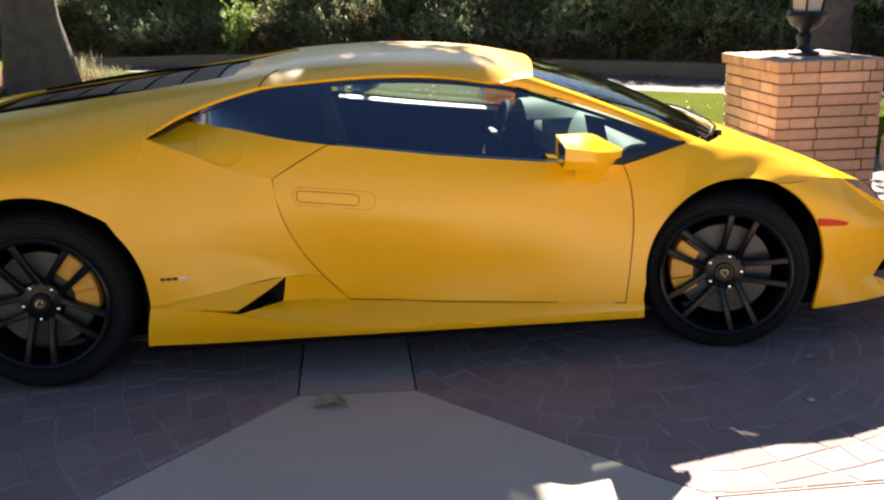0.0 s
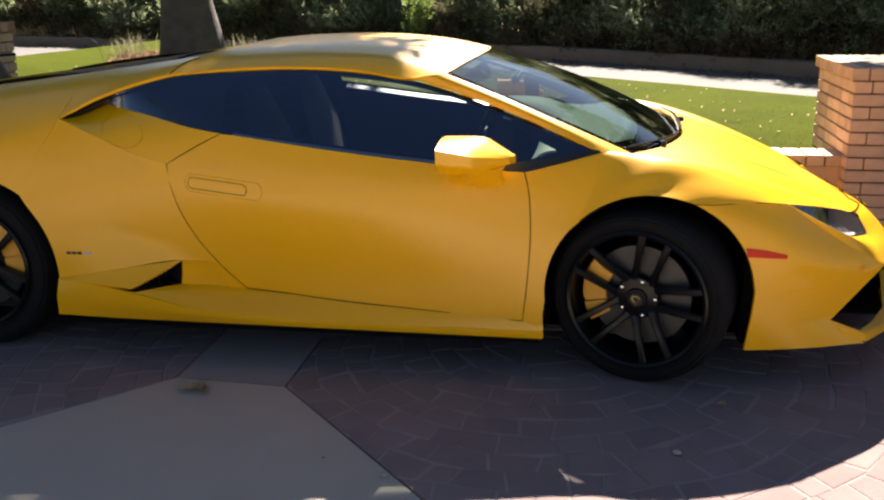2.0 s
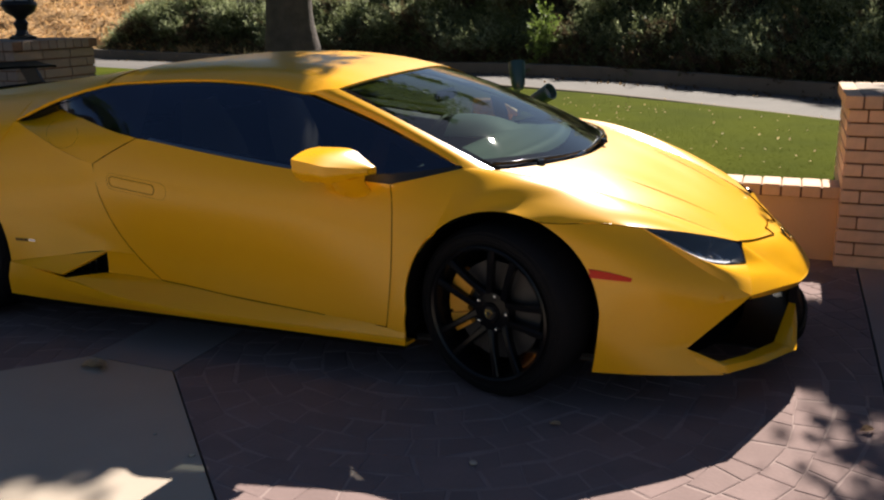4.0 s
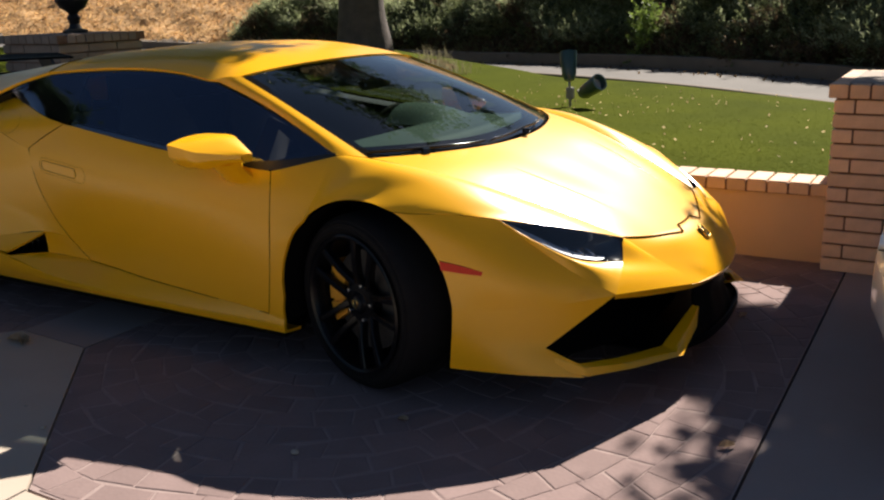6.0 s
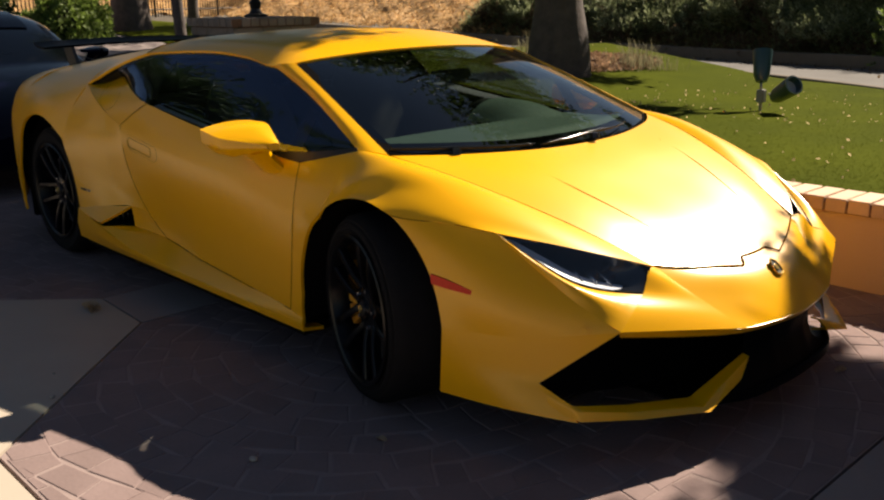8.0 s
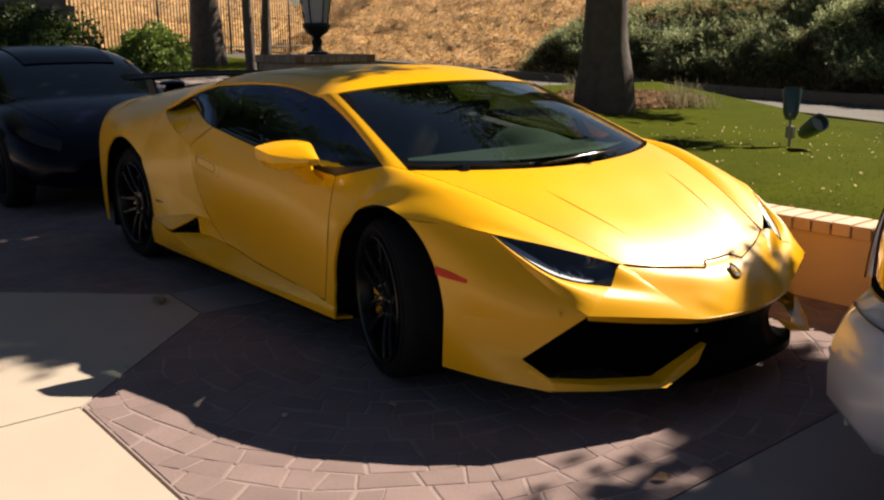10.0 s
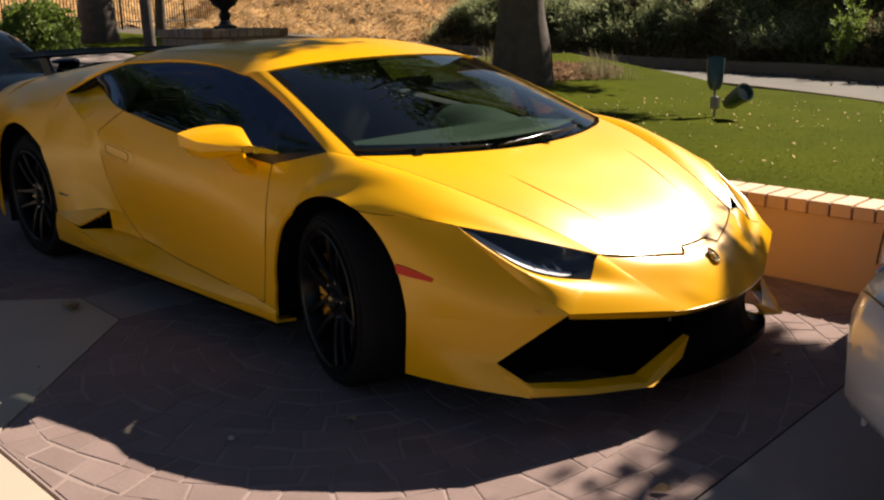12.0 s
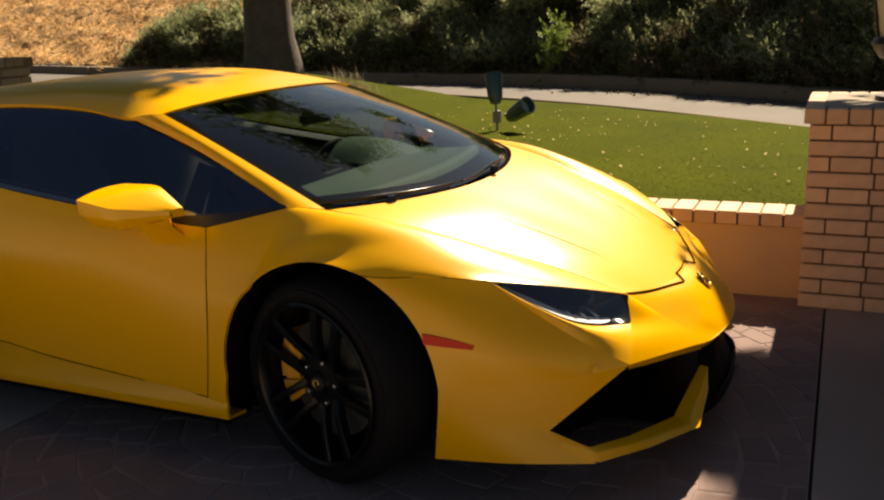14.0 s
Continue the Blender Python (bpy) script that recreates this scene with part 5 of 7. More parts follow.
def stone(poly, z0, z1, bm):
    """One stone: its sides, a small bevel and its top."""
    n = len(poly)
    cx, cy = sum(p[0] for p in poly) / n, sum(p[1] for p in poly) / n
    lo = [bm.verts.new((x, y, z0)) for x, y in poly]
    mid = [bm.verts.new((x, y, z1 - 0.0015)) for x, y in poly]
    hi = [bm.verts.new((x + (cx - x) * 0.06, y + (cy - y) * 0.06, z1)) for x, y in poly]
    for r, q in ((lo, mid), (mid, hi)):
        for i in range(n):
            bm.faces.new((r[i], r[(i + 1) % n], q[(i + 1) % n], q[i]))
    bm.faces.new(hi)


rng = np.random.default_rng(3)
near_stones, far_stones = [], []
FAN, RING = (0.95, -0.62), 0.112
jit = rng.uniform(-1, 1, (80, 460, 2))
for ring in range(1, 72):
    r0 = ring * RING
    count = max(6, int(2 * math.pi * (r0 + RING / 2) / 0.142))
    off = rng.uniform(0, 1)
    for k in range(count):
        pts = []
        for dr, dk in ((0, 0), (0, 1), (1, 1), (1, 0)):
            a = 2 * math.pi * ((k + dk + off) % count) / count + 0.25 * 2 * math.pi / count * math.sin(2.3 * ring + 1.9 * (k + dk) + 0.8 * dr)
            r = r0 + dr * RING + 0.013 * math.sin(2.1 * (k + dk) * 12 / count * 3.1 + 1.7 * (ring + dr))
            pts.append((FAN[0] + r * math.cos(a), FAN[1] + r * math.sin(a)))
        cx, cy = sum(p[0] for p in pts) / 4, sum(p[1] for p in pts) / 4
        jx, jy = jit[ring % 80, k % 460] * 0.005
        pts = [(x + (cx - x) * 0.062 + jx, y + (cy - y) * 0.055 + jy) for x, y in pts]
        pts = clip(pts, 1, 0, 2.695)
        pts = pts and clip(pts, 0, 1, 1.41)
        if not pts:
            continue
        if cx < -0.16:
            pts = clip(pts, 1, 0, -0.382)
            pts = pts and clip(pts, 1.045, -1, 0.733 - 0.016)
        else:
            pts = clip(pts, -1, 0, -0.072)
            pts = pts and (clip(pts, -0.85, -0.806, -0.85 * APEX[0] - 0.806 * APEX[1] - 0.010) if cx < 0.95 else pts)
        pts = pts and clip(pts, 0, -1, 1.975)
        if len(pts) < 3 or abs(sum(p[0] * q[1] - q[0] * p[1] for p, q in zip(pts, pts[1:] + pts[:1]))) < 0.003:
            continue
        zt = 0.0 + 0.0006 * math.sin(5 * cx + 3 * cy)
        if cx < -6:
            continue
        (near_stones if cy < -1.0 and 0.6 < cx < 2.7 and len(near_stones) < 300 else far_stones).append((pts, zt))
far_bm = bmesh.new()
for pts, zt in far_stones:
    stone(pts, -0.02, zt, far_bm)
rest = part("paving_stones", far_bm, STONE_FAR, paving, "reddish stamped stones away from the car", smooth=False)
tagged(rest, kind="stuff")
fallen = near_stones

# ---- low wall, pillars, lawn ----
wall = part("garden_wall", box((-2.95, 1.42, -0.05), (2.60, 1.60, 0.352), 0.004), STUCCO)
tagged(wall, "low peach stucco wall with a brick coping", "wall", "", "structure")


def brick_mesh(name, lx, ly, lz, material):
    bm = box((0, 0, 0), (lx, ly, lz), 0.003)
    me = bpy.data.meshes.new(name)
    bm.to_mesh(me)
    bm.free()
    me.materials.append(material)
    return me


LATER = []  # bricks and stones, linked at the end
cap_me = brick_mesh("cap_brick", 0.095, 0.235, 0.064, CAPBRICK)
for k in range(53):
    LATER.append(("coping_brick", cap_me, (-2.935 + 0.1045 * k, 1.392, 0.354 + 0.001 * math.sin(9 * k)), (0, 0, 0.4 * math.sin(5 * k)), wall))
part("coping_mortar", box((-2.94, 1.405, 0.350), (2.595, 1.615, 0.408)), MORTAR, wall)

COURSE = 0.0717
ROWS_OF = 12


def pillar(x0, y0, w, d, z0, label, face, cap):
    """A square brick pillar with a soldier-course cap and a flat top."""
    p = thing("brick_pillar", label, "pillar", "gate pillars", at=(x0 + w / 2, y0 + d / 2, z0))
    o = Vector((-w / 2, -d / 2, 0))
    part("core", box(o + Vector((0.012, 0.012, -0.05)), o + Vector((w - 0.012, d - 0.012, COURSE * ROWS_OF + 0.01))), MORTAR, p)
    L, T, H = 0.285, 0.09, COURSE - 0.010
    meshes = {}

    def lay(x, y, z, lx, ly, lz, name="brick", m=face):
        key = (round(lx, 3), round(ly, 3), round(lz, 3))
        if key not in meshes:
            meshes[key] = brick_mesh(name, lx, ly, lz, m)
        LATER.append((name, meshes[key], (o.x + x, o.y + y, z), (0, 0, 0), p))

    for c in range(ROWS_OF):
        z = c * COURSE
        # front and back run over the corners on even courses, the sides on odd ones
        for along, across, flip in ((w, d, 0), (d, w, 1)):
            for far in (0, 1):
                full = (c + flip) % 2 == 0
                a, b = (0.0, along) if full else (T + 0.008, along - T - 0.008)
                pos = a
                first = L if full else L * 0.6
                while pos < b - 0.02:
                    length = min(first, b - pos)
                    if b - pos - length < 0.05:
                        length = b - pos
                    if flip:
                        lay(0 if not far else w - T, pos, z, T, length - (0.008 if pos + length < b - 0.001 else 0), H)
                    else:
                        lay(pos, 0 if not far else d - T, z, length - (0.008 if pos + length < b - 0.001 else 0), T, H)
                    pos += length
                    first = L
    z = ROWS_OF * COURSE
    part("cap_mortar", box(o + Vector((-0.018, -0.018, z)), o + Vector((w + 0.018, d + 0.018, z + 0.060))), MORTAR, p)
    n = 8
    for k in range(n):
        s = (w + 0.05) / n
        for far in (0, 1):
            lay(-0.025 + s * k, -0.025 if not far else d - 0.065, z, s - 0.009, 0.09, 0.066, "cap_brick", cap)
    n = 8
    for k in range(n):
        s = (d - 0.14) / n
        for far in (0, 1):
            lay(-0.025 if not far else w - 0.065, 0.07 + s * k, z, 0.09, s - 0.009, 0.066, "cap_brick", cap)
    part("top_slab", box(o + Vector((0.05, 0.05, z + 0.04)), o + Vector((w - 0.05, d - 0.05, z + 0.068)), 0.004), GREYWALL, p)
    return p


pillar(2.585, 1.295, 0.70, 0.835, 0.0, "orange brick gate pillar with a soldier-course cap", BRICK, CAPBRICK)
pillar_l = pillar(-3.75, 1.295, 0.70, 0.835, 0.255, "brick gate pillar with tree shade put into its grey-tan colour", SHADED_BRICK, SHADED_BRICK)
part("footing", box((-0.36, -0.43, -0.30), (0.36, 0.43, -0.02), 0.004), MORTAR, pillar_l)


def lantern(x, y, z):
    """A black lantern on a turned foot."""
    l_ = thing("pillar_lantern", "black iron lantern with glass panes on a brick pillar", "lantern", "pillar lanterns", at=(x, y, z))
    part("foot", lathe([(0.0, 0.0), (0.10, 0.0), (0.10, 0.02), (0.055, 0.035), (0.04, 0.07), (0.055, 0.12), (0.035, 0.15), (0.05, 0.17), (0.10, 0.20), (0.135, 0.26), (0.12, 0.29), (0.0, 0.29)], 24), IRON, l_)
    for k in range(6):
        a = math.pi * k / 3
        part("frame_bar", tube([(0.105 * math.cos(a), 0.105 * math.sin(a), 0.28), (0.16 * math.cos(a), 0.16 * math.sin(a), 0.62)], 0.007, 5), IRON, l_)
    part("pane", lathe([(0.098, 0.29), (0.152, 0.61)], 6), LANTERN, l_, "frosted glass panes")
    part("roof", lathe([(0.18, 0.61), (0.185, 0.63), (0.10, 0.74), (0.03, 0.80), (0.02, 0.86), (0.0, 0.88)], 12), IRON, l_)
    return l_


lantern(2.95, 1.72, 0.9295)
lantern(-3.37, 1.72, 1.1845)


def lawn_z(x, y):
    return 0.395 - 0.016 * (y - 1.6) - 0.012 * max(0, x - 0.0) + 0.085 * max(0.0, -x - 2.0)


FAR_EDGE = [(5.6, 3.55), (3.37, 5.10), (1.80, 6.40), (0.0, 7.60), (-2.67, 8.90), (-5.6, 9.9)]
edge = spline(FAR_EDGE, 40)
near = np.stack([np.linspace(3.25, -5.6, 40), np.full(40, 1.60)], 1)
near[:3, 1] = (2.15, 2.0, 1.8)
g = np.zeros((24, 40, 3))
for i, w in enumerate(np.linspace(0, 1, 24)):
    xy = near * (1 - w) + edge * w
    for j in range(40):
        x, y = xy[j]
        g[i, j] = (x, y, lawn_z(x, y) + 0.012 * noise.noise(Vector((x, y, 0)) * 0.9))
face_sheet("lawn", g, TURF, "structure", "short bright green turf behind the wall", "lawn", thick=0.3)
tri_pts = []
while len(tri_pts) < 90000:
    i, j = int(rng.integers(0, 23)), int(rng.integers(0, 39))
    if rng.random() > 1.15 - i / 30:
        continue
    u, v = rng.random(2)
    p = (g[i, j] * (1 - u) + g[i + 1, j] * u) * (1 - v) + (g[i, j + 1] * (1 - u) + g[i + 1, j + 1] * u) * v
    tri_pts.append(p)
tp = np.array(tri_pts)
ang = rng.uniform(0, 2 * math.pi, len(tp))
hgt = rng.uniform(0.001, 0.004, len(tp))
dx, dy = np.cos(ang) * 0.004, np.sin(ang) * 0.004
lean = rng.normal(0, 0.010, (len(tp), 2))
v = np.stack([tp + np.stack([dx, dy, 0 * dx], 1), tp - np.stack([dx, dy, 0 * dx], 1), tp + np.stack([lean[:, 0], lean[:, 1], hgt], 1)], 1).reshape(-1, 3)
me = bpy.data.meshes.new("turf_blades")
me.from_pydata(v.tolist(), [], np.arange(len(v)).reshape(-1, 3).tolist())
me.materials.append(BLADE)
tagged(new("turf_blades", me), "short green blades of the turf", "grass", "", "stuff")
near_lamp = tp[np.hypot(tp[:, 0] + 0.3, tp[:, 1] - 5.2) < 1.5]
sel = np.concatenate([tp[rng.choice(len(tp), 240)], near_lamp[rng.choice(len(near_lamp), 110)]])
sel[:, 2] += 0.022
leaves("fallen_lawn_leaves", sel, 0.026, DRYLEAF, rng=rng)
tagged(bpy.data.objects["fallen_lawn_leaves"], "small pale dry leaves lying on the turf", "leaves", "", "stuff")

# ---- street, kerb, hedge ----
NEAR_E = [(9.0, 1.6, 0.12), (5.6, 3.55, 0.14), (3.37, 5.10, 0.17), (0.0, 7.60, 0.19), (-5.6, 9.9, 0.19), (-11.0, 10.4, 0.32), (-26.0, 12.0, 0.60)]
FAR_E = [(12.0, 3.2, 0.03), (7.6, 5.9, 0.06), (4.1, 8.6, 0.10), (-1.4, 12.2, 0.13), (-6.6, 14.0, 0.08), (-12.2, 14.3, 0.20), (-27.0, 15.0, 0.55)]
face_sheet("road", surface([NEAR_E, FAR_E], 60, 10), ASPHALT, "structure", "pale worn asphalt lane between lawn and hedge", "road", thick=0.12)
edging = tube([(x, y, z + 0.10) for x, y, z in NEAR_E[:5]], 0.03, 4, 40)
tagged(part("lawn_edging", edging, KERB), "pale concrete strip along the lawn's edge", "edging", "", "structure")
kb = surface([[(x, y, z - 0.1) for x, y, z in FAR_E], [(x, y, z + 0.20) for x, y, z in FAR_E], [(x + 0.05, y + 0.12, z + 0.21) for x, y, z in FAR_E], [(x + 0.05, y + 0.30, z - 0.1) for x, y, z in FAR_E]], 60, 2, straight=True)
tagged(part("kerb", skin(kb, 1, 0.0), KERB), "grey concrete kerb below the hedge", "kerb", "", "structure")
litter = []
near_, far_ = spline(NEAR_E, 200), spline(FAR_E, 200)
for k in range(800):
    i_, w_ = int(rng.integers(0, 130)), 1 - abs(rng.normal(0, 0.09)) - 0.02
    litter.append(near_[i_] * (1 - w_) + far_[i_] * w_ + np.array((rng.normal(0, 0.15), rng.normal(0, 0.15), 0.02)))
leaves("road_litter", litter, 0.05, LEAF_BROWN, rng=rng)
tagged(bpy.data.objects["road_litter"], "brown leaves and twigs swept along the lane's edge", "leaves", "", "stuff")

hedge = thing("hedge", "tall untrimmed green shrub hedge with brown twigs", "hedge")
line = spline(FAR_E[:5] + [(-14.1, 14.35, 0.24)], 200)
HEDGE_END = 198


def hedge_point(t, up, back):
    i = t * HEDGE_END
    k = min(int(i), HEDGE_END - 1)
    p = line[k] * (1 - (i - k)) + line[k + 1] * (i - k)
    d = line[k + 1] - line[k]
    nrm = np.array((d[1], -d[0], 0)) / math.hypot(d[0], d[1])
    if nrm[1] < 0:
        nrm = -nrm
    return p + nrm * (0.25 + back) + np.array((0, 0, up))


def hedge_front(t, h):
    """How far back the hedge's face lies at a height."""
    lump = 0.66 * noise.noise(Vector((t * 26, h * 1.5, 1))) + 0.30 * noise.noise(Vector((t * 70, h * 3.5, 7)))
    w_ = min(1.0, max(0.0, (t - 0.35) / 0.2))
    full_ = (0.70 + 0.36 * w_) * 2.75
    return 0.10 + 0.24 * min(h, 0.6) / 0.6 + (full_ - 0.24) / 2.15 * max(0.0, h - 0.6) + (0.6 + 0.55 * h) * lump


def hedge_height(t):
    """The hedge is tall along the lane and sinks towards its end, where the hillside shows over it."""
    return float(np.interp(t, (0.0, 0.62, 0.72, 0.80, 0.90, 1.0), (4.9, 4.9, 2.7, 2.1, 1.75, 1.4)))


# dark sheet behind the sprigs, painted as the hedge's inner shade
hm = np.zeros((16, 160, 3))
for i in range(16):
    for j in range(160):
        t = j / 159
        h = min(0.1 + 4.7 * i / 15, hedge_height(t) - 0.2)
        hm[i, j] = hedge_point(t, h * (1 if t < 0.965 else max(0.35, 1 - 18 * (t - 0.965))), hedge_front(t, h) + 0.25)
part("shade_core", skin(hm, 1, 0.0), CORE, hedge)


def sprigs(name, bases, dirs, length, leaf, wide, per, material, parent=None, label="", rng=None):
    """Feathery twigs: narrow leaflets set round a bent stem, the stem itself not built."""
    n = len(bases)
    d = dirs / np.linalg.norm(dirs, axis=1)[:, None]
    side = np.cross(d, rng.normal(size=(n, 3)))
    side /= np.linalg.norm(side, axis=1)[:, None]
    other = np.cross(d, side)
    ln = length * rng.uniform(0.6, 1.35, (n, 1))
    bend = rng.normal(0, 0.16, (n, 3)) + np.array((0, 0, -0.10))
    quads = []
    for j in range(per):
        w = (j + 0.8) / per
        a = 2.4 * j + 0.3
        out_ = side * math.cos(a) + other * math.sin(a)
        p = bases + d * ln * w + bend * ln * w * w
        aim = d * 0.75 + out_ * (0.95 - 0.45 * w) + rng.normal(0, 0.18, (n, 3))
        aim /= np.linalg.norm(aim, axis=1)[:, None]
        flat = np.cross(aim, out_ + rng.normal(0, 0.5, (n, 3)))
        flat /= np.linalg.norm(flat, axis=1)[:, None]
        l_ = leaf * (1.15 - 0.5 * w) * rng.uniform(0.7, 1.3, (n, 1))
        quads.append(np.stack([p, p + aim * l_ * 0.45 + flat * wide, p + aim * l_, p + aim * l_ * 0.45 - flat * wide], 1))
    v = np.concatenate(quads).reshape(-1, 3)
    me = bpy.data.meshes.new(name)
    count = len(v) // 4
    me.vertices.add(len(v))
    me.vertices.foreach_set("co", v.ravel())
    me.loops.add(len(v))
    me.loops.foreach_set("vertex_index", np.arange(len(v)))
    me.polygons.add(count)
    me.polygons.foreach_set("loop_start", np.arange(count) * 4)
    me.polygons.foreach_set("loop_total", np.full(count, 4))
    me.update(calc_edges=True)
    me.materials.append(material)
    ob = new(name, me)
    if parent:
        ob.parent = parent
    if label:
        tagged(ob, label)
    return ob


kinds = {"foliage": ([], []), "young_growth": ([], []), "dry_brush": ([], [])}
for k in range(46000):
    t = rng.random() ** 0.85
    h = rng.random() ** 1.1 * 2.9 if k % 5 else 2.7 + 2.2 * rng.random()
    top = 1 if t < 0.965 else max(0.30, 1 - 20 * (t - 0.965))
    if h > hedge_height(t) + 0.3 * noise.noise(Vector((t * 60, 0, 5))) + rng.normal(0, 0.07):
        continue
    off = rng.normal(0.02, 0.10)
    p = hedge_point(t, 0.05 + h * top, hedge_front(t, h) + off)
    q = hedge_point(t, 0.05 + h * top, hedge_front(t, h) - 0.3)
    d = (q - p) * 1.6 + np.array((0, 0, 0.75)) + rng.normal(0, 0.42, 3)
    dry = noise.noise(Vector((t * 40, h * 2.2, 3)))
    bulge = -noise.noise(Vector((t * 26, h * 1.5, 1)))
    # brown in dry patches; the brown at the foot stands for its shade
    if (dry > 0.24 or h < 0.35) and rng.random() < 0.65:
        kind_ = "dry_brush"
    # bulging outer sprigs take the pale leaf, as if the sun caught them
    elif off < 0.0 and h > 0.3 and rng.random() < 0.45 + 1.1 * bulge:
        kind_ = "young_growth"
    else:
        kind_ = "foliage"
    kinds[kind_][0].append(p)
    kinds[kind_][1].append(d)
for (kind_, (at_, to_)), (material_, label_) in zip(kinds.items(), ((LEAF, ""), (LEAF_SUNLIT, "grey-green outer sprigs with sunlight put into their pale colour"), (LEAF_BROWN, "dry brown twigs and seed heads, more at the foot for its shade"))):
    sprigs(kind_, np.array(at_), np.array(to_), 0.30, 0.085, 0.0105, 15, material_, hedge, label_, rng)


def shrub(name, label, x, y, z, rx, ry, rz, n, material, size=0.07, seed=1):
    r_ = np.random.default_rng(seed)
    b = thing(name, label, "bush", at=(x, y, z))
    d = r_.normal(size=(n, 3))
    d /= np.linalg.norm(d, axis=1)[:, None]
    d[:, 2] = np.abs(d[:, 2])
    lump = np.array([1 + 0.28 * noise.noise(Vector(q) * 2.4 + Vector((seed, 0, 0))) for q in d])
    rad = lump * r_.uniform(0.78, 1.03, n)
    leaves("foliage", d * rad[:, None] * np.array((rx, ry, rz)), size, material, b, rng=r_)
    # near-black lump inside the bush, painted as its inner shade
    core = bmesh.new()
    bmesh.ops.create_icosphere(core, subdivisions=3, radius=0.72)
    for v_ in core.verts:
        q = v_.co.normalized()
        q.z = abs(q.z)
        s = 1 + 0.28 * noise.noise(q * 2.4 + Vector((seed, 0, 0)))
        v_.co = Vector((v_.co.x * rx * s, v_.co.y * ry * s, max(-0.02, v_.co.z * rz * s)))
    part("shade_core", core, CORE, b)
    return b


# the fresh bright shrub that stands out of the hedge
bright = thing("bright_shrub", "fresh light green shrub growing out of the hedge", "bush", at=(-2.06, 12.72, 0.36))
r_bright = np.random.default_rng(4)
at_ = r_bright.normal(0, 1, (90, 3)) * np.array((0.11, 0.10, 0.20)) + np.array((0, 0, 0.36))
sprigs("foliage", at_, at_ * np.array((1.5, 1.5, 0.2)) + np.array((0, 0, 0.35)) + r_bright.normal(0, 0.15, (90, 3)), 0.24, 0.085, 0.017, 12, LEAF_LIGHT, bright, rng=r_bright)
part("stem", tube([(0, 0, -0.30), (0.02, 0.0, 0.10), (-0.02, 0.01, 0.42)], (0.015, 0.010, 0.004), 6, 8), BARK, bright)


# ---- slope, trees, fence, house ----
HILL_B = [[(-27.5, 16.5, 0.8), (-28.5, 10.0, 0.85), (-29.5, 3.0, 0.9), (-30.0, -8.0, 0.9)], [(-31.0, 18.0, 2.2), (-32.0, 10.0, 2.3), (-33.0, 2.0, 2.3), (-34.0, -9.0, 2.3)], [(-40.0, 20.0, 6.0), (-42.0, 10.0, 6.2), (-44.0, 0.0, 6.2), (-46.0, -10.0, 6.2)]]
HILL = [[(-8.5, 14.7, 0.22), (-12.5, 14.62, 0.37), (-20.0, 15.0, 0.56), (-34.0, 15.6, 0.9)], [(-8.0, 17.5, 1.0), (-12.5, 17.5, 1.5), (-20.5, 18.0, 1.8), (-36.0, 19.0, 2.0)],
        [(-6.0, 22.0, 3.0), (-13.0, 23.0, 3.8), (-21.0, 24.0, 4.2), (-40.0, 26.0, 4.6)], [(-3.0, 32.0, 7.0), (-14.0, 34.0, 8.0), (-24.0, 36.0, 8.5), (-50.0, 40.0, 9.0)]]
hg = surface(HILL, 200, 130)
for row in hg:
    for q in row:
        q[2] += 0.14 * noise.noise(Vector(q) * 0.9) + 0.12 * noise.noise(Vector(q) * 2.6) + 0.06 * noise.noise(Vector(q) * 6.0)
face_sheet("hillside", hg, STRAW, "structure", "dry straw-coloured bare hillside", "hillside")
hb = surface(HILL_B, 150, 90)
for row in hb:
    for q in row:
        q[2] += 0.16 * noise.noise(Vector(q) * 0.8) + 0.14 * noise.noise(Vector(q) * 2.2)
face_sheet("hillside", hb, STRAW, "structure", "dry straw-coloured bare hillside", "hillside")
sp_ = np.concatenate([hg[:86].reshape(-1, 3), hb[:60].reshape(-1, 3)])
st = sp_[rng.integers(0, len(sp_), 70000)] + rng.normal(0, 0.16, (70000, 3)) * np.array((1, 1, 0.1)) + np.array((0, 0, 0.02))
leaves("straw_tufts", st, 0.20, STRAWBIT, rng=rng, squash=0.28)
tagged(bpy.data.objects["straw_tufts"], "loose dry straw over the hillside", "straw", "", "stuff")
PATH_NEAR = [(-4.6, 1.9, 0.16), (-9.0, 1.4, 0.36), (-16.0, 1.0, 0.66), (-34.0, 0.0, 0.9)]
PATH_FAR = [(-5.4, 5.2, 0.27), (-9.5, 5.2, 0.46), (-14.5, 5.6, 0.66), (-34.0, 6.0, 0.92)]
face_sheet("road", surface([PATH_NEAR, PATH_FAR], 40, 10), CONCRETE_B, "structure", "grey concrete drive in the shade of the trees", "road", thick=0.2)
VERGE = [[(x, y, z + 0.012) for x, y, z in PATH_FAR], [(-5.6, 7.0, 0.28), (-9.5, 7.2, 0.48), (-16.0, 7.6, 0.78), (-34.0, 8.2, 0.95)], [(-5.5, 9.95, 0.20), (-10.9, 10.5, 0.33), (-18.0, 11.2, 0.46), (-34.0, 12.2, 0.85)]]
face_sheet("verge", surface(VERGE, 40, 24), TURF, "structure", "shaded grass verge beside the lane", "verge", thick=0.2)


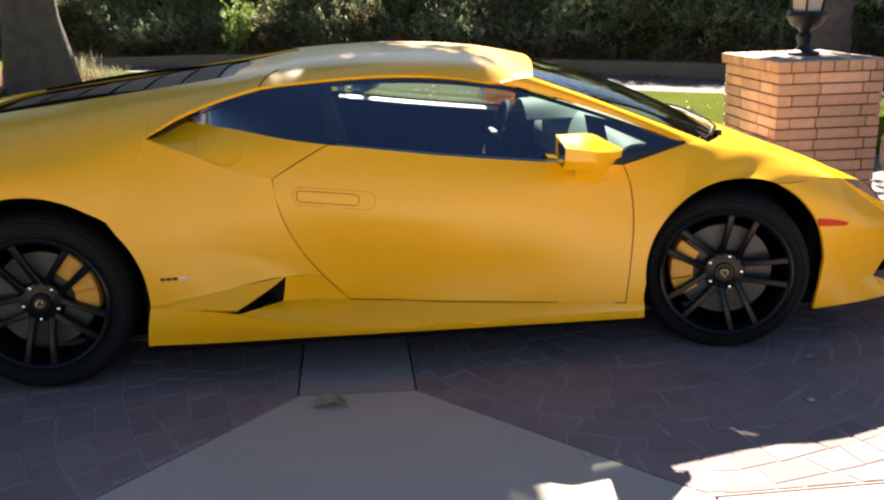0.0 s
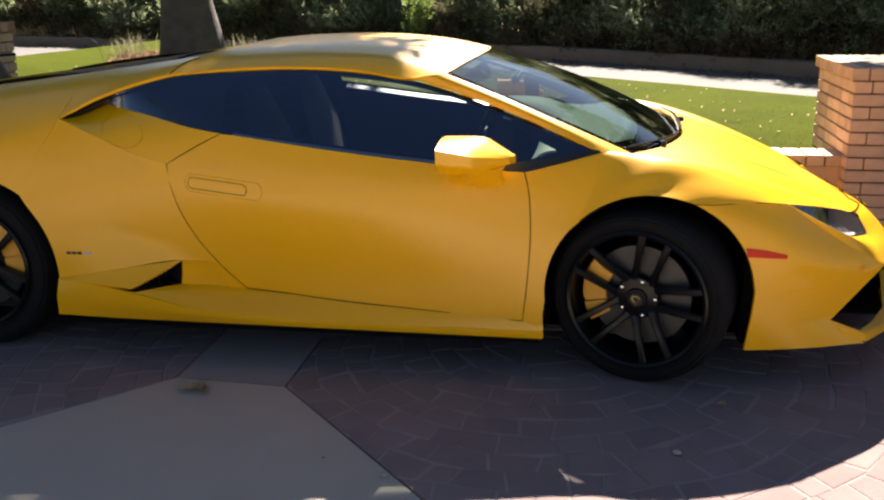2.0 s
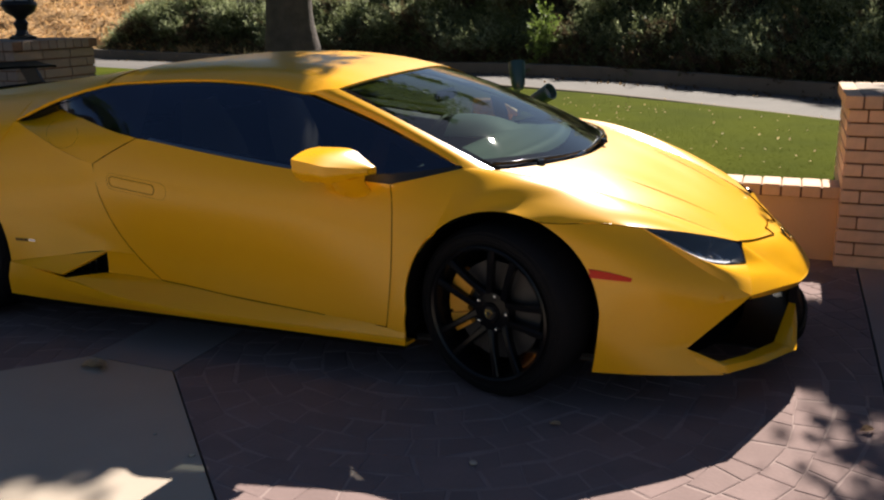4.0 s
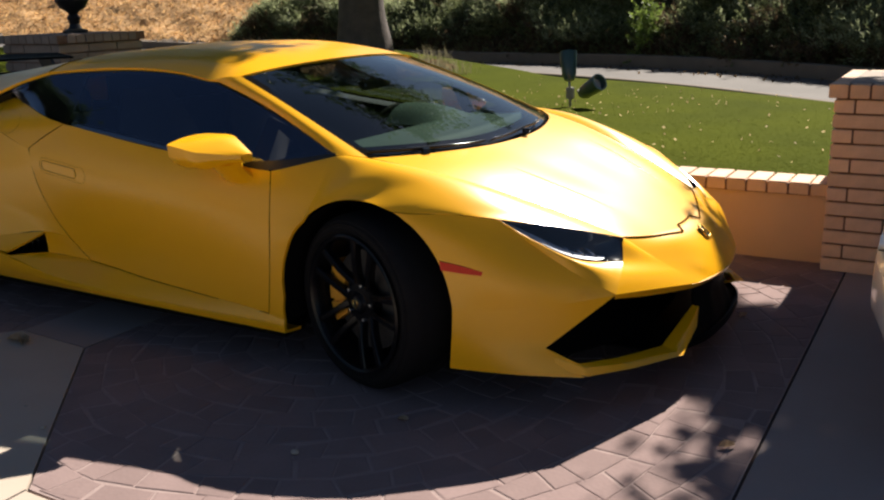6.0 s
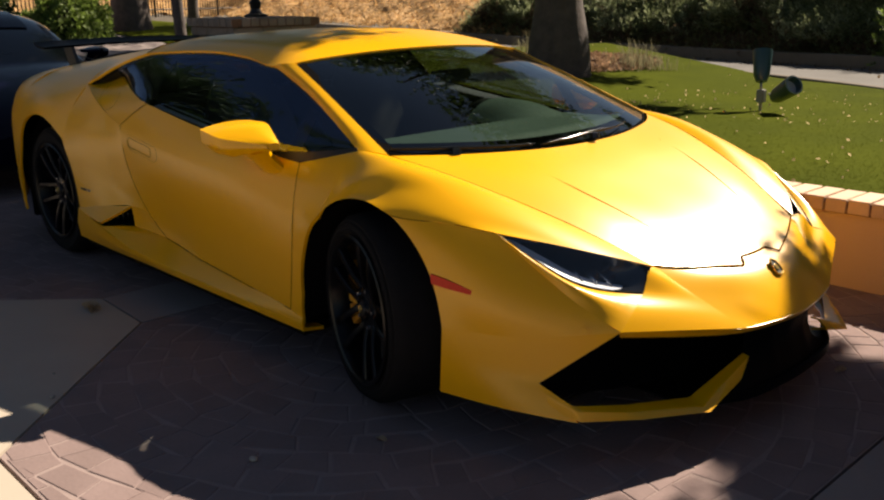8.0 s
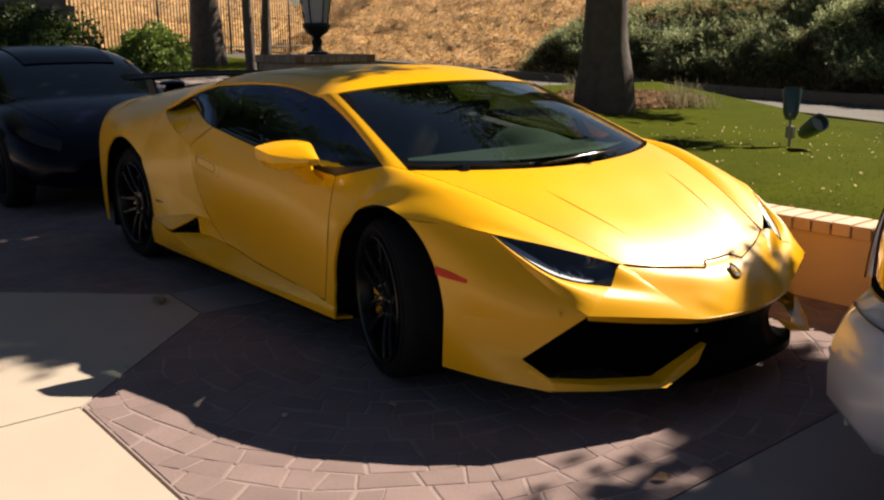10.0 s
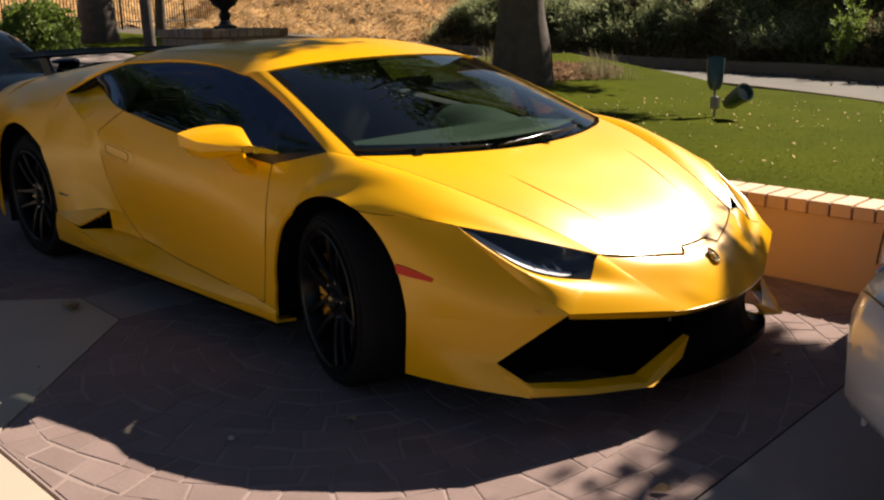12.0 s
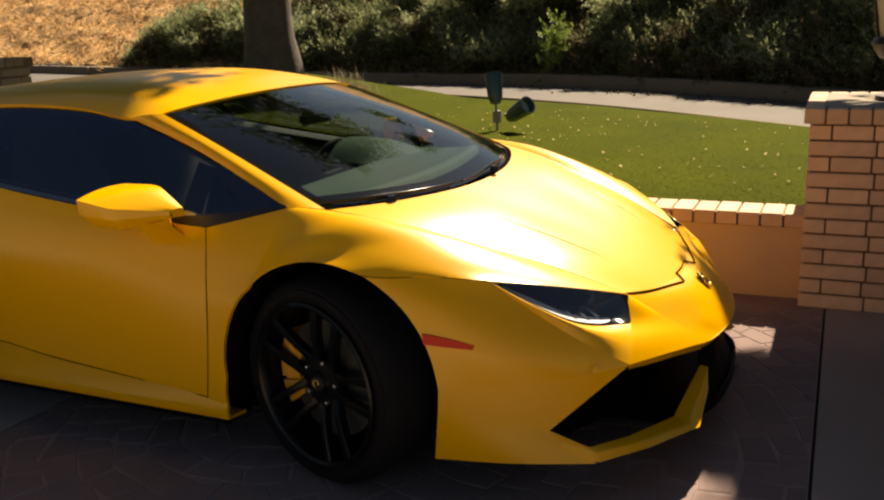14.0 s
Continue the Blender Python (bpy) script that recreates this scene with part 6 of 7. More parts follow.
def tree(name, label, x, y, z, r, height, lean, crown, n, seed, limbs=5, spread=(2.4, 2.2, 1.5), flare=1.6, leaf=0.12, shift=(0.0, 0.0), extra=(), bound=None, front=-99.0):
    r_ = np.random.default_rng(seed)
    t_ = thing(name, label, "tree", "trees by the lane", at=(x, y, z))
    trunk_pts = [(0, 0, -0.15), (0.01, 0, 0.12), (lean[0] * 0.3, lean[1] * 0.3, height * 0.3), (lean[0], lean[1], height)]
    bm = tube(trunk_pts, (r * flare, r * 1.12, r, r * 0.92, r * 0.8), 18, 26)
    for v_ in bm.verts:
        q = v_.co
        s = 1 + 0.10 * noise.noise(Vector((q.x * 5, q.y * 5, q.z * 1.1)))
        if q.z < 0.35:
            s += 0.18 * (0.35 - q.z) * max(0, noise.noise(Vector((math.atan2(q.y, q.x) * 1.2, 0, seed))) * 3)
        v_.co = Vector((q.x * s, q.y * s, q.z))
    part("trunk", bm, BARK, t_, "grey rough trunk")
    tips = []
    for k in range(limbs):
        a = 2 * math.pi * k / limbs + r_.uniform(-0.3, 0.3)
        tip = np.array((lean[0] + shift[0] + spread[0] * 0.75 * math.cos(a), lean[1] + shift[1] + spread[1] * 0.75 * math.sin(a), crown + r_.uniform(-0.4, 0.6)))
        mid = (np.array(trunk_pts[-1]) + tip) / 2 + np.array((0, 0, 0.25))
        part("limb", tube([trunk_pts[-1], mid, tip], (r * 0.55, r * 0.32, r * 0.1), 8, 12), BARK, t_)
        tips.append(tip)
    pts_ = []
    clumps = [np.array((lean[0] + shift[0], lean[1] + shift[1], crown)) + r_.normal(size=3) * np.array(spread) * 0.55 for _ in range(26)] + tips
    per = n // len(clumps)
    for c in clumps:
        pts_.append(c + r_.normal(size=(per, 3)) * np.array((0.50, 0.50, 0.30)))
    sprays, dense = [], []
    # extra: unseen leaf clumps, each placed by the shade it has to cast
    for c in extra:
        fine_ = c[3] < 0.2
        q = np.array((c[0] - 0.018 * c[2], c[1] + 0.045 * c[2], c[2])) - np.array((x, y, z)) + r_.normal(size=(int(per * c[3] * (4 if fine_ else 1)), 3)) * np.array((0.17, 0.13, 0.12)) * c[4]
        (sprays if fine_ else dense).append(q)
    pts_ = np.concatenate(pts_)
    if sprays:
        leaves("twig_spray", np.concatenate(sprays), leaf * 0.7, LEAF_DARK, t_, "unseen small leaves placed to dapple the light below", rng=r_)
    if bound:
        # the crown's edge, where it thins out, set by where its shade ends
        lo_, hi_, soft_ = bound
        e_ = np.minimum(pts_[:, 0] + x - lo_, hi_ - pts_[:, 0] - x) / soft_
        pts_ = pts_[e_ > r_.random(len(pts_))]
    pts_ = pts_[pts_[:, 1] + y > front + 0.8 * r_.random(len(pts_))]
    pts_ = np.concatenate([pts_] + dense)
    leaves("crown", pts_, leaf, LEAF_DARK, t_, "crown of small dark leaves", rng=r_)
    return t_


SHADE = [(-2.35, 11.55, 5.6, 0.5, 1.5), (-2.75, 11.5, 5.6, 0.5, 1.5), (-0.70, 9.75, 5.6, 0.45, 1.3), (-0.40, 9.65, 5.6, 0.4, 1.1)]  # sprays whose shade lies on the lawn
tree("street_tree", "mature tree with a thick grey trunk in a leaf bed", -3.38, 5.90, 0.44, 0.25, 3.6, (-0.06, 0.0), 5.2, 14000, 11, 9, (3.9, 2.0, 1.2), flare=1.7, leaf=0.15, shift=(0.9, -0.8), extra=[(0.02, 4.45, 5.6, 0.5, 1.1), (0.02, 4.95, 5.6, 0.5, 1.1), (0.0, 5.35, 5.6, 0.5, 1.1), (-0.25, 4.7, 5.6, 0.5, 1.2), (-0.25, 5.2, 5.6, 0.5, 1.2), (-0.45, 4.6, 5.6, 0.45, 1.3), (-0.45, 5.15, 5.6, 0.45, 1.3), (0.44, 4.12, 5.6, 0.3, 0.8), (0.31, 4.40, 5.6, 0.35, 0.8), (0.17, 4.69, 5.6, 0.35, 0.8), (0.66, 4.52, 5.6, 0.012, 0.5), (0.70, 4.15, 5.6, 0.02, 0.5), (0.56, 4.30, 5.6, 0.02, 0.6), (-0.98, 4.06, 5.6, 0.4, 0.9), (-0.80, 4.04, 5.6, 0.4, 0.9), (-0.60, 4.0, 5.6, 0.35, 0.9)] + SHADE + [(-2.2 + 0.33 * k, 4.45 + 0.25 * (k % 3), 5.5, 0.45, 1.6) for k in range(7)], bound=(-20.0, 0.50, 0.5), front=3.6)


# ---- spotlights on the lawn ----
def spotlights(x, y, z):
    s = thing("garden_spotlight", "pair of teal bullet spotlights on a grey junction box", "spotlight", at=(x, y, z))
    part("stake", lathe([(0.014, -0.05), (0.014, 0.10)], 10), GALV, s)
    part("junction_box", box((-0.035, -0.03, 0.09), (0.035, 0.03, 0.20), 0.006), GALV, s)
    for (dx_, dz, tip) in ((-0.01, 0.26, (-0.07, 0.1, 0.57)), (0.115, 0.135, (0.36, -0.12, 0.28))):
        base = Vector((dx_, 0, dz))
        part("knuckle", tube([(dx_ * 0.6, 0, 0.17), tuple(base)], 0.012, 8), GALV, s)
        d = (Vector(tip) - base).normalized()
        m = look(base, base - d) @ pose(0, 0, 0, 0)
        h_ = part("lamp_head", lathe([(0.0, 0.0), (0.046, 0.006), (0.068, 0.060), (0.077, 0.180), (0.083, 0.262), (0.083, 0.284), (0.070, 0.284), (0.066, 0.21), (0.0, 0.203)], 24, m), TEAL, s, "teal bullet head")
        part("lens", lathe([(0.0, 0.216), (0.066, 0.216)], 20, m), LANTERN, h_)
    return s


spotlights(-0.20, 4.775, 0.325)


# ---- other cars ----
def section_body(sections, n=20, m=24, power=3.2):
    """A closed body through sections (along, half width, low, high), each a rounded box."""
    rows = []
    for y, hw, lo, hi in sections:
        row = []
        for k in range(n + 1):
            a = -math.pi / 2 + math.pi * k / n
            c, s = math.cos(a), math.sin(a)
            row.append((y, hw * abs(c) ** (2 / power), (lo + hi) / 2 + (hi - lo) / 2 * math.copysign(abs(s) ** (2 / power), s)))
        rows.append(row)
    return surface(rows, n + 1, m)


def saloon(name, label, paint, place, sections, cabin, light):
    """A parked car, nose along its own +x."""
    c = thing(name, label, "car", "parked cars")
    c.matrix_basis = place
    g_ = section_body(sections)
    bm = skin(g_, -1, 0.0, (0, 0, 0.5))
    skin(g_, 1, 0.0, (0, 0, 0.5), bm=bm)
    bmesh.ops.remove_doubles(bm, verts=bm.verts, dist=0.002)
    bmesh.ops.holes_fill(bm, edges=[e for e in bm.edges if e.is_boundary])
    bmesh.ops.recalc_face_normals(bm, faces=bm.faces)
    body_ = part("body", bm, paint, c)
    g_ = section_body(cabin)
    bm = skin(g_, -1, 0.0, (0, 0, 0.8))
    skin(g_, 1, 0.0, (0, 0, 0.8), bm=bm)
    bmesh.ops.remove_doubles(bm, verts=bm.verts, dist=0.002)
    bmesh.ops.holes_fill(bm, edges=[e for e in bm.edges if e.is_boundary])
    bmesh.ops.recalc_face_normals(bm, faces=bm.faces)
    part("glasshouse", bm, GLOSSBLACK, c, "dark windows")
    top = g_[6:-5, 15:].copy()
    top[..., 2] += 0.012
    top[..., 1] *= 1.01
    bm = skin(top, 1, 0.008)
    skin(top, -1, 0.008, bm=bm)
    part("roof", bm, paint, c)
    for x in light["axles"]:
        for side in (-1, 1):
            w_ = part("wheel", lathe([(0.0, 0.02), (0.20, 0.02), (0.22, 0.10), (0.30, 0.105), (0.325, 0.08), (0.325, -0.10), (0.0, -0.10)], 40, pose(x, side * (light["track"] - 0.02), 0.325, -90 * side)), RUBBER, c)
            part("rim", lathe([(0.0, 0.035), (0.19, 0.03), (0.215, 0.108), (0.225, 0.108)], 30, pose(x, side * (light["track"] - 0.018), 0.325, -90 * side)), RIM, w_)
    return c, body_


silver, silver_body = saloon("silver_saloon", "silver saloon parked nose to tail ahead of the yellow car", SILVER, pose(2.95, 0.10, 0, 0, 0, 0),
    [(0.0, 0.54, 0.34, 0.60), (0.06, 0.72, 0.25, 0.64), (0.18, 0.835, 0.19, 0.67), (0.36, 0.885, 0.18, 0.74), (0.7, 0.90, 0.18, 0.93), (1.4, 0.91, 0.18, 0.95), (2.6, 0.91, 0.18, 0.96), (3.4, 0.90, 0.18, 0.92), (4.2, 0.84, 0.20, 0.76), (4.6, 0.62, 0.28, 0.62)],
    [(0.55, 0.60, 0.70, 0.90), (0.85, 0.72, 0.72, 1.12), (1.3, 0.76, 0.74, 1.38), (2.0, 0.76, 0.76, 1.43), (2.7, 0.76, 0.78, 1.36), (3.4, 0.74, 0.80, 0.98)], {"axles": (0.95, 3.75), "track": 0.83})
for side in (-1, 1):
    lens_rows = [
        [(0.105, 0.43, 0.90), (0.13, 0.55, 0.915), (0.22, 0.675, 0.925), (0.39, 0.75, 0.925)],
        [(0.075, 0.43, 0.80), (0.105, 0.57, 0.80), (0.20, 0.705, 0.80), (0.37, 0.785, 0.81)],
        [(0.075, 0.43, 0.69), (0.105, 0.57, 0.685), (0.185, 0.695, 0.68), (0.33, 0.775, 0.68)],
    ]
    tl = part("tail_light", skin(surface(lens_rows, 14, 10), side, 0.02, (0.5, 0.3 * side, 0.8)), REDLENS, silver, "red tail light with amber side")
    amb = surface([[(0.142, 0.595, 0.905), (0.195, 0.655, 0.905), (0.275, 0.712, 0.905)], [(0.135, 0.620, 0.80), (0.190, 0.700, 0.80), (0.260, 0.742, 0.80)], [(0.115, 0.602, 0.70), (0.160, 0.675, 0.695), (0.210, 0.718, 0.695)]], 8, 8)
    part("amber_lens", skin(amb, side, 0.012, (0.5, 0.3 * side, 0.8)), AMBER, tl)
    part("light_seat", skin(surface([[(0.065, 0.40, 0.69), (0.095, 0.58, 0.675), (0.180, 0.715, 0.668), (0.35, 0.800, 0.668)], [(0.13, 0.40, 0.67), (0.15, 0.55, 0.655), (0.23, 0.67, 0.65), (0.37, 0.76, 0.65)]], 10, 3), side, 0.008), BLACK, silver)
deck = surface([[(0.05, 0.50, 0.66), (0.03, 0, 0.66)], [(0.09, 0.50, 0.90), (0.075, 0, 0.92)], [(0.33, 0.60, 0.95), (0.29, 0, 0.98)], [(0.72, 0.72, 0.97), (0.70, 0, 1.0)]], 12, 16)
bm = skin(deck, 1, 0.01)
skin(deck, -1, 0.01, bm=bm)
part("boot_lid", bm, SILVER, silver)
for side in (-1, 1):
    part("bumper_gap", tube([(0.36, side * 0.857, 0.600), (0.18, side * 0.740, 0.600), (0.06, side * 0.592, 0.598), (0.005, side * 0.47, 0.565)], 0.003, 5, 24), BLACK, silver)

for side in (-1, 1):
    part("reflector", box((0.098, min(side * 0.648, side * 0.664), 0.262), (0.110, max(side * 0.648, side * 0.664), 0.318), 0.003), LANTERN, silver, "pale bumper reflector")
    part("parking_sensor", lathe([(0.0, 0.0012), (0.011, 0.0012), (0.012, 0.0)], 14, look((0.078, side * 0.742, 0.50), (-0.6, side * 1.4, 0.50)) @ pose(0, 0, 0, 180)), SILVER, silver)
    part("boot_gap", tube([(0.088, side * 0.505, 0.905), (0.055, side * 0.510, 0.76), (0.040, side * 0.500, 0.655)], 0.003, 5, 14), BLACK, silver)
part("bumper_step", tube([(0.012, 0.40, 0.605), (-0.004, 0.0, 0.608), (0.012, -0.40, 0.605)], 0.006, 6, 20), SILVER, silver)

navy, navy_body = saloon("dark_blue_car", "dark blue sports coupe parked in the shade behind", NAVY, pose(-7.05, -0.18, 0),
    [(0.0, 0.60, 0.35, 0.80), (0.2, 0.86, 0.25, 0.95), (0.8, 0.93, 0.18, 0.98), (1.6, 0.93, 0.16, 0.92), (2.4, 0.92, 0.16, 0.88), (3.2, 0.93, 0.15, 0.84), (3.7, 0.90, 0.15, 0.70), (4.0, 0.78, 0.18, 0.55), (4.1, 0.55, 0.22, 0.45)],
    [(0.5, 0.60, 0.70, 0.96), (1.0, 0.72, 0.72, 1.18), (1.6, 0.72, 0.72, 1.27), (2.1, 0.72, 0.74, 1.22), (2.9, 0.72, 0.76, 0.86)], {"axles": (0.8, 3.3), "track": 0.85})

for side in (-1, 1):
    lamp_ = surface([[(3.62, 0.80, 0.70), (3.82, 0.74, 0.64), (3.96, 0.60, 0.575)], [(3.66, 0.86, 0.64), (3.88, 0.79, 0.56), (4.02, 0.64, 0.50)]], 12, 6)
    part("headlight", skin(lamp_, side, 0.012, (3.2, 0.3 * side, 0.4)), GLOSSBLACK, navy, "dark swept headlight")
    part("side_mirror", skin(surface([[(2.42, 0.84, 0.92), (2.46, 0.95, 0.94), (2.44, 1.06, 0.93)], [(2.56, 0.85, 0.90), (2.60, 0.95, 0.91), (2.55, 1.05, 0.90)], [(2.50, 0.84, 0.82), (2.52, 0.95, 0.81), (2.48, 1.05, 0.83)]], 8, 8), side, 0.03, (2.0, 0.95 * side, 0.88)), NAVY, navy)
    part("hood_gap", tube([(2.75, side * 0.70, 0.880), (3.3, side * 0.66, 0.825), (3.75, side * 0.55, 0.695)], 0.004, 5, 14), BLACK, navy)
part("wiper", tube([(2.72, 0.45, 0.935), (2.78, 0.05, 0.925), (2.74, -0.42, 0.925)], 0.006, 5, 12), BLACK, navy)

# ---- far left: shrubs, trunks, fence, house ----
# leaf colours picked to carry shade on two bushes and sun on one
shrub("round_bush", "dense green bush with shade put into its dark leaves", -12.6, 1.75, 0.40, 1.2, 1.35, 1.40, 10000, LEAF_DARK, 0.09, 6)
shrub("round_bush", "green bush by the house with shade put into its dark leaves", -9.6, -0.9, 0.0, 1.9, 1.5, 1.45, 8000, LEAF_DARK, 0.09, 7)
shrub("round_bush", "green bush with sunlight put into its bright leaves", -13.5, 4.15, 0.60, 0.80, 0.8, 0.95, 5000, LEAF_LIGHT, 0.09, 8)
# crown set off its trunk, out of view, to shade bushes and drive
tree("street_tree", "tall tree with a broad trunk by the fence", -15.5, 6.30, 0.76, 0.30, 4.4, (-0.15, 0.0), 6.8, 30000, 12, 9, (5.2, 4.8, 1.0), flare=1.5, shift=(4.6, 2.9), bound=(-12.6, 20.0, 0.6))
tree("young_tree", "slender dark young tree by the lane", -6.75, 2.8, 0.24, 0.062, 3.2, (-0.32, 0.1), 4.6, 13000, 13, 6, (2.8, 2.3, 0.8), 1.3, shift=(1.2, 0.5), extra=[(-2.40 - 0.16 * (k % 3), 3.7 + 0.14 * k, 4.6, 0.5, 1.3) for k in range(6)], bound=(-20.0, -2.7, 0.6), front=2.2)
tree("young_tree", "slender dark young tree by the lane", -17.0, 8.6, 0.85, 0.12, 1.6, (0.05, 0.05), 4.4, 9000, 14, 5, (2.2, 2.0, 1.0), 1.3, shift=(3.0, 3.0))
# trees on the far side of the drive, mirrored in the glass
tree("street_tree", "leafy tree beside the drive", -11.6, -5.6, 0.0, 0.22, 4.4, (0.1, 0.2), 7.0, 16000, 16, 8, (2.5, 2.5, 1.7), leaf=0.19, shift=(0.0, 0.9))
fence = thing("iron_fence", "tall fence of thin upright iron bars", "fence")
fa, fb = Vector((-22.5, 4.2, 0.8)), Vector((-27.5, 16.5, 0.8))
for k in range(96):
    p = fa.lerp(fb, k / 95)
    part("bar", tube([tuple(p), (p.x, p.y, p.z + 2.3)], 0.045 if k % 24 == 12 else 0.017, 4), FENCE, fence)
fc = Vector((-31.0, 24.0, 3.6))
for k in range(1, 52):
    p = fb.lerp(fc, k / 51)
    part("bar", tube([(p.x, p.y, p.z - 0.3), (p.x, p.y, p.z + 2.3)], 0.017, 4), FENCE, fence)
for z in (0.25, 2.1):
    part("rail", tube([(fb.x, fb.y, fb.z + z), (fc.x, fc.y, fc.z + z)], 0.022, 4), FENCE, fence)
for z in (0.25, 2.1):
    part("rail", tube([(fa.x, fa.y, fa.z + z), (fb.x, fb.y, fb.z + z)], 0.022, 4), FENCE, fence)
house = thing("house", "grey block house wall behind the bushes", "house")
part("wall", box((-20.0, -9.0, -0.1), (-14.5, 2.95, 3.4), 0.02), HOUSE, house)
block_me = brick_mesh("stone_block", 0.07, 0.46, 0.185, HOUSE)
for row_ in range(17):
    for k in range(10):
        LATER.append(("stone_block", block_me, (-14.50 + 0.012 * math.sin(7 * k + 3 * row_), -1.9 + 0.475 * k + 0.237 * (row_ % 2), 0.02 + 0.197 * row_), (0, 0, 0), house))

# dry bed under the street tree, with ornamental grass
bed = []
for k in range(7000):
    a, r = rng.uniform(0, 2 * math.pi), math.sqrt(rng.random()) * (1 + 0.12 * math.sin(5 * k))
    x, y = -3.90 + 0.72 * r * math.cos(a), 7.0 + 1.35 * r * math.sin(a)
    bed.append((x, y, lawn_z(x, y) + 0.01 + 0.045 * rng.random()))
leaves("leaf_bed", bed, 0.062, LITTER, rng=rng)
tagged(bpy.data.objects["leaf_bed"], "dry fallen leaves under the street tree", "leaves", "", "stuff")


def grass_tuft(x, y, z, n, h, seed):
    r_ = np.random.default_rng(seed)
    vs, fs = [], []
    for k in range(n):
        a, l = r_.uniform(0, 2 * math.pi), h * r_.uniform(0.6, 1.2)
        o = r_.normal(0, 0.11, 2)
        bend = r_.uniform(0.15, 0.7)
        d, s = np.array((math.cos(a), math.sin(a), 0)), np.array((-math.sin(a), math.cos(a), 0)) * 0.0035
        b0 = np.array((o[0], o[1], 0))
        b1 = b0 + d * l * bend * 0.35 + np.array((0, 0, l * 0.6))
        b2 = b0 + d * l * bend + np.array((0, 0, l * (1 - bend * 0.35)))
        i = len(vs)
        vs += [tuple(b0 - s), tuple(b0 + s), tuple(b1 + s), tuple(b1 - s), tuple(b2)]
        fs += [(i, i + 1, i + 2, i + 3), (i + 3, i + 2, i + 4)]
    me_ = bpy.data.meshes.new("grass_tuft")
    me_.from_pydata(vs, [], fs)
    me_.materials.append(ORNGRASS)
    ob = new("grass_tuft", me_)
    ob.location = (x, y, z)
    return tagged(ob, "tuft of pale ornamental grass in the leaf bed", "grass", "ornamental grass")


for k, (x, y) in enumerate(((-3.32, 7.36), (-3.12, 7.48), (-3.02, 7.62), (-3.45, 7.70), (-3.20, 7.20), (-4.9, 7.2), (-4.5, 6.7))):
    grass_tuft(x, y, lawn_z(x, y) - 0.01, 55, 0.24 + 0.14 * (k % 3 == 0), 20 + k)

# a second tree beyond the driveway gate shades the nose and the concrete
gate_tree = tree("street_tree", "tree beside the driveway gate", 5.9, 6.9, 0.12, 0.24, 3.2, (-0.6, -1.3), 5.0, 12000, 15, 6, (1.9, 1.6, 1.0), leaf=0.12, extra=((2.61, 3.60, 3.6, 0.026, 0.5), (2.66, 3.76, 3.6, 0.036, 0.55), (2.70, 3.54, 3.6, 0.030, 0.5), (2.70, 3.94, 3.6, 0.040, 0.6), (2.84, 2.66, 3.6, 0.020, 0.5), (2.84, 2.96, 3.6, 0.020, 0.5), (2.95, 5.15, 5.0, 0.9, 0.9), (2.97, 5.45, 5.0, 1.0, 0.9), (3.05, 5.3, 5.1, 1.0, 1.0), (3.25, 5.5, 5.0, 1.0, 1.0), (2.94, 5.10, 5.0, 0.8, 0.7), (2.76, 5.74, 5.0, 0.3, 0.4), (2.88, 5.78, 5.0, 0.3, 0.4), (3.14, 4.63, 5.0, 0.24, 0.9), (3.16, 4.33, 5.0, 0.21, 0.9), (3.14, 3.95, 5.0, 0.18, 0.9), (3.32, 4.38, 5.0, 0.25, 1.0), (3.32, 3.98, 5.0, 0.25, 1.0), (3.49, 4.58, 5.0, 0.4, 1.0), (3.4, 4.6, 4.9, 0.8, 0.9), (3.6, 4.3, 5.2, 1.0, 1.0), (3.5, 3.8, 5.0, 1.0, 1.0),
     (3.9, 4.6, 5.0, 1.0, 1.0), (4.1, 4.0, 5.0, 1.0, 1.0), (3.2, 5.2, 5.1, 0.8, 1.0), (3.6, 5.4, 5.0, 1.0, 1.0), (3.22, 4.1, 5.0, 1.0, 0.7), (3.3, 3.75, 5.0, 1.0, 0.7), (3.45, 4.15, 5.1, 1.2, 0.8), (3.3, 4.5, 5.0, 0.9, 0.7), (2.56, 5.85, 5.0, 0.4, 0.5)), bound=(2.95, 20.0, 0.3))
# unseen limb added to carry the clumps that dapple the nose
part("limb", tube([(-0.6, -1.3, 3.15), (-2.0, -2.4, 3.62), (-3.34, -3.15, 3.50)], (0.06, 0.03, 0.006), 6, 14), BARK, gate_tree)

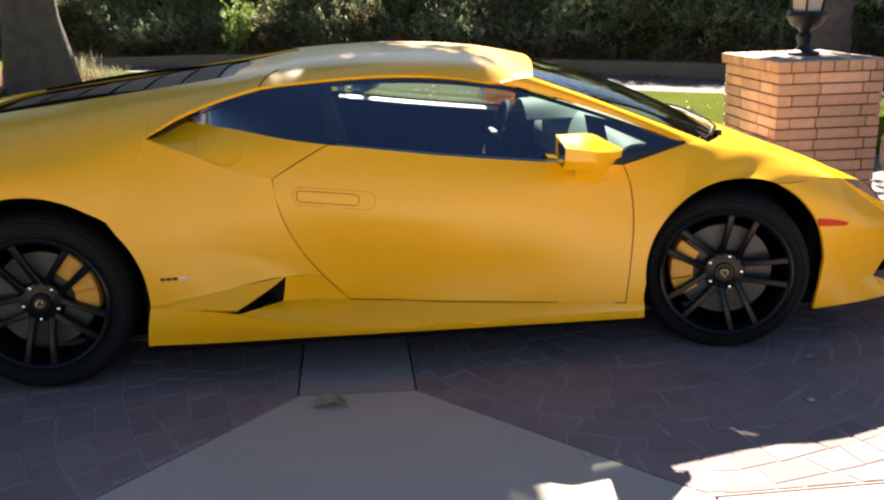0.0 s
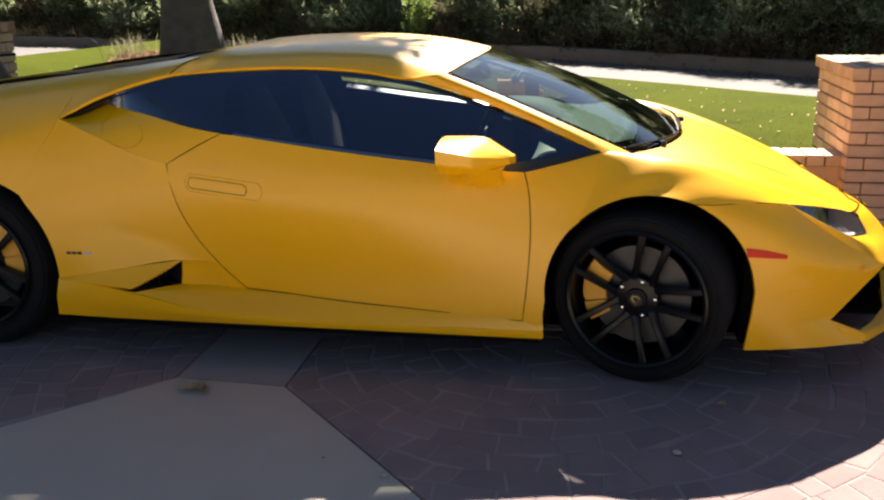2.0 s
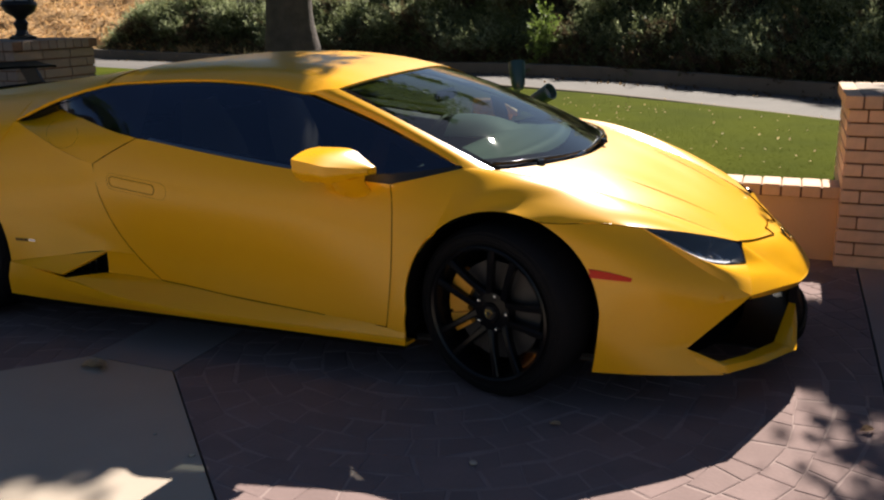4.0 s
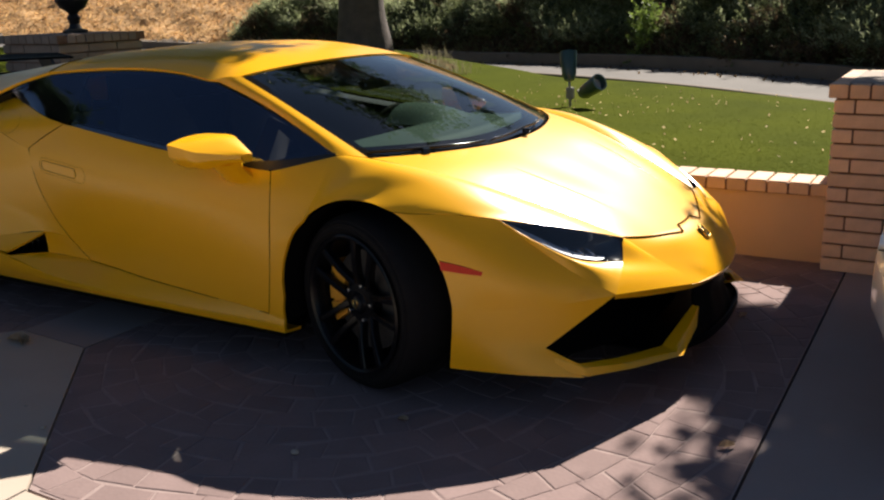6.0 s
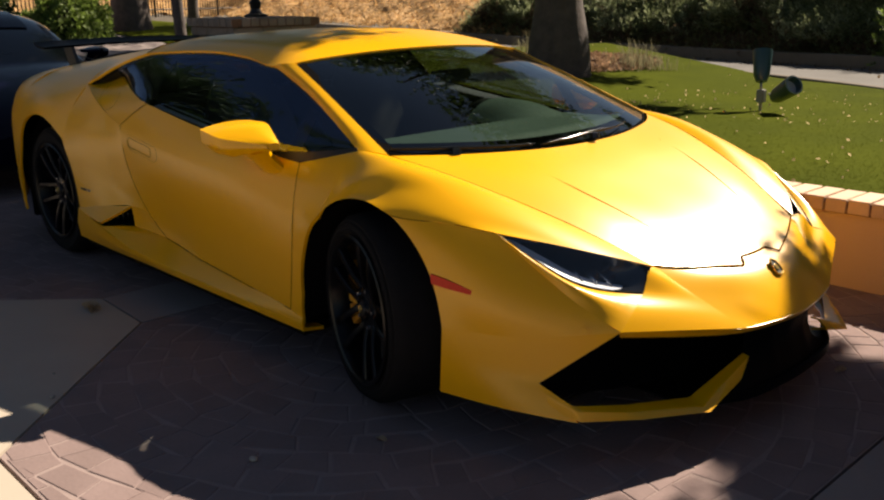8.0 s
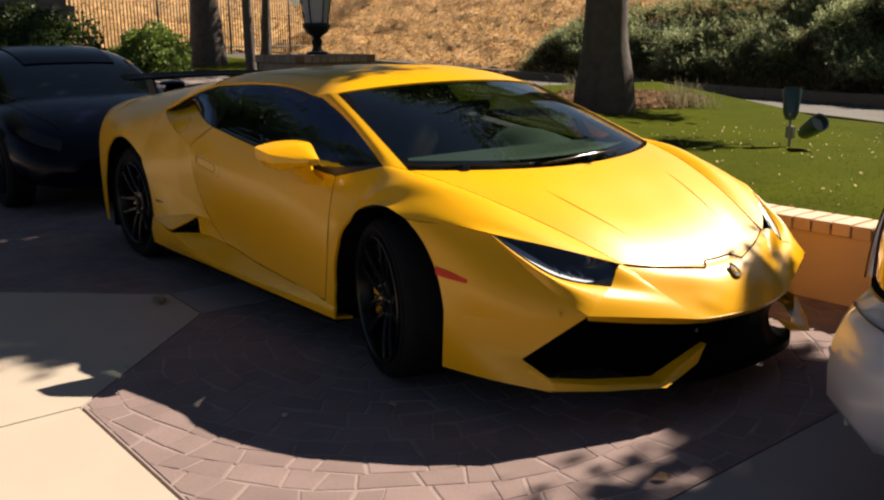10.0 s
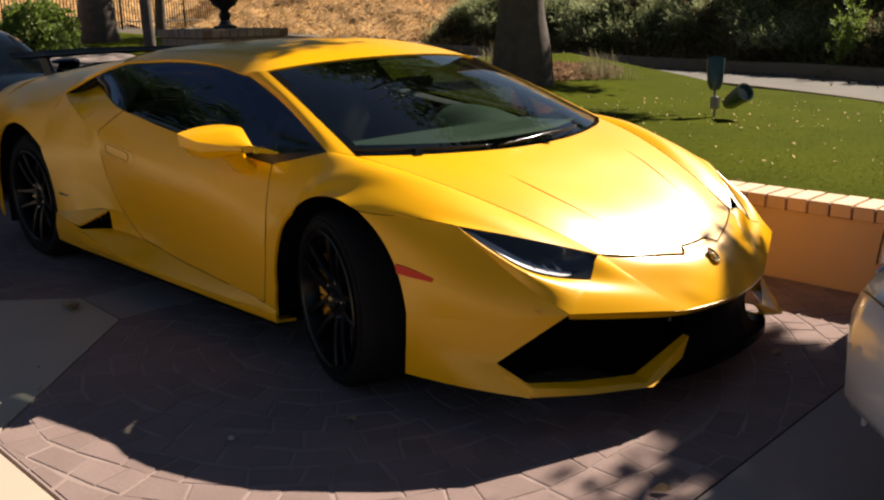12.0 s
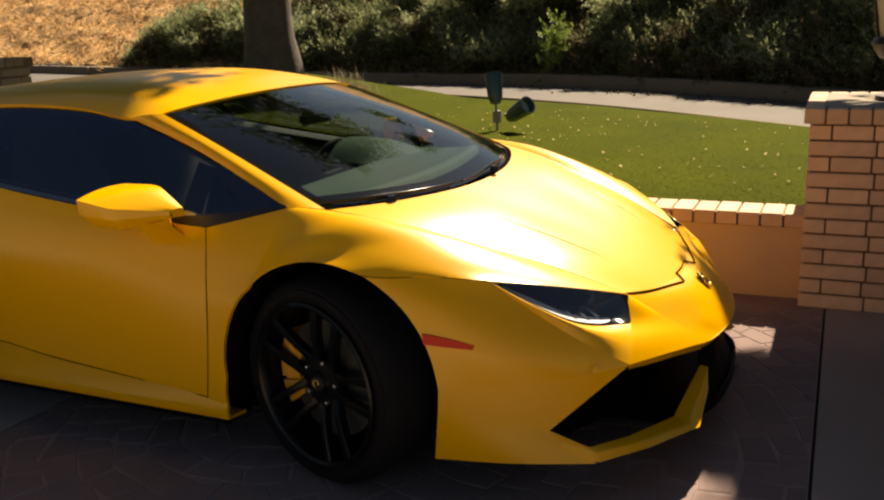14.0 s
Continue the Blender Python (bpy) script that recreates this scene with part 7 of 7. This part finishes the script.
# crumpled leaves and pebbles on the driveway
def dry_leaf(x, y, size, turn, name="fallen_leaf"):
    r_ = np.random.default_rng(int(abs(x * 1000)))
    bm = bmesh.new()
    n = 14
    rings_ = []
    for ring_ in (0.35, 0.7, 1.0):
        row = []
        for k in range(n):
            a = 2 * math.pi * k / n
            r = size * ring_ * (0.75 + 0.25 * math.cos(2 * a)) * (1 + (0.35 * (r_.random() - 0.5) if ring_ == 1.0 else 0))
            lift = 0.55 * size * ring_ ** 2 * abs(math.sin(a)) + 0.12 * size * r_.random()
            row.append(bm.verts.new((r * math.cos(a), r * math.sin(a) * (1 - 0.3 * ring_), 0.003 + lift)))
        rings_.append(row)
    mid = bm.verts.new((0, 0, 0.004))
    for k in range(n):
        j = (k + 1) % n
        bm.faces.new((mid, rings_[0][k], rings_[0][j]))
        for p_, q_ in zip(rings_, rings_[1:]):
            bm.faces.new((p_[k], q_[k], q_[j], p_[j]))
    bmesh.ops.solidify(bm, geom=bm.faces[:], thickness=0.0015)
    ob = part(name, bm, PALELEAF, None, smooth=False)
    ob.matrix_basis = pose(x, y, 0.002, 0, 0, turn)
    return tagged(ob, "curled pale dry leaf on the driveway", "leaf", "fallen leaves")


for x, y, s, turn in ((-0.262, -1.215, 0.055, 20), (-0.225, -1.22, 0.045, 140), (2.62, -0.80, 0.03, 40), (2.40, 0.42, 0.028, 75), (1.62, -1.10, 0.02, 10)):
    dry_leaf(x, y, s, turn)


def pebble(x, y, r):
    bm = bmesh.new()
    bmesh.ops.create_icosphere(bm, subdivisions=2, radius=r)
    for v_ in bm.verts:
        v_.co = Vector((v_.co.x * 1.2, v_.co.y, v_.co.z * 0.6)) * (1 + 0.25 * noise.noise(v_.co * 60))
    ob = part("pebble", bm, CONCRETE, None)
    ob.location = (x, y, r * 0.5)
    return tagged(ob, "small pale pebble on the driveway", "pebble", "pebbles")


for x, y, r in ((0.561, -1.706, 0.010), (1.44, -1.45, 0.012), (0.35, -1.62, 0.006), (-1.0, -1.95, 0.008)):
    pebble(x, y, r)

# ---- bricks and paving stones, one by one ----
for name, me_, at, turn, parent in LATER:
    ob = new(name, me_)
    ob.parent = parent
    ob.location = at
    ob.rotation_euler = [radians(a) for a in turn]
for pts, zt in fallen:
    bm = bmesh.new()
    stone(pts, -0.02, zt, bm)
    part("paving_stone", bm, STONE, paving, smooth=False)
